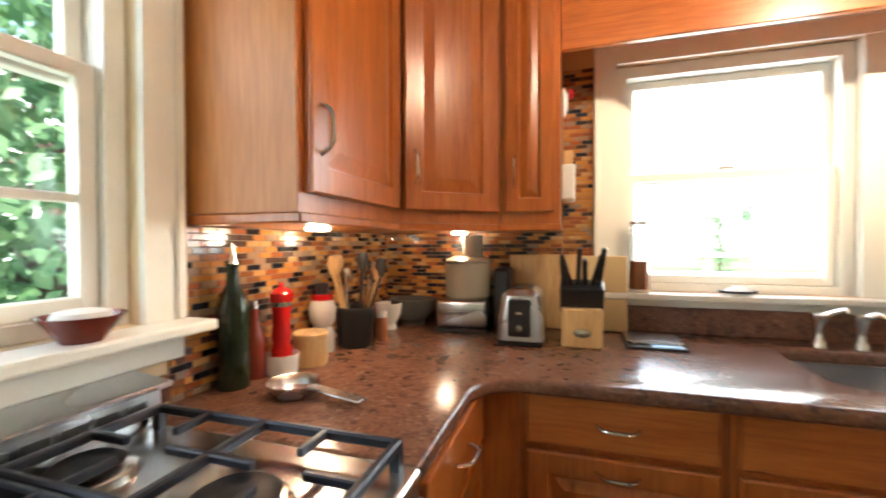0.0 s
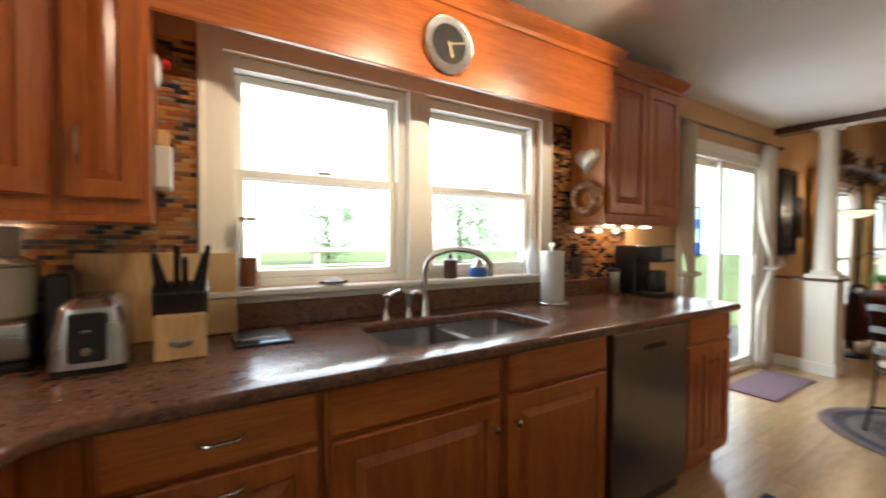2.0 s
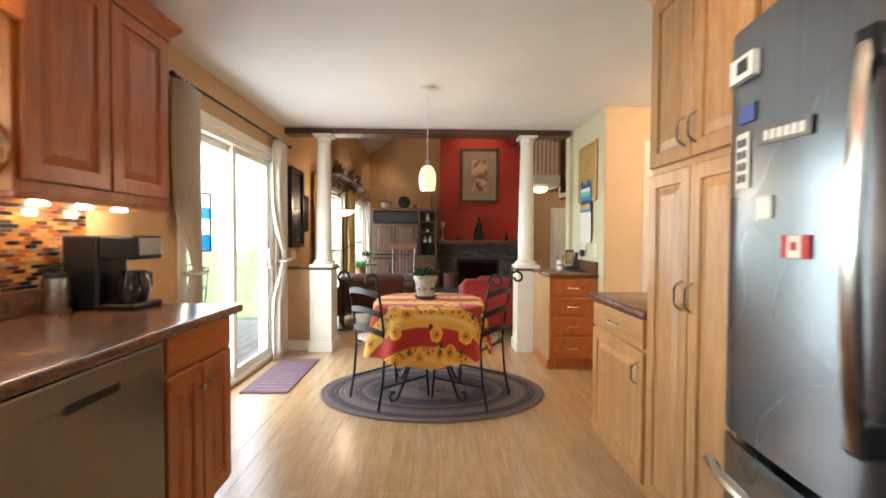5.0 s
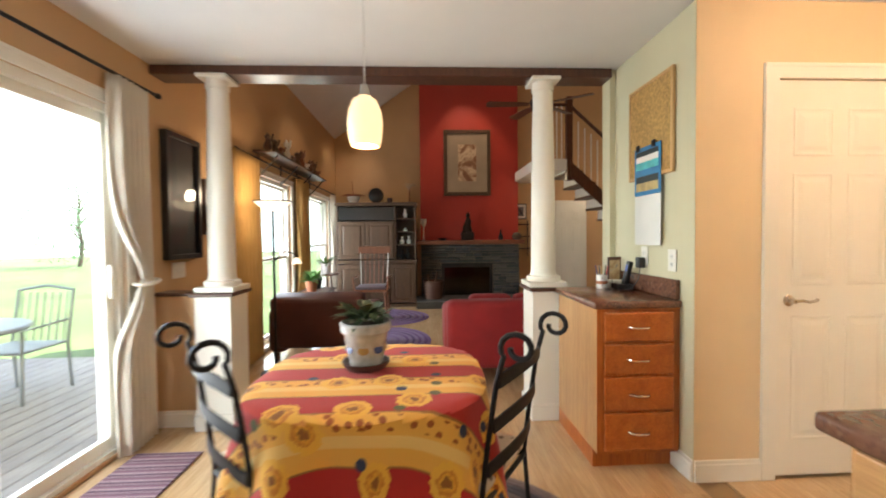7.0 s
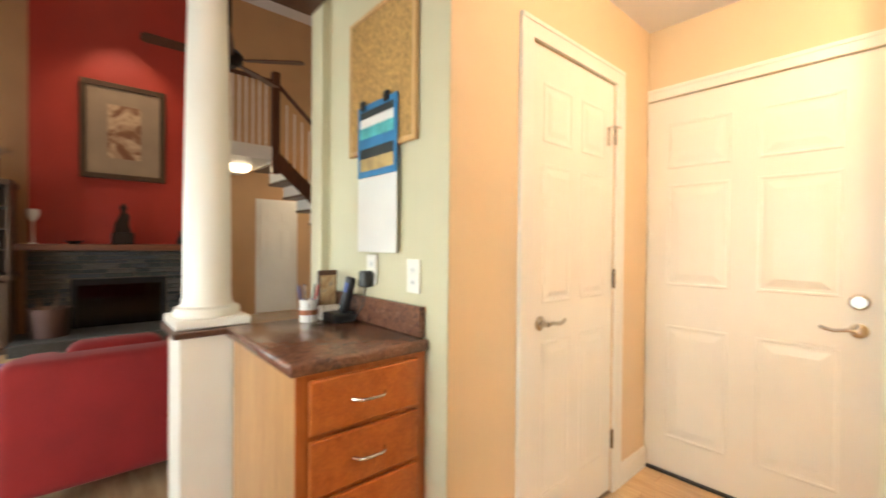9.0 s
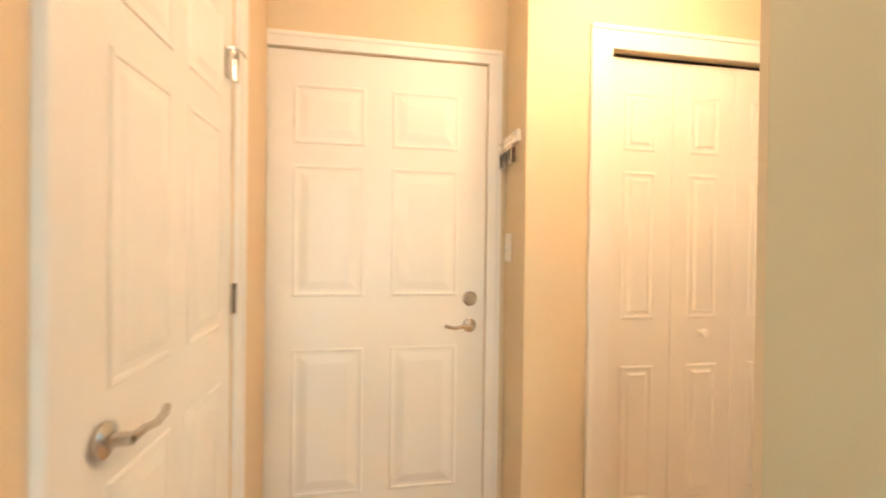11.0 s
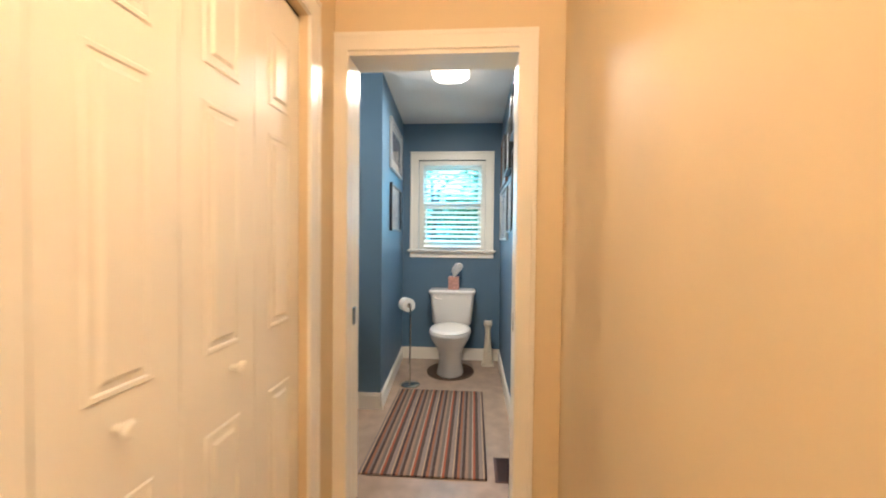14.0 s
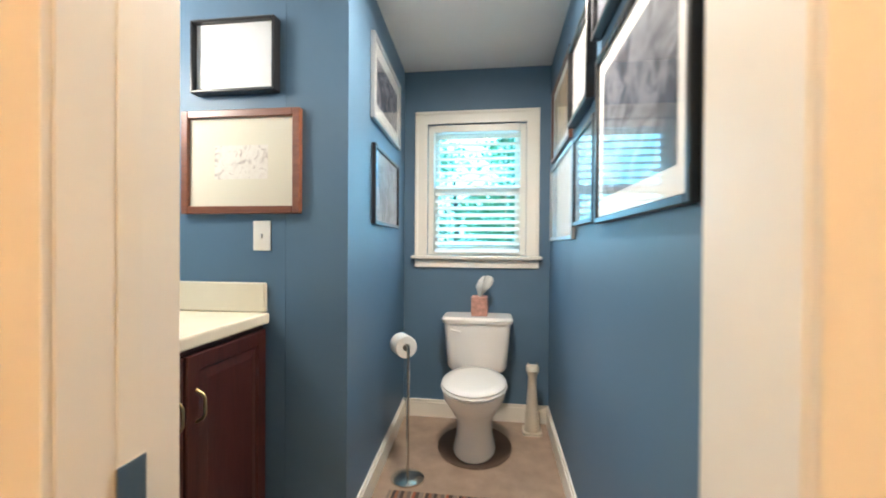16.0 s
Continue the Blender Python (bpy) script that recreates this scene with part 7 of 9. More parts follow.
part("speaker_shelf", box(AX + 0.03, 1.86, 1.58, 11.1, 2.85, 1.82, 0.004), BLACK, ar, "black speaker bar in the top bay")
for i, (y, zz, h, mt_) in enumerate(((1.66, 1.621, 0.17, PORC), (1.66, 1.381, 0.06, PORC), (1.6, 1.141, 0.15, PORC), (1.72, 1.141, 0.14, PORC), (1.62, 0.861, 0.2, BLACK), (1.72, 0.861, 0.17, BLACK))):
    y -= 0.1
    t_ = thing("shelf_ornament", "small ornament on the cabinet shelf", "ornament", (10.8, y, zz))
    part("body", lathe([(0, 0), (0.03, 0), (0.045, h * 0.4), (0.018, h * 0.75), (0.025, h), (0, h)], (10.8, y, zz), 14), mt_, t_, "", True)
for nm, lab, y, prof, mt_ in (("flower_pot", "white pot with an orange bromeliad on the cabinet", 2.62, [(0, 0), (0.08, 0), (0.12, 0.12), (0.1, 0.14), (0, 0.14)], PORC), ("round_plate", "dark round plate standing on the cabinet", 2.2, [(0, 0), (0.05, 0), (0.04, 0.02), (0, 0.02)], BLACK), ("small_pot", "small brown pot on the cabinet", 1.95, [(0, 0), (0.04, 0), (0.05, 0.1), (0, 0.1)], DARKWOOD), ("dried_flower_stand", "dried flower stem on a dark foot", 1.58, [(0, 0), (0.07, 0), (0.06, 0.02), (0.012, 0.04), (0.01, 0.3), (0, 0.3)], MANTEL)):
    y -= 0.1
    t_ = thing(nm, lab, "ornament", (10.9, y, 1.9))
    part("body", lathe(prof, (10.9, y, 1.901), 16), mt_, t_, "", True)
    if nm == "round_plate":
        part("disc", lathe([(0, -0.01), (0.13, -0.008), (0.14, 0.0), (0.13, 0.008), (0, 0.01)], (10.88, y, 2.05), 28, axis='X'), BLACK, t_, "", True)
    if nm == "flower_pot":
        bm = bmesh.new()
        for i in range(14):
            a = 2 * math.pi * i / 14
            leaf_blade(bm, (10.9, y, 2.04), (10.9 + 0.25 * math.cos(a), y + 0.25 * math.sin(a), 2.12), 0.02)
        leaf_blade(bm, (10.9, y, 2.04), (10.9, y + 0.02, 2.36), 0.03, 0)
        part("flower", bm, paint("bromeliad", (0.45, 0.12, 0.04), 0.5, vary=0.3), t_, "orange flower")
    if nm == "dried_flower_stand":
        bm = bmesh.new()
        rng = random.Random(6)
        for i in range(18):
            a = rng.uniform(0, 6.28)
            leaf_blade(bm, (10.9, y, 2.15 + rng.uniform(0, 0.08)), (10.9 + 0.14 * math.cos(a), y + 0.14 * math.sin(a), 2.24 + rng.uniform(0, 0.1)), 0.02)
        part("petals", bm, paint("dried_petals", (0.5, 0.35, 0.22), 0.8), t_)


def soft_box(x0, y0, z0, x1, y1, z1, r):
    return box(x0, y0, z0, x1, y1, z1, r, seg=4)


REDF = fabric("red_upholstery", (0.24, 0.008, 0.008), vary=0.15)
so = thing("loveseat", "red upholstered loveseat seen from behind", "sofa", (7.0, 0.42, 0))
part("back", soft_box(6.62, -0.25, 0.12, 6.85, 1.03, 0.71, 0.06), REDF, so, "", True)
part("seat_base", soft_box(6.85, -0.2, 0.12, 7.45, 1.0, 0.42, 0.03), REDF, so, "", True)
for y0, y1 in ((-0.22, 0.0), (0.82, 1.04)):
    part("arm", soft_box(6.8, y0, 0.12, 7.48, y1, 0.60, 0.07), REDF, so, "rounded arm", True)
for y0, y1 in ((0.0, 0.405), (0.41, 0.82)):
    part("seat_cushion", soft_box(6.9, y0, 0.42, 7.5, y1, 0.54, 0.04), REDF, so, "", True)
    part("back_cushion", soft_box(6.84, y0, 0.5, 7.05, y1, 0.73, 0.07), REDF, so, "", True)
for x, y in ((6.68, -0.18), (6.68, 0.98), (7.4, -0.16), (7.4, 0.96)):
    part("leg", lathe([(0, 0.0), (0.022, 0.0), (0.03, 0.12), (0, 0.12)], (x, y, 0), 10), DARKWOOD, so)
PLUM = paint("plum_leather", (0.075, 0.022, 0.02), 0.4, vary=0.25, grain=120, bump=0.3)
ac = thing("armchair", "dark plum leather armchair by the window", "armchair", (7.7, 2.3, 0))
ac.scale = (1.0, 1.25, 0.92)
part("back", moved(soft_box(-0.1, -0.36, 0.0, 0.12, 0.36, 0.62, 0.06), pose(7.42, 2.28, 0.18, 0, -18, 0)), PLUM, ac, "", True)
part("seat", soft_box(7.45, 1.98, 0.15, 8.1, 2.58, 0.44, 0.05), PLUM, ac, "", True)
for y0, y1 in ((1.84, 1.99), (2.57, 2.72)):
    part("arm", soft_box(7.4, y0, 0.1, 8.12, y1, 0.58, 0.05), PLUM, ac, "", True)
for x, y in ((7.45, 1.9), (7.45, 2.66), (8.05, 1.9), (8.05, 2.66)):
    part("foot", lathe([(0, 0), (0.025, 0), (0.03, 0.1), (0, 0.1)], (x, y, 0.003), 10), DARKWOOD, ac)
PURP = island("purple_braid", [(0.12, 0.06, 0.16), (0.17, 0.1, 0.22), (0.09, 0.05, 0.13), (0.2, 0.14, 0.24)], 0.95, "island", vary=0.3, bump=0.6)
for cx, cy, rx, ry in ((8.15, 1.75, 0.75, 0.6), (9.65, 2.0, 0.7, 0.85)):
    t_ = thing("braided_rug", "purple oval braided rug on the living room floor", "rug", (cx, cy, 0), "living room rugs")
    bm = bmesh.new()
    for k in range(16):
        s = (k + 0.5) / 16
        tube([(cx + rx * s * math.cos(a), cy + ry * s * math.sin(a), 0.006) for a in [2 * math.pi * i / 56 for i in range(56)]], 0.024, 5, bm, closed=True)
    for v in bm.verts:
        v.co.z = 0.0015 + max(0, v.co.z + 0.012) * 0.3
    tagged(part("braid", bm, PURP, t_), kind="stuff")
rk = thing("rocking_chair", "wooden spindle-back rocking chair with cushion", "chair", (9.75, 2.05, 0))
RX, RY = 9.75, 2.05
ROCK = wood("rocker_wood", (0.16, 0.05, 0.02), (0.3, 0.11, 0.05), 0.35)
for s in (-1, 1):
    part("rocker", tube([(RX + 0.45 * math.sin(t), RY + s * 0.24, 0.02 + 0.9 * (1 - math.cos(t)) * 0.35) for t in [-0.9 + i * 0.2 for i in range(10)]], 0.014, 6), ROCK, rk)
    for dx in (-0.2, 0.2):
        part("leg", tube([(RX + dx * 1.1, RY + s * 0.24, 0.04), (RX + dx, RY + s * 0.21, 0.42)], 0.016, 8), ROCK, rk)
    part("arm", tube([(RX + 0.22, RY + s * 0.28, 0.63), (RX - 0.28, RY + s * 0.26, 0.65)], 0.018, 8), ROCK, rk)
    part("arm_post", tube([(RX - 0.22, RY + s * 0.25, 0.44), (RX - 0.24, RY + s * 0.27, 0.64)], 0.012, 6), ROCK, rk)
part("seat", soft_box(RX - 0.25, RY - 0.26, 0.42, RX + 0.25, RY + 0.26, 0.46, 0.015), ROCK, rk)
part("cushion", soft_box(RX - 0.23, RY - 0.23, 0.46, RX + 0.2, RY + 0.23, 0.51, 0.02), MAUVE, rk, "mauve seat cushion", True)
for i in range(7):
    y = RY - 0.21 + i * 0.07
    part("spindle", tube([(RX + 0.22, y, 0.46), (RX + 0.34, RY + (y - RY) * 1.1, 1.02)], 0.008, 6), PAPER if i in (0, 6) else ROCK, rk)
part("crest_rail", soft_box(RX + 0.33, RY - 0.27, 1.0, RX + 0.36, RY + 0.27, 1.12, 0.012), ROCK, rk)

# torchiere lamp
tr = thing("floor_lamp", "black torchiere floor lamp with a side reading arm, lit", "floor lamp", (7.05, 2.62, 0))
part("foot", lathe([(0, 0.001), (0.14, 0.001), (0.13, 0.02), (0.02, 0.04), (0, 0.04)], (7.05, 2.62, 0), 24), IRON, tr, "", True)
part("pole", tube([(7.05, 2.62, 0.03), (7.05, 2.62, 1.52)], 0.012, 10), IRON, tr, "", True)
sh = part("bowl", lathe([(0.02, 1.52), (0.10, 1.545), (0.16, 1.60), (0.165, 1.605), (0.15, 1.60), (0.09, 1.555), (0.02, 1.535)], (7.05, 2.62, 0), 32), glow("opal_bowl", (1, 0.82, 0.55), 2.2), tr, "glowing opal glass bowl", True)
sh.visible_shadow = False
part("rim", tube([(7.05 + 0.168 * math.cos(a), 2.62 + 0.168 * math.sin(a), 1.606) for a in [2 * math.pi * i / 32 for i in range(32)]], 0.006, 6, closed=True), IRON, tr)
part("reading_arm", tube([(7.05, 2.62, 1.05), (7.1, 2.54, 1.14), (7.16, 2.47, 1.12), (7.18, 2.45, 1.08)], 0.007, 6), IRON, tr)
sh = part("reading_shade", lathe([(0.0, 0.06), (0.02, 0.055), (0.05, 0.0), (0.047, 0.0), (0.017, 0.05), (0, 0.052)], (7.18, 2.45, 1.02), 20), glow("opal_small", (1, 0.85, 0.6), 1.5), tr, "", True)
sh.visible_shadow = False

# living windows, curtains, shelf
for i, w_ in enumerate((LRW1, LRW2)):
    sash_window("window_%d" % (5 + i), F_NORTH, w_[0] + 0.001, w_[2] - 0.001, w_[1] + 0.001, w_[3] - 0.001, "tall white living room window")
    window_trim("trim_window_living_%d" % (1 + i), F_NORTH, w_[0], w_[2], w_[1], w_[3], 0.07, 0.05)
    rod(w_[0] - 0.65, w_[2] + 0.2, 2.94, 2.1)
curtain("curtain", "gold curtain hanging straight in the living room", 6.90, 7.60, 2.94, 0.03, 2.09, GOLD, None, 0.04, 7)
curtain("curtain", "tan curtain hanging between the living room windows", 8.92, 9.45, 2.94, 0.03, 2.09, GOLD, None, 0.04, 5)
curtain("curtain", "pale curtain hanging beside the far window", 11.0, 11.3, 2.94, 0.03, 2.09, CURT, None, 0.04, 4)
sf = thing("wall_shelf", "long wall shelf on iron scroll brackets", "shelf", (8.8, 2.9, 2.15))
part("board", box(7.6, 2.78, 2.18, 9.9, 3.018, 2.205, 0.004), OAK, sf)
for x in (7.75, 8.45, 9.1, 9.75):
    part("bracket", merge(tube([(x, 3.01, 1.95), (x, 2.96, 2.0), (x, 2.86, 2.10), (x, 2.80, 2.175)], 0.009, 6), tube([(x, 3.012, 1.93), (x, 3.012, 2.178)], 0.009, 6)), IRON, sf)
rng = random.Random(9)
for i in range(11):
    x = 7.7 + i * 0.205
    h = rng.uniform(0.12, 0.3)
    t_ = thing("shelf_figurine", "small carved figurine on the wall shelf", "figurine", (x, 2.89, 2.205))
    part("body", merge(lathe([(0, 0), (0.04, 0), (0.045, h * 0.3), (0.02, h * 0.6), (0.035, h * 0.8), (0, h)], (x, 2.89, 2.206), 10), tube([(x, 2.89, 2.21 + h * 0.4), (x + 0.07, 2.87, 2.21 + h * 0.7), (x + 0.1, 2.87, 2.21 + h)], 0.012, 5)), (DARKWOOD, OAK, MANTEL, PORC)[i % 4], t_, "", True)
stb = thing("plant_table", "small dark side table carrying house plants", "table", (8.6, 2.65, 0))
part("tabletop", box(8.25, 2.45, 0.55, 8.95, 2.85, 0.58, 0.006), DARKWOOD, stb)
for x in (8.28, 8.92):
    for y in (2.48, 2.82):
        part("leg", tube([(x, y, 0.001), (x, y, 0.55)], 0.015, 6), DARKWOOD, stb)
stb2 = thing("plant_stand", "taller dark plant stand with a house plant", "table", (9.3, 2.68, 0))
part("tabletop", lathe([(0, 0.72), (0.2, 0.72), (0.2, 0.74), (0, 0.74)], (9.3, 2.68, 0), 20), DARKWOOD, stb2)
for a in (0, 2.1, 4.2):
    part("leg", tube([(9.3 + 0.17 * math.cos(a), 2.68 + 0.17 * math.sin(a), 0.001), (9.3 + 0.1 * math.cos(a), 2.68 + 0.1 * math.sin(a), 0.72)], 0.012, 6), DARKWOOD, stb2)
TERRA = paint("terracotta", (0.4, 0.14, 0.06), 0.7, vary=0.2)
for px, py, pz, mt_ in ((8.42, 2.65, 0.581, TERRA), (8.78, 2.68, 0.581, BLACK), (9.3, 2.68, 0.741, PORC)):
    t_ = thing("house_plant", "green house plant in a small pot", "plant", (px, py, pz), "house plants")
    part("pot", lathe([(0, 0), (0.055, 0), (0.075, 0.13), (0.08, 0.13), (0.08, 0.15), (0.07, 0.15), (0, 0.14)], (px, py, pz), 18), mt_, t_, "", True)
    bm = bmesh.new()
    for i in range(40):
        a, L = rng.uniform(0, 6.28), rng.uniform(0.1, 0.22)
        leaf_blade(bm, (px, py, pz + 0.14), (px + L * math.cos(a), py + L * math.sin(a), pz + 0.14 + rng.uniform(0.02, 0.2)), 0.016, 0.25)
    part("foliage", bm, LEAFL, t_)
mrf = Matrix(((1, 0, 0, 0), (0, -1, 0, 3.02), (0, 0, 1, 0), (0, 0, 0, 1)))
picture("wall_picture", "tall black framed dark picture behind glass", mrf, 6.07, 1.12, 6.50, 2.02, BLACK, 0.0, art_material("dark_picture", [(0.01, 0.01, 0.015), (0.02, 0.02, 0.025), (0.015, 0.014, 0.014), (0.03, 0.03, 0.03)], 5), 0.05, 0.035)
picture("wall_picture", "narrow dark carved wall piece", mrf, 6.56, 1.3, 6.68, 1.75, DARKWOOD, 0.0, IRON, 0.05, 0.02, False)
wall_plate("wall_outlet", "tan triple switch plate on the living room wall", mrf, 6.25, 1.04, "double", 0.16, 0.115)

# stairs, landing, ceiling fan, back hall
sc = thing("staircase", "white staircase with turned balusters and dark rail", "stairs", (10.4, -2.2, 0))
part("landing", box(10.0, -1.25, 2.38, 11.71, -0.66, 2.56), WHITE, sc)
n = 12
for i in range(n):
    y = -1.25 - 0.22 * (i + 1)
    z = 2.56 - 0.197 * (i + 1)
    part("tread", box(9.98, y, z - 0.035, 10.9, y + 0.25, z, 0.006), OAK, sc)
    part("riser", box(10.0, y + 0.222, z, 10.88, y + 0.238, z + 0.16), WHITE, sc)
    for k in range(2):
        yy = y + 0.06 + k * 0.11
        part("baluster", tube([(10.03, yy, z + 0.001), (10.03, yy, z + 0.82 + (0.09 if k else 0.0))], 0.013, 6), WHITE, sc)
bm = bmesh.new()
o = [(-1.25, 2.56), (-1.25, 2.30), (-1.25 - 0.22 * n, 2.30 - 0.197 * n), (-1.25 - 0.22 * n, 2.56 - 0.197 * n)]
lo, hi = [bm.verts.new((9.965, y, z - 0.04)) for y, z in o], [bm.verts.new((9.995, y, z - 0.04)) for y, z in o]
bm.faces.new(lo), bm.faces.new(hi[::-1])
for i in range(4):
    bm.faces.new((lo[i], lo[(i + 1) % 4], hi[(i + 1) % 4], hi[i]))
part("stringer", bm, DARKWOOD, sc, "dark stained stringer")
part("handrail", tube([(10.03, -1.25, 3.47), (10.03, -1.25 - 0.22 * n, 3.47 - 0.197 * n)], 0.03, 8), DARKWOOD, sc, "dark handrail")
part("landing_rail", tube([(10.03, -1.25, 3.47), (10.03, -0.66, 3.47)], 0.03, 8), DARKWOOD, sc)
part("newel", box(9.98, -1.30, 2.2, 10.08, -1.20, 3.6, 0.006), DARKWOOD, sc, "dark newel post")
for i in range(6):
    part("baluster", tube([(10.03, -0.7 - i * 0.085, 2.561), (10.03, -0.7 - i * 0.085, 3.45)], 0.013, 6), WHITE, sc)
cf = thing("ceiling_fan", "dark five-blade ceiling fan at rest", "ceiling fan", (8.5, -0.3, 2.95))
part("downrod", tube([(8.5, -0.3, 5.36), (8.5, -0.3, 3.05)], 0.015, 8), IRON, cf)
part("motor", lathe([(0, 2.92), (0.06, 2.92), (0.11, 2.96), (0.12, 3.02), (0.08, 3.07), (0, 3.08)], (8.5, -0.3, 0), 20), IRON, cf, "", True)
for i in range(5):
    a = 2 * math.pi * i / 5 + 0.3
    bm = prism([(0.13, -0.03), (0.3, -0.06), (0.66, -0.07), (0.69, -0.04), (0.69, 0.04), (0.66, 0.07), (0.3, 0.06), (0.13, 0.03)], -0.005, 0.005)
    part("blade", moved(bm, Matrix.Translation((8.5, -0.3, 2.98)) @ Matrix.Rotation(a, 4, 'Z') @ Matrix.Rotation(radians(10), 4, 'X')), DARKWOOD, cf)
F_E = Matrix(((0, -1, 0, LX), (1, 0, 0, 0), (0, 0, 1, 0), (0, 0, 0, 1)))
casing("casing_back_hall", F_E, -2.17, -1.56, 1.95, 0.06)
panel_door("door_back_hall", Matrix.Translation((-0.004, 0, 0)) @ F_E @ Matrix.Translation((0, 0.045, 0)), -2.17, -1.56, 1.95, "white closed door in the back hall")
dl_ = thing("ceiling_light", "round opal ceiling light under the landing, switched on", "ceiling light", (10.75, -1.0, 2.3))
part("dome", lathe([(0.16, 2.379), (0.15, 2.33), (0.1, 2.285), (0, 2.27)], (10.75, -0.98, 0), 24), glow("opal_dome", (1, 0.8, 0.5), 4.0), dl_, "", True)
picture("wall_picture", "small dark framed photo by the chimney", F_E, -0.95, 1.62, -0.68, 1.95, BLACK, 0.05, GREYP)
cr = thing("candle_rack", "black iron candle rack hanging on the wall", "rack", (11.68, -0.8, 0.8))
for zz in (1.0, 1.25, 1.5):
    part("tray", box(11.6, -0.98, zz, 11.71, -0.64, zz + 0.02), IRON, cr)
for y in (-0.96, -0.66):
    part("upright", tube([(11.69, y, 0.85), (11.69, y, 1.6)], 0.012, 6), IRON, cr)
for x, y, z in ((10.2, 0.6, 4.98), (9.0, 1.7, 4.22), (10.9, 2.3, 3.79)):
    d = thing("downlight", "recessed living room downlight, switched on", "ceiling light", (x, y, z), "living room downlights")
    part("lens", moved(lathe([(0, -0.004), (0.085, -0.004), (0.1, -0.001), (0.1, 0.002), (0, 0.002)], (0, 0, 0), 24), Matrix.Translation((x, y, z)) @ Matrix.Rotation(radians(-35 if y > 0.1 else 0), 4, 'X')), glow("lit_lens", (1, 0.85, 0.6), 12.0), d)

# ---- range ----
rgx = thing("gas_range", "stainless steel gas range with black continuous grates", "range", (0.2, 1.45, 0))
Y0, Y1 = 1.075, 1.828
part("body", box(-0.055, Y0, 0.0, 0.53, Y1, 0.885), STEELD, rgx)
part("cooktop", box(-0.055, Y0, 0.886, 0.555, Y1, 0.922, 0.010, seg=3), STEEL, rgx, "brushed steel cooktop")
part("oven_door", box(0.531, Y0 + 0.01, 0.12, 0.565, Y1 - 0.01, 0.74, 0.008), STEELD, rgx)
part("door_handle", tube([(0.565, Y0 + 0.08, 0.69), (0.61, Y0 + 0.1, 0.69), (0.61, Y1 - 0.1, 0.69), (0.565, Y1 - 0.08, 0.69)], 0.012, 8), CHROME, rgx, "", True)
part("control_panel", box(0.531, Y0 + 0.005, 0.76, 0.57, Y1 - 0.005, 0.88, 0.006), STEEL, rgx)
for i in range(5):
    part("knob", lathe([(0, 0), (0.022, 0), (0.02, 0.03), (0, 0.032)], (0.57, Y0 + 0.1 + i * 0.14, 0.82), 16, axis='X'), BLACK, rgx, "", True)
bm = box(-0.055, Y0, 0.9225, 0.025, Y1, 1.0, 0.004)
part("backguard", bm, STEEL, rgx, "low steel backguard with vents")
part("backguard_cap", moved(box(-0.05, -0.376, -0.005, 0.05, 0.376, 0.005, 0.002), pose(0.005, 1.4515, 1.006, 0, 6, 0)), STEEL, rgx)
for i in range(14):
    part("vent_slot", box(0.0251, Y0 + 0.05 + i * 0.049, 0.95, 0.0265, Y0 + 0.085 + i * 0.049, 0.975), STEELD, rgx)
part("outlet", box(0.0251, 1.55, 0.94, 0.027, 1.59, 0.985), BLACK, rgx)
for x, y, r in ((0.105, 1.25, 0.04), (0.105, 1.65, 0.045), (0.37, 1.25, 0.05), (0.37, 1.65, 0.055), (0.245, 1.45, 0.045)):
    b_ = part("burner_base", lathe([(0, 0.9225), (r + 0.018, 0.9225), (r + 0.014, 0.934), (r, 0.938), (0, 0.938)], (x, y, 0), 24), CHROME, rgx, "", True)
    part("burner_cap", lathe([(0, 0.9385), (r, 0.9385), (r + 0.002, 0.946), (r - 0.006, 0.951), (0, 0.952)], (x, y, 0), 24), IRON, b_, "", True)
GR = paint("cast_iron", (0.02, 0.022, 0.03), 0.38, 0.3, vary=0.3, grain=150, bump=0.4)
for k in range(3):
    a, b = Y0 + 0.012 + k * 0.2435, Y0 + 0.012 + (k + 1) * 0.2435 - 0.005
    bm = bmesh.new()
    for e in ((0.04, a, 0.53, a + 0.012), (0.04, b - 0.012, 0.53, b), (0.04, a, 0.054, b), (0.516, a, 0.53, b), (0.275, a, 0.289, b)):
        box(e[0], e[1], 0.952, e[2], e[3], 0.968, 0.003, bm=bm)
    m = (a + b) / 2
    for xc in (0.165, 0.40):
        box(xc - 0.12, m - 0.006, 0.955, xc - 0.04, m + 0.006, 0.968, 0.002, bm=bm)
        box(xc + 0.04, m - 0.006, 0.955, xc + 0.12, m + 0.006, 0.968, 0.002, bm=bm)
        box(xc - 0.006, a, 0.955, xc + 0.006, a + 0.075, 0.968, 0.002, bm=bm)
        box(xc - 0.006, b - 0.075, 0.955, xc + 0.006, b, 0.968, 0.002, bm=bm)
    for x in (0.04, 0.514):
        for y in (a, b - 0.016):
            box(x, y, 0.9225, x + 0.016, y + 0.016, 0.953, bm=bm)
    part("grate", bm, GR, rgx, "black cast iron grate")
structure("trim_range_strip", box(STOVEX + 0.001, 0.66, 0.93, STOVEX + 0.018, 1.90, 0.984), DARKWOOD, "dark strip on the wall behind the range")
sp = thing("sticky_note", "pale yellow sticky note pad on the backguard", "note", (-0.015, 1.52, 1.01))
part("pad", moved(box(-0.002, -0.05, 0, 0.004, 0.05, 0.075), pose(-0.015, 1.55, 1.013, 0, -14, 0)), paint("note_yellow", (0.7, 0.6, 0.25), 0.8), sp)

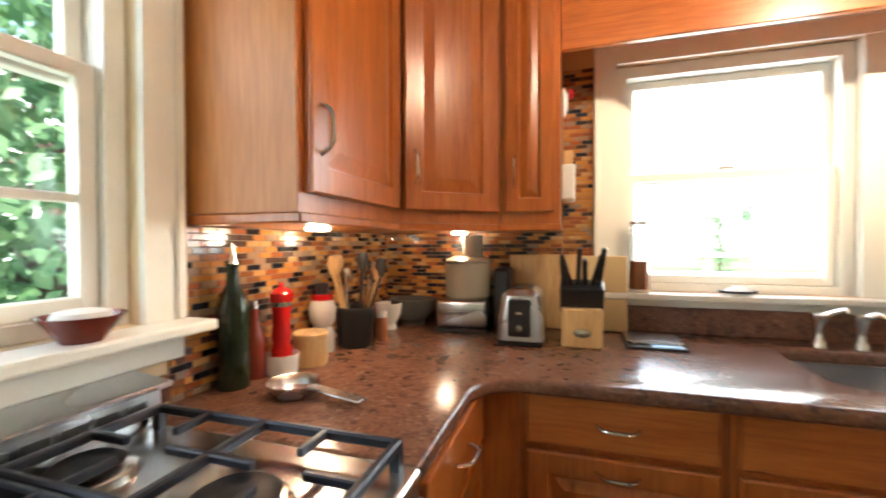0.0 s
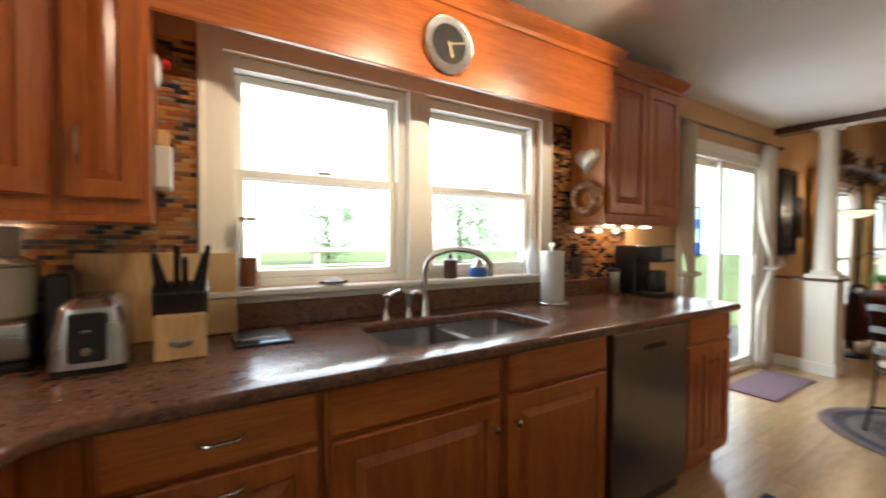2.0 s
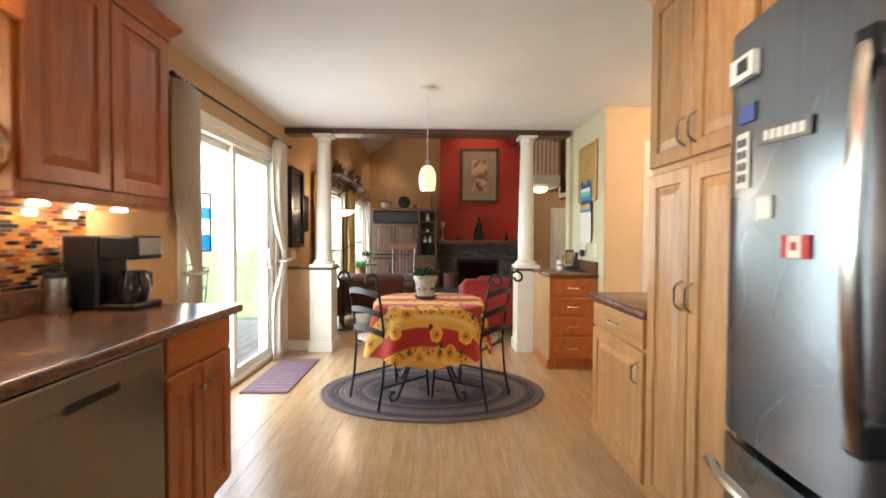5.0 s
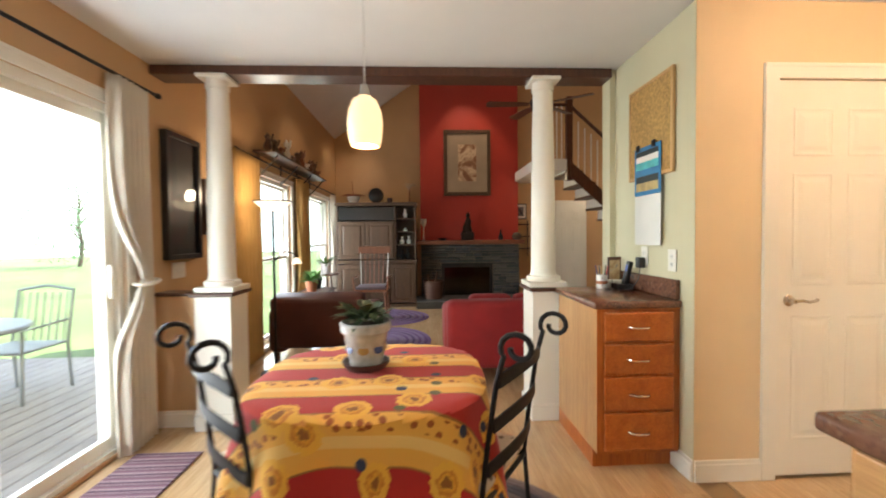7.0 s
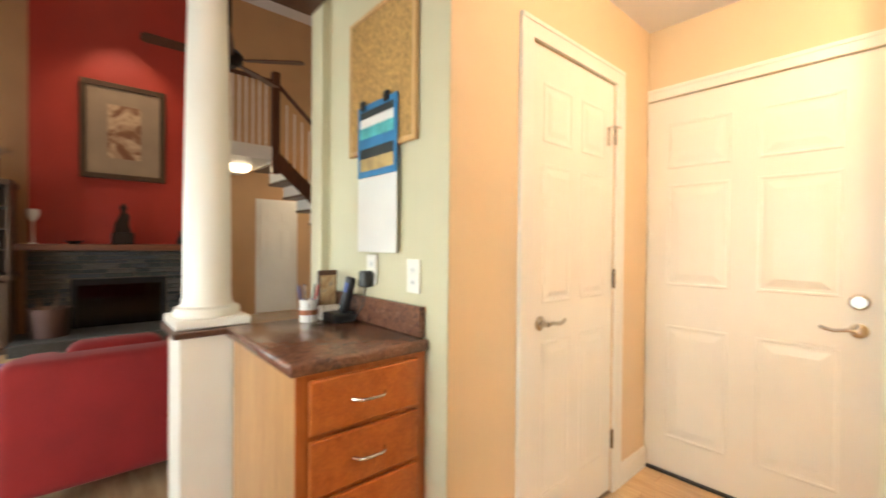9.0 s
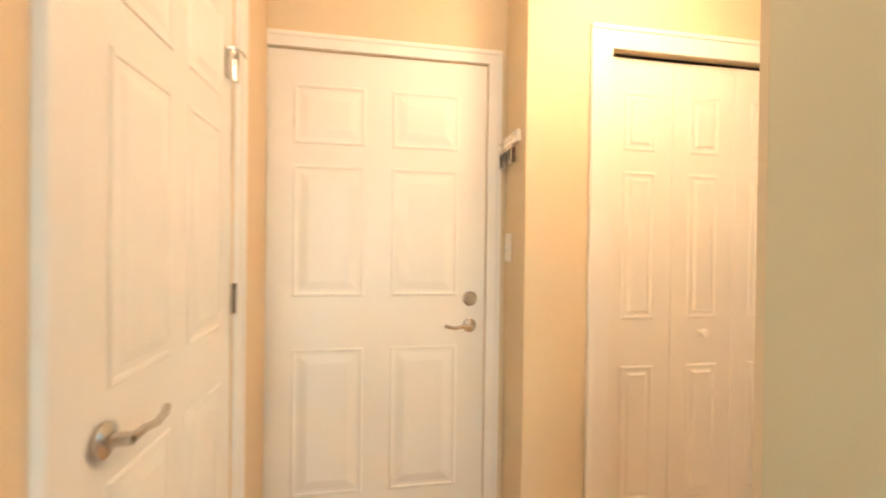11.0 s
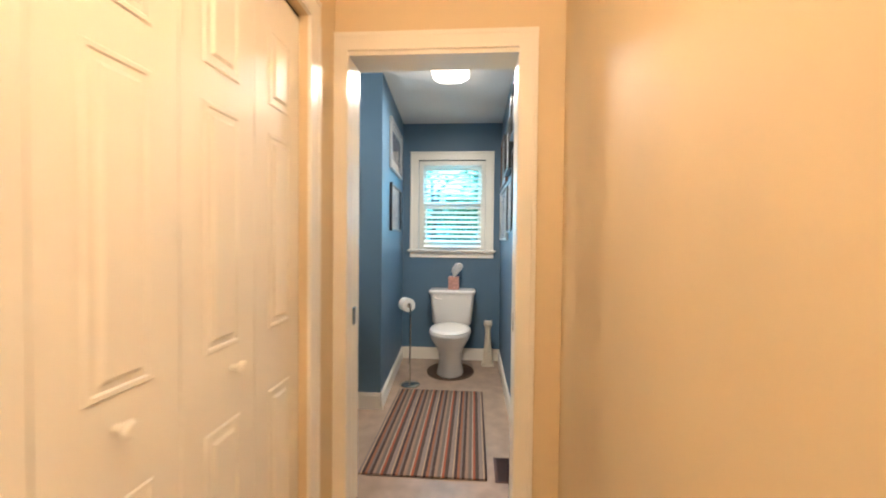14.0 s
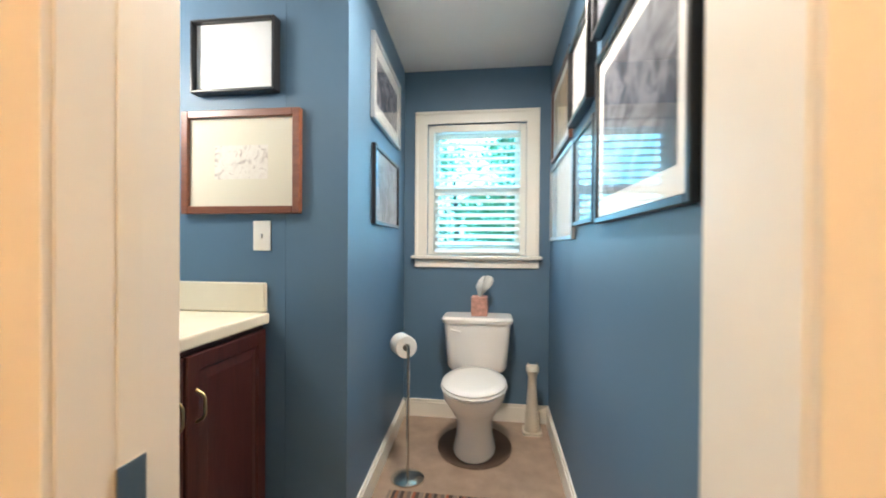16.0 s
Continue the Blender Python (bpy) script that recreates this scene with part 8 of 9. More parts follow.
# ---- worktop clutter ----
def turned(name, label, cat, x, y, z, profile, mat, seg=20, extra=()):
    r = thing(name, label, cat, (x, y, z))
    part("body", lathe(profile, (x, y, z + 0.0005), seg), mat, r, "", True)
    for nm, prof, mt in extra:
        part(nm, lathe(prof, (x, y, z + 0.0005), seg), mt, r, "", True)
    return r


CT = 0.914
GREENG = paint("dark_green_glass", (0.012, 0.02, 0.008), 0.08, vary=0.2, bump=0)
REDOIL = paint("red_glass", (0.16, 0.02, 0.01), 0.1, vary=0.2, bump=0)
REDP = paint("red_lacquer", (0.42, 0.01, 0.01), 0.15, vary=0.1, bump=0)
turned("oil_bottle", "dark green oil bottle with a metal pourer", "bottle", -0.012, 2.04, CT, [(0, 0), (0.036, 0), (0.038, 0.01), (0.038, 0.19), (0.03, 0.225), (0.015, 0.25), (0.013, 0.29), (0.015, 0.292), (0.015, 0.30), (0, 0.30)], GREENG, extra=(("pourer", [(0, 0.30), (0.012, 0.30), (0.006, 0.32), (0.004, 0.35), (0, 0.35)], CHROME),))
turned("vinegar_bottle", "small red vinegar bottle", "bottle", -0.015, 2.115, CT, [(0, 0), (0.027, 0), (0.028, 0.01), (0.028, 0.1), (0.012, 0.14), (0.01, 0.18), (0, 0.18)], REDOIL, extra=(("stopper", [(0, 0.18), (0.011, 0.18), (0.008, 0.2), (0, 0.2)], CHROME),))
turned("ramekin", "white ribbed ramekin on the worktop", "dish", 0.02, 2.176, CT, [(0, 0), (0.042, 0), (0.046, 0.05), (0.043, 0.05), (0.04, 0.008), (0, 0.008)], PORC)
turned("pepper_mill", "red lacquered pepper mill standing in a ramekin", "mill", 0.02, 2.176, CT + 0.009, [(0, 0), (0.028, 0), (0.029, 0.05), (0.022, 0.07), (0.026, 0.09), (0.022, 0.13), (0.026, 0.17), (0, 0.17)], REDP, extra=(("collar", [(0, 0.1705), (0.024, 0.1705), (0.024, 0.182), (0, 0.182)], CHROME), ("head", [(0, 0.183), (0.03, 0.183), (0.031, 0.205), (0.02, 0.218), (0.008, 0.222), (0.006, 0.235), (0, 0.236)], REDP)))
turned("salt_cellar", "round light wooden salt cellar with a lid", "box", 0.05, 2.262, CT, [(0, 0), (0.046, 0), (0.048, 0.01), (0.046, 0.075), (0, 0.075)], KNIFEWOOD, extra=(("lid", [(0, 0.0755), (0.05, 0.0755), (0.05, 0.09), (0.046, 0.094), (0, 0.095)], KNIFEWOOD),))
turned("spice_grinder", "clear glass jar with a red lid and dark grinder", "jar", 0.0, 2.40, CT, [(0, 0), (0.038, 0), (0.04, 0.06), (0.03, 0.08), (0.042, 0.1), (0.045, 0.14), (0.035, 0.165), (0, 0.165)], paint("salt_jar", (0.55, 0.5, 0.45), 0.1, vary=0.2), extra=(("lid", [(0, 0.1655), (0.034, 0.1655), (0.034, 0.185), (0, 0.186)], REDP), ("knob", [(0, 0.1865), (0.02, 0.1865), (0.022, 0.22), (0, 0.225)], BLACK)))
uc = turned("utensil_crock", "black crock full of kitchen utensils", "crock", 0.07, 2.49, CT, [(0, 0), (0.055, 0), (0.06, 0.02), (0.064, 0.13), (0.06, 0.135), (0.055, 0.13), (0.05, 0.02), (0, 0.02)], BLACK)
rng = random.Random(12)
for i in range(9):
    a, t = rng.uniform(0, 6.28), rng.uniform(0.02, 0.06)
    x0, y0 = 0.07 + 0.02 * math.cos(a), 2.49 + 0.02 * math.sin(a)
    h = rng.uniform(0.2, 0.27)
    x1, y1 = 0.07 + (0.03 + t) * math.cos(a), 2.49 + (0.03 + t) * math.sin(a)
    u = thing("utensil", ("wooden spoon standing in the crock", "steel utensil standing in the crock", "black spatula standing in the crock")[i % 3], "utensil", (x0, y0, CT + 0.03))
    mt = (KNIFEWOOD, CHROME, BLACK)[i % 3]
    part("handle", tube([(x0, y0, CT + 0.025), (x1, y1, CT + h)], 0.006, 6), mt, u)
    part("head", lathe([(0, -0.035), (0.012, -0.03), (0.024, 0), (0.018, 0.03), (0, 0.036)], (x1, y1, CT + h + 0.03), 12, sy=0.4), mt, u, "", True)
turned("spice_shaker", "small orange spice shaker", "jar", 0.115, 2.60, CT, [(0, 0), (0.022, 0), (0.022, 0.07), (0.018, 0.08), (0, 0.08)], TERRA, extra=(("cap", [(0, 0.0805), (0.02, 0.0805), (0.02, 0.1), (0, 0.1)], PORC),))
turned("white_mortar", "white porcelain mortar bowl", "bowl", 0.06, 2.78, CT, [(0, 0), (0.035, 0), (0.03, 0.02), (0.05, 0.06), (0.056, 0.105), (0.05, 0.105), (0.04, 0.05), (0, 0.035)], PORC)
turned("stone_mortar", "rough grey stone mortar on three feet", "mortar", 0.12, 2.90, CT, [(0, 0.03), (0.06, 0.025), (0.095, 0.06), (0.105, 0.11), (0.09, 0.112), (0.07, 0.07), (0, 0.055)], paint("basalt", (0.09, 0.085, 0.08), 0.95, vary=0.4, grain=60, bump=1.0), extra=(("feet", [(0, 0), (0.05, 0), (0.055, 0.03), (0, 0.032)], paint("basalt_foot", (0.08, 0.075, 0.07), 0.95)),))
fpz = thing("food_processor", "food processor with clear bowl and steel base", "food processor", (0.37, 2.85, CT))
part("base", box(0.27, 2.76, CT + 0.022, 0.47, 2.95, CT + 0.13, 0.015, seg=3), STEEL, fpz, "brushed steel base", True)
part("foot", box(0.265, 2.755, CT + 0.0005, 0.475, 2.955, CT + 0.0215, 0.006), BLACK, fpz)
part("motor_tower", box(0.49, 2.80, CT + 0.001, 0.55, 2.95, CT + 0.25, 0.01), BLACK, fpz)
FROST = paint("cloudy_plastic", (0.3, 0.26, 0.2), 0.2, vary=0.1)
part("bowl", lathe([(0.08, 0.131), (0.09, 0.14), (0.095, 0.27), (0.09, 0.27), (0.085, 0.145), (0.0, 0.14), (0.0, 0.135)], (0.38, 2.85, CT), 28), FROST, fpz, "clear bowl", True)
part("lid", lathe([(0, 0.285), (0.06, 0.285), (0.092, 0.275), (0.094, 0.282), (0.06, 0.30), (0, 0.30)], (0.38, 2.85, CT), 28), FROST, fpz, "", True)
part("chute", lathe([(0.04, 0.30), (0.042, 0.378), (0.045, 0.38), (0.038, 0.38), (0.035, 0.30)], (0.40, 2.84, CT), 20), FROST, fpz, "", True)
part("blade_hub", lathe([(0, 0.141), (0.022, 0.141), (0.018, 0.24), (0, 0.24)], (0.38, 2.85, CT), 14), PAPER, fpz)
part("badge", box(0.32, 2.757, CT + 0.075, 0.40, 2.7595, CT + 0.085), STEELD, fpz)
ts = thing("toaster", "chrome toaster with a black front panel", "toaster", (0.61, 2.75, CT))
part("shell", loft([(CT + 0.02, rounded(0.53, 2.62, 0.69, 2.90, 0.03)), (CT + 0.1, rounded(0.535, 2.625, 0.685, 2.895, 0.03)), (CT + 0.17, rounded(0.545, 2.63, 0.675, 2.89, 0.035)), (CT + 0.19, rounded(0.565, 2.65, 0.655, 2.87, 0.03))]), STEEL, ts, "", True)
part("foot", box(0.535, 2.63, CT + 0.0005, 0.685, 2.89, CT + 0.02, 0.004), BLACK, ts)
part("front_panel", box(0.572, 2.612, CT + 0.035, 0.648, 2.63, CT + 0.16, 0.006), BLACK, ts, "black control panel")
part("lever", box(0.598, 2.60, CT + 0.11, 0.622, 2.613, CT + 0.12, 0.003), CHROME, ts)
part("dial", lathe([(0, 0), (0.012, 0), (0.011, -0.008), (0, -0.009)], (0.61, 2.612, CT + 0.065), 14, axis='Y'), CHROME, ts, "", True)
for x in (0.585, 0.625):
    part("slot", box(x, 2.69, CT + 0.189, x + 0.02, 2.83, CT + 0.1915), BLACK, ts)
cb = thing("cutting_board", "pale wooden cutting board leaning on the wall", "cutting board", (0.70, 2.96, CT))
part("board", moved(box(-0.14, -0.009, 0, 0.14, 0.009, 0.30, 0.006, seg=2), pose(0.67, 2.955, CT + 0.003, -5, 0, 0)), KNIFEWOOD, cb)
cb2 = thing("cutting_board", "second pale wooden board leaning behind the knife block", "cutting board", (0.88, 2.96, CT))
part("board", moved(box(-0.09, -0.009, 0, 0.09, 0.009, 0.295, 0.006, seg=2), pose(0.895, 2.955, CT + 0.003, -5, 0, 0)), paint("bamboo", (0.6, 0.42, 0.2), 0.5, vary=0.15), cb2)
kb_ = thing("knife_block", "blond wooden knife block with black handled knives", "knife block", (0.81, 2.74, CT))
part("block", moved(box(-0.065, -0.10, 0, 0.065, 0.06, 0.13, 0.005), pose(0.81, 2.76, CT + 0.0005)), KNIFEWOOD, kb_)
part("slot_face", moved(box(-0.07, -0.04, 0, 0.07, 0.04, 0.09, 0.004), pose(0.81, 2.74, CT + 0.125, 22, 0, 0)), BLACK, kb_, "dark slotted top")
part("badge", lathe([(0, 0), (0.03, 0), (0.028, -0.002), (0, -0.003)], (0.81, 2.659, CT + 0.05), 18, axis='Y', sy=0.5), CHROME, kb_)
for i in range(6):
    x = 0.755 + i * 0.022
    k = thing("knife", "black handled kitchen knife in the block", "knife", (x, 2.72, CT + 0.2), "knives in the block")
    lean = (i - 2.5) * 5 + (7, -9, 4, -3, 8, -6)[i]
    part("handle", moved(box(-0.008, -0.012, 0, 0.008, 0.012, 0.10 + 0.02 * (i % 3), 0.004), pose(x, 2.715, CT + 0.20, 18, lean, 0)), BLACK, k)
    part("rivet", moved(box(-0.0085, -0.004, 0.03, 0.0085, 0.004, 0.036), pose(x, 2.715, CT + 0.20, 18, lean, 0)), CHROME, k)
ks = thing("kitchen_scale", "flat steel and black kitchen scale", "scale", (1.04, 2.80, CT))
part("plate", box(0.96, 2.74, CT + 0.008, 1.13, 2.90, CT + 0.02, 0.004), STEEL, ks)
part("body", box(0.955, 2.70, CT + 0.0005, 1.135, 2.905, CT + 0.0079, 0.002), BLACK, ks)
part("display", box(1.03, 2.705, CT + 0.008, 1.12, 2.735, CT + 0.011), glow("lcd", (0.4, 0.6, 0.8), 0.3), ks)
sr = thing("spoon_rest", "polished steel spoon rest on the worktop", "spoon rest", (0.23, 2.05, CT))
bm = lathe([(0, 0.004), (0.045, 0.008), (0.06, 0.03), (0.063, 0.031), (0.058, 0.012), (0.045, 0.0005), (0, 0.0005)], (0.16, 2.045, CT), 24)
part("bowl", bm, STEEL, sr, "", True)
part("handle", moved(box(0.0, -0.016, 0, 0.15, 0.016, 0.006, 0.003), pose(0.205, 2.035, CT + 0.024, 0, 4, -9)), STEEL, sr, "", True)

SZ = 1.0695
jr = turned("pasta_jar", "tall clear glass jar with orange lentils", "jar", 1.03, 2.995, SZ, [(0.036, 0), (0.038, 0.01), (0.038, 0.22), (0.03, 0.24), (0.034, 0.26), (0.03, 0.26), (0.034, 0.21), (0.034, 0.012), (0, 0.01)], glass("jar_glass", (0.95, 0.97, 0.96), 0.02, 1.15), extra=(("lentils", [(0, 0.013), (0.033, 0.013), (0.033, 0.12), (0, 0.125)], TERRA), ("lid", [(0, 0.2605), (0.036, 0.2605), (0.036, 0.275), (0, 0.278)], CHROME)))
wk = thing("wire_sponge_tray", "small wire tray with a cloth on the sill", "tray", (1.36, 2.99, SZ))
part("tray", tube([(1.36 + 0.06 * math.cos(a), 2.99 + 0.03 * math.sin(a), SZ + 0.012) for a in [2 * math.pi * i / 20 for i in range(20)]], 0.004, 5, closed=True), IRON, wk)
part("cloth", lathe([(0, 0), (0.045, 0.003), (0.05, 0.012), (0.02, 0.03), (0, 0.034)], (1.36, 2.99, SZ + 0.0005), 14, sy=0.5), PAPER, wk, "", True)
turned("soap_dispenser", "dark soap dispenser on the sill", "bottle", 1.96, 2.995, SZ, [(0, 0), (0.036, 0), (0.036, 0.09), (0.02, 0.1), (0, 0.1)], DARKWOOD, extra=(("pump", [(0, 0.1), (0.01, 0.1), (0.008, 0.125), (0, 0.127)], BLACK),))
turned("scrubber_holder", "blue sponge holder on the sill", "holder", 2.14, 2.995, SZ, [(0, 0), (0.045, 0), (0.046, 0.03), (0.04, 0.05), (0, 0.05)], paint("blue_plastic", (0.02, 0.12, 0.42), 0.3), extra=(("dome", [(0, 0.05), (0.035, 0.05), (0.02, 0.085), (0.006, 0.095), (0, 0.1)], CHROME),))
turned("sill_glass", "clear drinking glass on the sill", "glass", 2.42, 2.995, SZ, [(0.022, 0), (0.03, 0.1), (0.0285, 0.1), (0.021, 0.004), (0, 0.003)], glass("tumbler_glass", (1, 1, 1), 0.0, 1.2))
turned("dish_soap", "white dish soap bottle on the sill", "bottle", 2.53, 2.995, SZ, [(0, 0), (0.036, 0), (0.038, 0.1), (0.03, 0.14), (0.012, 0.165), (0.012, 0.195), (0, 0.2)], PAPER)
pt = turned("paper_towel", "white paper towel roll on a steel holder", "paper towel", 2.53, 2.84, CT, [(0, 0), (0.082, 0), (0.085, 0.008), (0.08, 0.014), (0, 0.015)], STEEL, 28, (("roll", [(0.018, 0.016), (0.06, 0.016), (0.062, 0.02), (0.062, 0.285), (0.06, 0.29), (0.018, 0.29)], PAPER), ("finial", [(0, 0.285), (0.008, 0.285), (0.008, 0.315), (0.018, 0.32), (0.016, 0.335), (0, 0.34)], CHROME)))
turned("canister", "steel canister with a black pump lid", "canister", 3.19, 2.92, CT, [(0, 0), (0.044, 0), (0.046, 0.004), (0.046, 0.145), (0, 0.147)], STEEL, 24, (("lid", [(0, 0.1475), (0.04, 0.1475), (0.038, 0.165), (0.012, 0.17), (0.012, 0.185), (0.02, 0.19), (0.02, 0.2), (0, 0.2)], BLACK),))
cm = thing("coffee_maker", "black drip coffee maker with a glass carafe", "coffee maker", (3.36, 2.85, CT))
part("tower", box(3.27, 2.82, CT + 0.0005, 3.45, 2.97, CT + 0.32, 0.012, seg=2), BLACK, cm)
part("brew_head", box(3.27, 2.66, CT + 0.215, 3.45, 2.819, CT + 0.32, 0.012, seg=2), BLACK, cm)
part("warming_plate", box(3.27, 2.66, CT + 0.0005, 3.45, 2.819, CT + 0.025, 0.008), BLACK, cm)
part("steel_panel", box(3.29, 2.655, CT + 0.235, 3.43, 2.6595, CT + 0.31), STEEL, cm, "steel control panel")
part("carafe", lathe([(0, 0.027), (0.058, 0.027), (0.066, 0.07), (0.06, 0.12), (0.045, 0.15), (0.048, 0.165), (0, 0.165)], (3.36, 2.735, CT), 24), paint("carafe_dark", (0.02, 0.014, 0.012), 0.06, bump=0), cm, "dark glass carafe", True)
part("carafe_handle", tube([(3.42, 2.735, CT + 0.15), (3.47, 2.735, CT + 0.145), (3.475, 2.735, CT + 0.09), (3.44, 2.735, CT + 0.06)], 0.009, 8), BLACK, cm, "", True)
ol = thing("wall_outlet", "dark double outlet plate in the mosaic", "outlet", (2.93, 3.01, 1.1))
part("plate", box(2.87, 3.005, 1.05, 2.99, 3.0145, 1.15, 0.003), BLACK, ol)
for x in (2.9, 2.96):
    part("socket", box(x - 0.015, 3.002, 1.065, x + 0.015, 3.0049, 1.135, 0.002), DARKWOOD, ol)

# moulds on the cabinet side, clock, hung items
COPPER = paint("pale_copper", (0.62, 0.4, 0.24), 0.22, 0.8, vary=0.15, grain=60, bump=0.3)
TIN = paint("tin_white", (0.66, 0.62, 0.5), 0.3, 0.3, vary=0.1, grain=120, bump=0.5)
hm = thing("heart_mould", "fluted heart-shaped metal cake mould on the cabinet side", "mould", (2.87, 2.885, 1.7))
heart = []
for i in range(40):
    t = 2 * math.pi * i / 40
    heart.append((0.0052 * 16 * math.sin(t) ** 3, 0.0052 * (13 * math.cos(t) - 5 * math.cos(2 * t) - 2 * math.cos(3 * t) - math.cos(4 * t))))
bm = bmesh.new()
rings = [[bm.verts.new((2.878 - d, 2.885 - u * k, 1.745 + v * k)) for u, v in heart] for d, k in ((0, 1.0), (0.012, 1.0), (0.035, 0.86), (0.045, 0.6), (0.047, 0.2))]
for a, b in zip(rings, rings[1:]):
    for i in range(40):
        bm.faces.new((a[i], a[(i + 1) % 40], b[(i + 1) % 40], b[i]))
bm.faces.new(rings[-1]), bm.faces.new(rings[0][::-1])
part("shell", bm, TIN, hm, "", True)
rm = thing("ring_mould", "fluted copper ring mould on the cabinet side", "mould", (2.87, 2.885, 1.5))
bm = bmesh.new()
N = 48
rings = []
for d, r in ((0.0, 0.112), (0.02, 0.112), (0.05, 0.1), (0.062, 0.08), (0.05, 0.058), (0.02, 0.045), (0.0, 0.042)):
    rings.append([bm.verts.new((2.878 - d, 2.885 + (r + (0.004 * math.cos(12 * 2 * math.pi * i / N) if d > 0.01 else 0)) * math.cos(2 * math.pi * i / N), 1.515 + (r + (0.004 * math.cos(12 * 2 * math.pi * i / N) if d > 0.01 else 0)) * math.sin(2 * math.pi * i / N))) for i in range(N)])
for a, b in zip(rings, rings[1:]):
    for i in range(N):
        bm.faces.new((a[i], a[(i + 1) % N], b[(i + 1) % N], b[i]))
part("shell", bm, COPPER, rm, "", True)
ck_ = thing("wall_clock", "round steel wall clock on the valance", "clock", (1.75, 2.70, 2.07))
part("case", lathe([(0, 0), (0.115, 0), (0.12, -0.012), (0.115, -0.024), (0.105, -0.02), (0, -0.016)], (1.75, 2.714, 2.07), 36, axis='Y'), STEEL, ck_, "", True)
part("dial", lathe([(0, 0), (0.1, 0), (0.1, -0.002), (0, -0.0025)], (1.75, 2.697, 2.07), 36, axis='Y'), paint("clock_dial", (0.12, 0.12, 0.12), 0.15, 0.7, bump=0), ck_)
BRASS = paint("clock_brass", (0.65, 0.55, 0.3), 0.3, 0.7)
for ang, L, w in ((75, 0.075, 0.006), (165, 0.055, 0.012)):
    part("clock_hand", moved(box(-w / 2, -0.001, -0.01, w / 2, 0.001, L), Matrix.Translation((1.75, 2.692, 2.07)) @ Matrix.Rotation(radians(ang), 4, 'Y')), BRASS, ck_)
hp = thing("hanging_ornament", "small white and red ornament hung on the cabinet side", "ornament", (0.76, 2.87, 1.72))
part("body", lathe([(0, 0), (0.05, 0.002), (0.055, 0.01), (0.03, 0.02), (0, 0.022)], (0.742, 2.86, 1.79), 18, axis='X'), PORC, hp, "", True)
part("bow", lathe([(0, 0), (0.02, 0.004), (0.015, 0.02), (0, 0.024)], (0.764, 2.86, 1.82), 12, axis='X'), REDP, hp, "", True)
nb = thing("note_box", "white card holder on the cabinet side", "holder", (0.76, 2.87, 1.4))
part("box", box(0.742, 2.80, 1.42, 0.79, 2.93, 1.55, 0.005), PAPER, nb)
part("card_stack", box(0.75, 2.81, 1.5505, 0.782, 2.92, 1.60), KNIFEWOOD, nb)
sb = turned("sill_bowl", "red bowl with white contents on the window sill", "bowl", -0.015, 1.72, SZ + 0.03, [(0, 0), (0.03, 0), (0.035, 0.008), (0.06, 0.042), (0.062, 0.045), (0.058, 0.042), (0.034, 0.014), (0, 0.012)], REDOIL, 24, (("sachet", [(0, 0.02), (0.045, 0.036), (0.038, 0.05), (0.02, 0.054), (0, 0.055)], PAPER),))

# desk clutter
dp = thing("desk_phone", "black cordless phone in its cradle", "phone", (5.72, -0.03, CT))
part("cradle", box(5.67, -0.09, CT + 0.0005, 5.77, 0.01, CT + 0.04, 0.01, seg=2), BLACK, dp)
part("handset", moved(box(-0.024, -0.014, 0, 0.024, 0.014, 0.15, 0.008, seg=2), pose(5.71, -0.05, CT + 0.035, 10, -6, 0)), BLACK, dp)
part("screen", moved(box(-0.015, 0.0141, 0.085, 0.015, 0.0148, 0.125), pose(5.71, -0.05, CT + 0.035, 10, -6, 0)), MAGB, dp)
turned("pencil_cup", "white cup with coloured bands holding pens", "cup", 5.80, 0.06, CT, [(0, 0), (0.035, 0), (0.036, 0.09), (0.033, 0.09), (0.032, 0.01), (0, 0.008)], PORC, 20, (("band", [(0.0365, 0.03), (0.0372, 0.03), (0.0372, 0.05), (0.0365, 0.05), (0.0365, 0.03)], TERRA),))
for i in range(5):
    p = thing("pen", "pen standing in the cup", "pen", (5.80, 0.06, CT + 0.02), "pens in the cup")
    a = i * 1.3
    part("barrel", tube([(5.80 + 0.015 * math.cos(a), 0.06 + 0.015 * math.sin(a), CT + 0.012), (5.80 + 0.04 * math.cos(a), 0.06 + 0.04 * math.sin(a), CT + 0.15)], 0.004, 6), (BLACK, MAGB, KNIFEWOOD, MAGR, BLACK)[i], p)
turned("small_glass", "clear glass tumbler on the desk", "glass", 5.72, 0.06, CT, [(0.028, 0), (0.032, 0.08), (0.03, 0.08), (0.026, 0.006), (0, 0.005)], glass("desk_glass", (1, 1, 1), 0, 1.2))
pb = thing("paper_tray", "white notepads in a low tray on the desk", "tray", (5.80, -0.03, CT))
part("tray", box(5.78, -0.1, CT + 0.0005, 5.87, 0.01, CT + 0.05, 0.004), PAPER, pb)
pf = thing("photo_frame", "small dark framed photo standing on the desk", "picture", (5.88, 0.02, CT))
part("frame", moved(box(-0.008, -0.045, 0, 0.008, 0.045, 0.2, 0.003), pose(5.88, -0.06, CT + 0.001)), DARKWOOD, pf)
part("photo", box(5.8705, -0.095, CT + 0.03, 5.8718, -0.025, CT + 0.18), WARMP, pf)

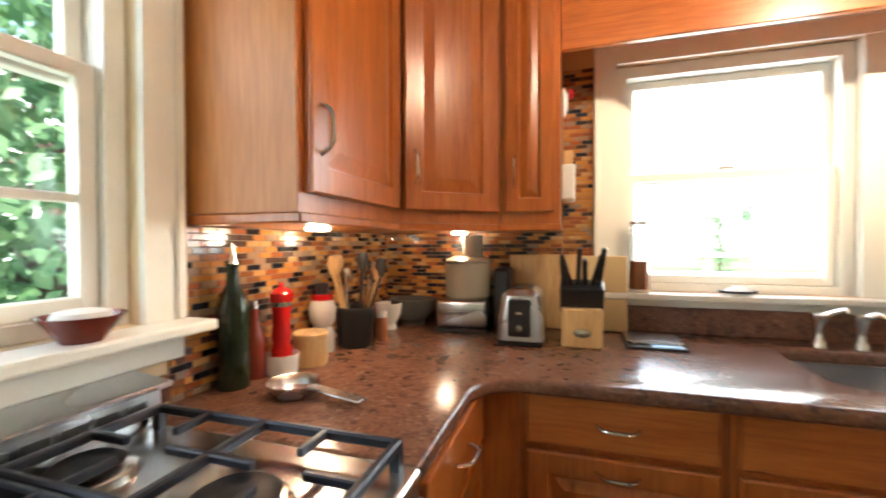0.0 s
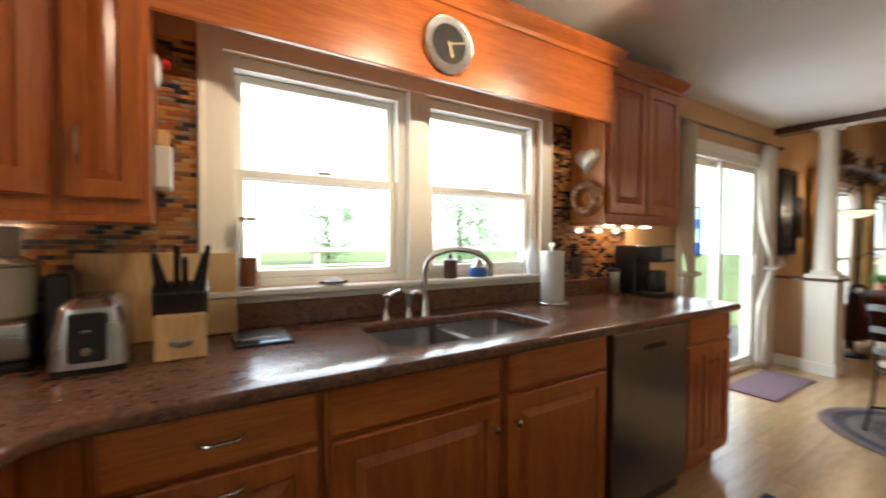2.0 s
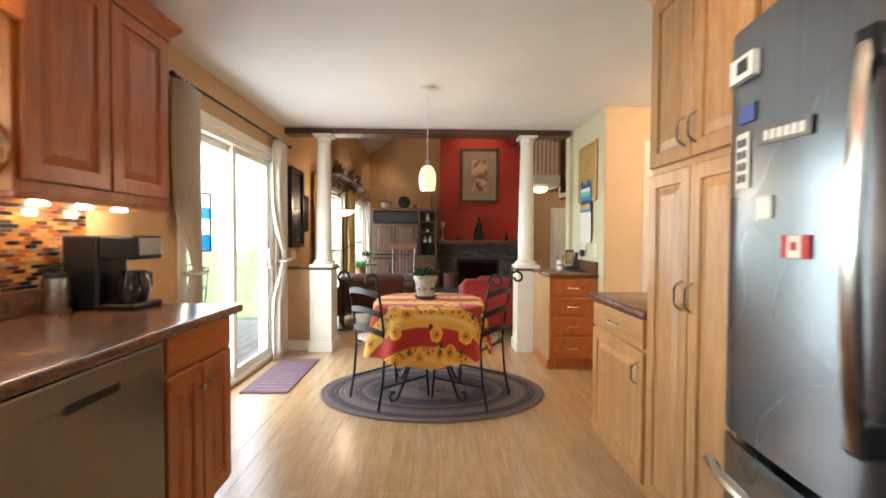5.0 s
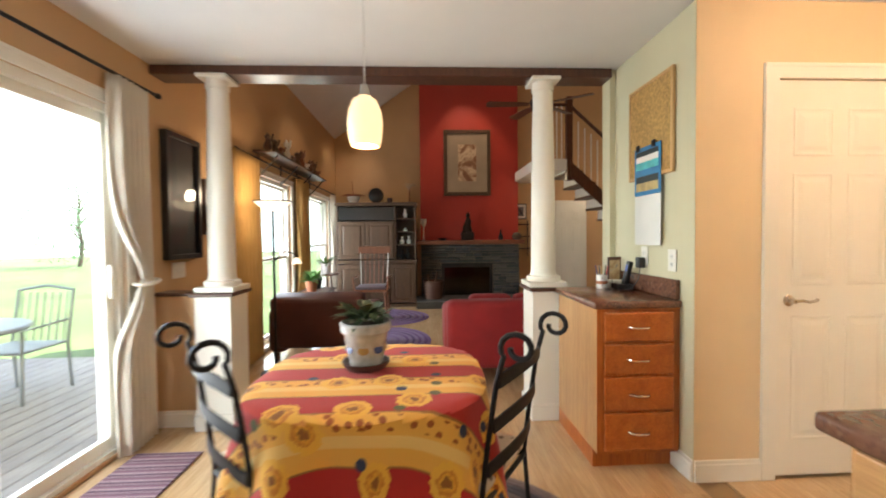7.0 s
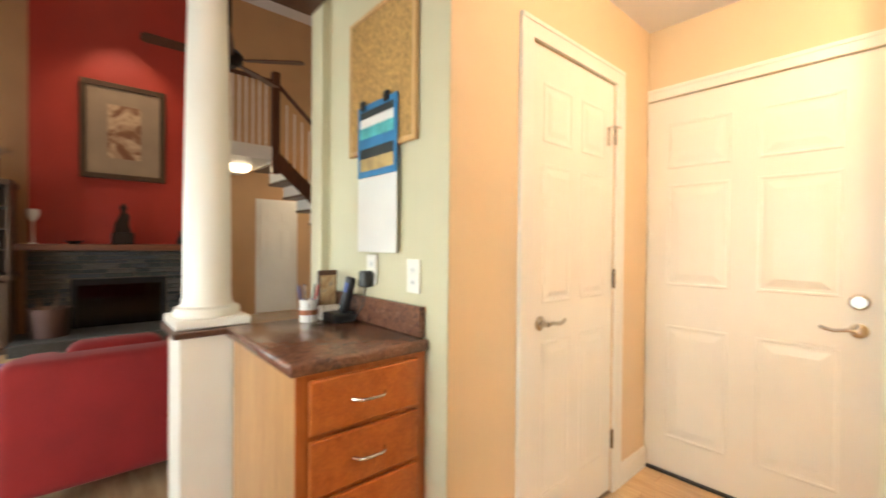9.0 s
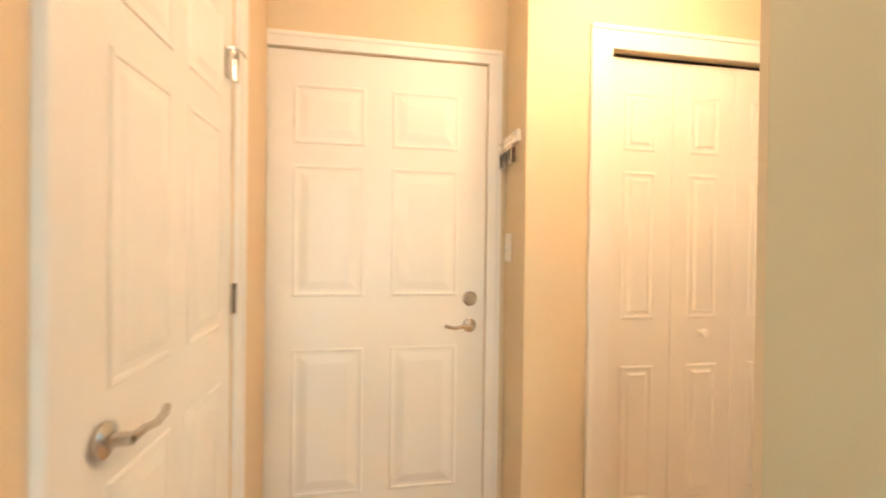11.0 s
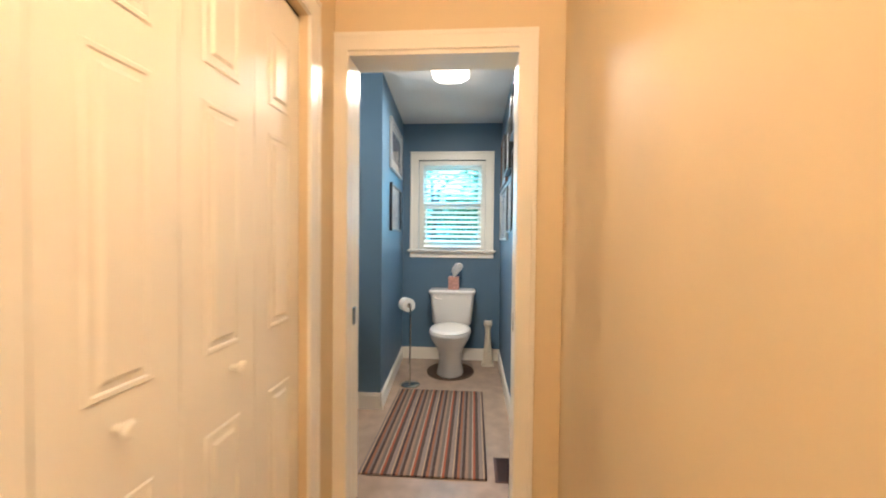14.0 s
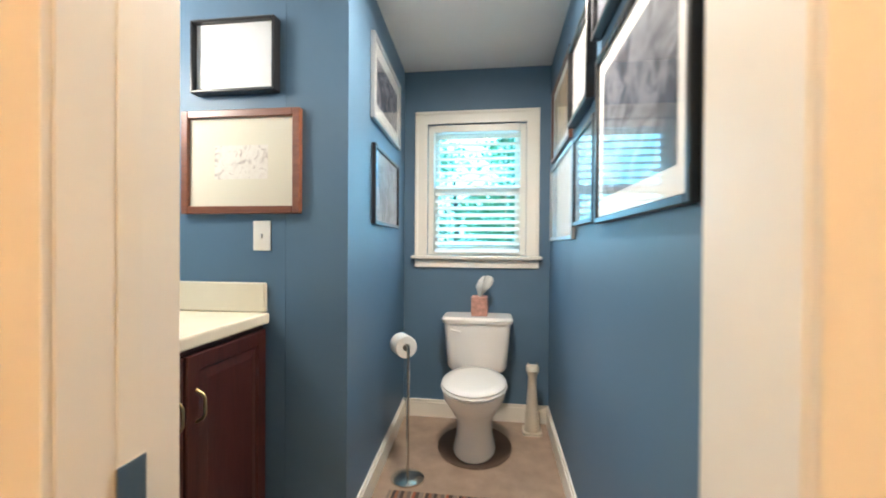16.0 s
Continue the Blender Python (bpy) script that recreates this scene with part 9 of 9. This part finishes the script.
# track lights
tk = thing("track_light", "brushed nickel track light with four spot heads, switched on", "track light", (1.95, 1.9, 2.2))
part("track", box(1.1, 1.885, 2.395, 2.75, 1.915, 2.4195, 0.003), CHROME, tk)
LENS = glow("spot_lens", (1, 0.85, 0.6), 14.0)
for x in (1.25, 1.72, 2.19, 2.64):
    h = part("spot_head", merge(tube([(x, 1.9, 2.395), (x, 1.9, 2.27)], 0.006, 6), lathe([(0, 0.07), (0.02, 0.065), (0.032, 0.03), (0.034, 0.0), (0.03, 0.0), (0.028, 0.03), (0, 0.05)], (x, 1.9, 2.20), 18)), CHROME, tk, "", True)
    part("lamp_lens", lathe([(0, 0.006), (0.029, 0.006), (0.029, 0.010), (0, 0.010)], (x, 1.9, 2.20), 18), LENS, h).visible_shadow = False
for x, y, w in ((0.12, 2.2, 0.0), (0.35, 2.83, 0.0), (3.1, 2.9, 0.0), (3.3, 2.9, 0.0), (3.5, 2.9, 0.0)):
    t_ = thing("puck_light", "small under-cabinet puck light, switched on", "puck light", (x, y, 1.29), "under-cabinet lights")
    z = 1.3055 if x < 1 else 1.3555
    part("lens", lathe([(0, -0.008), (0.03, -0.008), (0.034, 0), (0, 0)], (x, y, z), 16), LENS, t_).visible_shadow = False

# ---- far backdrop ring, made to glow so the window views wash out ----
BACKDROP_GLOW = glow("backdrop_glow", (0.9, 1.0, 0.96), 2.2)
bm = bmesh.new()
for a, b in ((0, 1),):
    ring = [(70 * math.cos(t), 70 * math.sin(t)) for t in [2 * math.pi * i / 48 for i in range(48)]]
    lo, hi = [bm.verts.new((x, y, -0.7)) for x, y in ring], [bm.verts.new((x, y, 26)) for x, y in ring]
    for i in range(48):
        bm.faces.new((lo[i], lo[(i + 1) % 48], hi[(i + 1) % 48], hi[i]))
tagged(structure("backdrop", bm, BACKDROP_GLOW, "pale glowing ring standing in for the overexposed distance"), category="backdrop")

# ---- mosaic splashback ----
TILEC = [(0.46, 0.2, 0.05), (0.2, 0.075, 0.03), (0.018, 0.018, 0.025), (0.45, 0.25, 0.1), (0.26, 0.17, 0.11), (0.28, 0.085, 0.03), (0.07, 0.035, 0.025), (0.38, 0.16, 0.045)]
TILE_O = island("glass_mosaic", TILEC, 0.1, "object", coat=0.3)
TILE_I = island("glass_mosaic_joined", TILEC, 0.1, "island", coat=0.3)
tile_me = bpy.data.meshes.new("tile")
bm = box(0, 0, 0, 0.046, 0.005, 0.0142, 0.0012)
bm.to_mesh(tile_me), bm.free()
tile_me.materials.append(TILE_O)
tb_ = box(0, 0, 0, 0.046, 0.005, 0.0142, 0.0012)
TV, TF = [v.co.copy() for v in tb_.verts], [[v.index for v in f.verts] for f in tb_.faces]
tb_.verts.index_update()
TF = [[v.index for v in f.verts] for f in tb_.faces]
tb_.free()


def mosaic(name, origin, turn, width, z0, z1, single=0.0):
    """Rows of glass tiles on a wall; the first stretch of the width is laid tile by tile."""
    m = Matrix.Translation(origin) @ Matrix.Rotation(radians(turn), 4, 'Z')
    root = structure(name, moved(box(0, 0.0005, z0, width, 0.003, z1), m), GROUT, "brown glass mosaic splashback")
    vs, fs = [], []
    z, k = z0 + 0.001, 0
    while z < z1 - 0.012:
        u = -0.024 * (k % 2)
        while u < width - 0.004:
            a, b = max(u, 0.001), min(u + 0.046, width - 0.001)
            if b - a > 0.008:
                sx = (b - a) / 0.046
                if a < single:
                    ob = new("tile", tile_me)
                    ob.parent = root
                    ob.matrix_basis = m @ Matrix.Translation((a, 0.0025, z)) @ Matrix.Diagonal((sx, 1, 1, 1))
                else:
                    base = len(vs)
                    vs += [m @ Vector((a + v.x * sx, v.y + 0.0025, v.z + z)) for v in TV]
                    fs += [[i + base for i in f] for f in TF]
            u += 0.048
        z += 0.0162
        k += 1
    if vs:
        me = bpy.data.meshes.new("tiles")
        me.from_pydata([tuple(v) for v in vs], [], fs)
        me.materials.append(TILE_I)
        ob = new("tiles", me)
        ob.parent = root
        tagged(ob, kind="stuff")


# u runs along the wall with the room on its left-hand normal (local +y)
mosaic("splashback_west", (STOVEX, SINKY - 0.001, 0), -90, 1.075, 0.915, 1.306)
mosaic("splashback_west_near", (STOVEX, 1.944, 0), -90, 0.036, 0.915, 1.07)
mosaic("splashback_north", (0.742, SINKY, 0), 180, 0.87, 1.016, 1.306, 0.0)
mosaic("splashback_window", (0.864, SINKY, 0), 180, 0.12, 1.016, 1.97, 0.12)
mosaic("splashback_east", (2.879, SINKY, 0), 180, 0.182, 1.016, 1.97)
mosaic("splashback_under", (3.45, SINKY, 0), 180, 0.57, 1.016, 1.355)
bt = structure("tile_column", box(STOVEX + 0.0005, 1.94, 1.10, STOVEX + 0.003, 1.953, 2.40), GROUT, "column of beige tiles by the window")
BEIGE = island("beige_tile", [(0.55, 0.38, 0.2), (0.6, 0.42, 0.24), (0.5, 0.34, 0.18)], 0.4, "object", vary=0.12)
for i in range(12):
    ob = part("tile", box(STOVEX + 0.003, 1.94, 1.102 + i * 0.1, STOVEX + 0.009, 1.952, 1.198 + i * 0.1, 0.0015), BEIGE)
    ob.parent = bt

lay_floors()
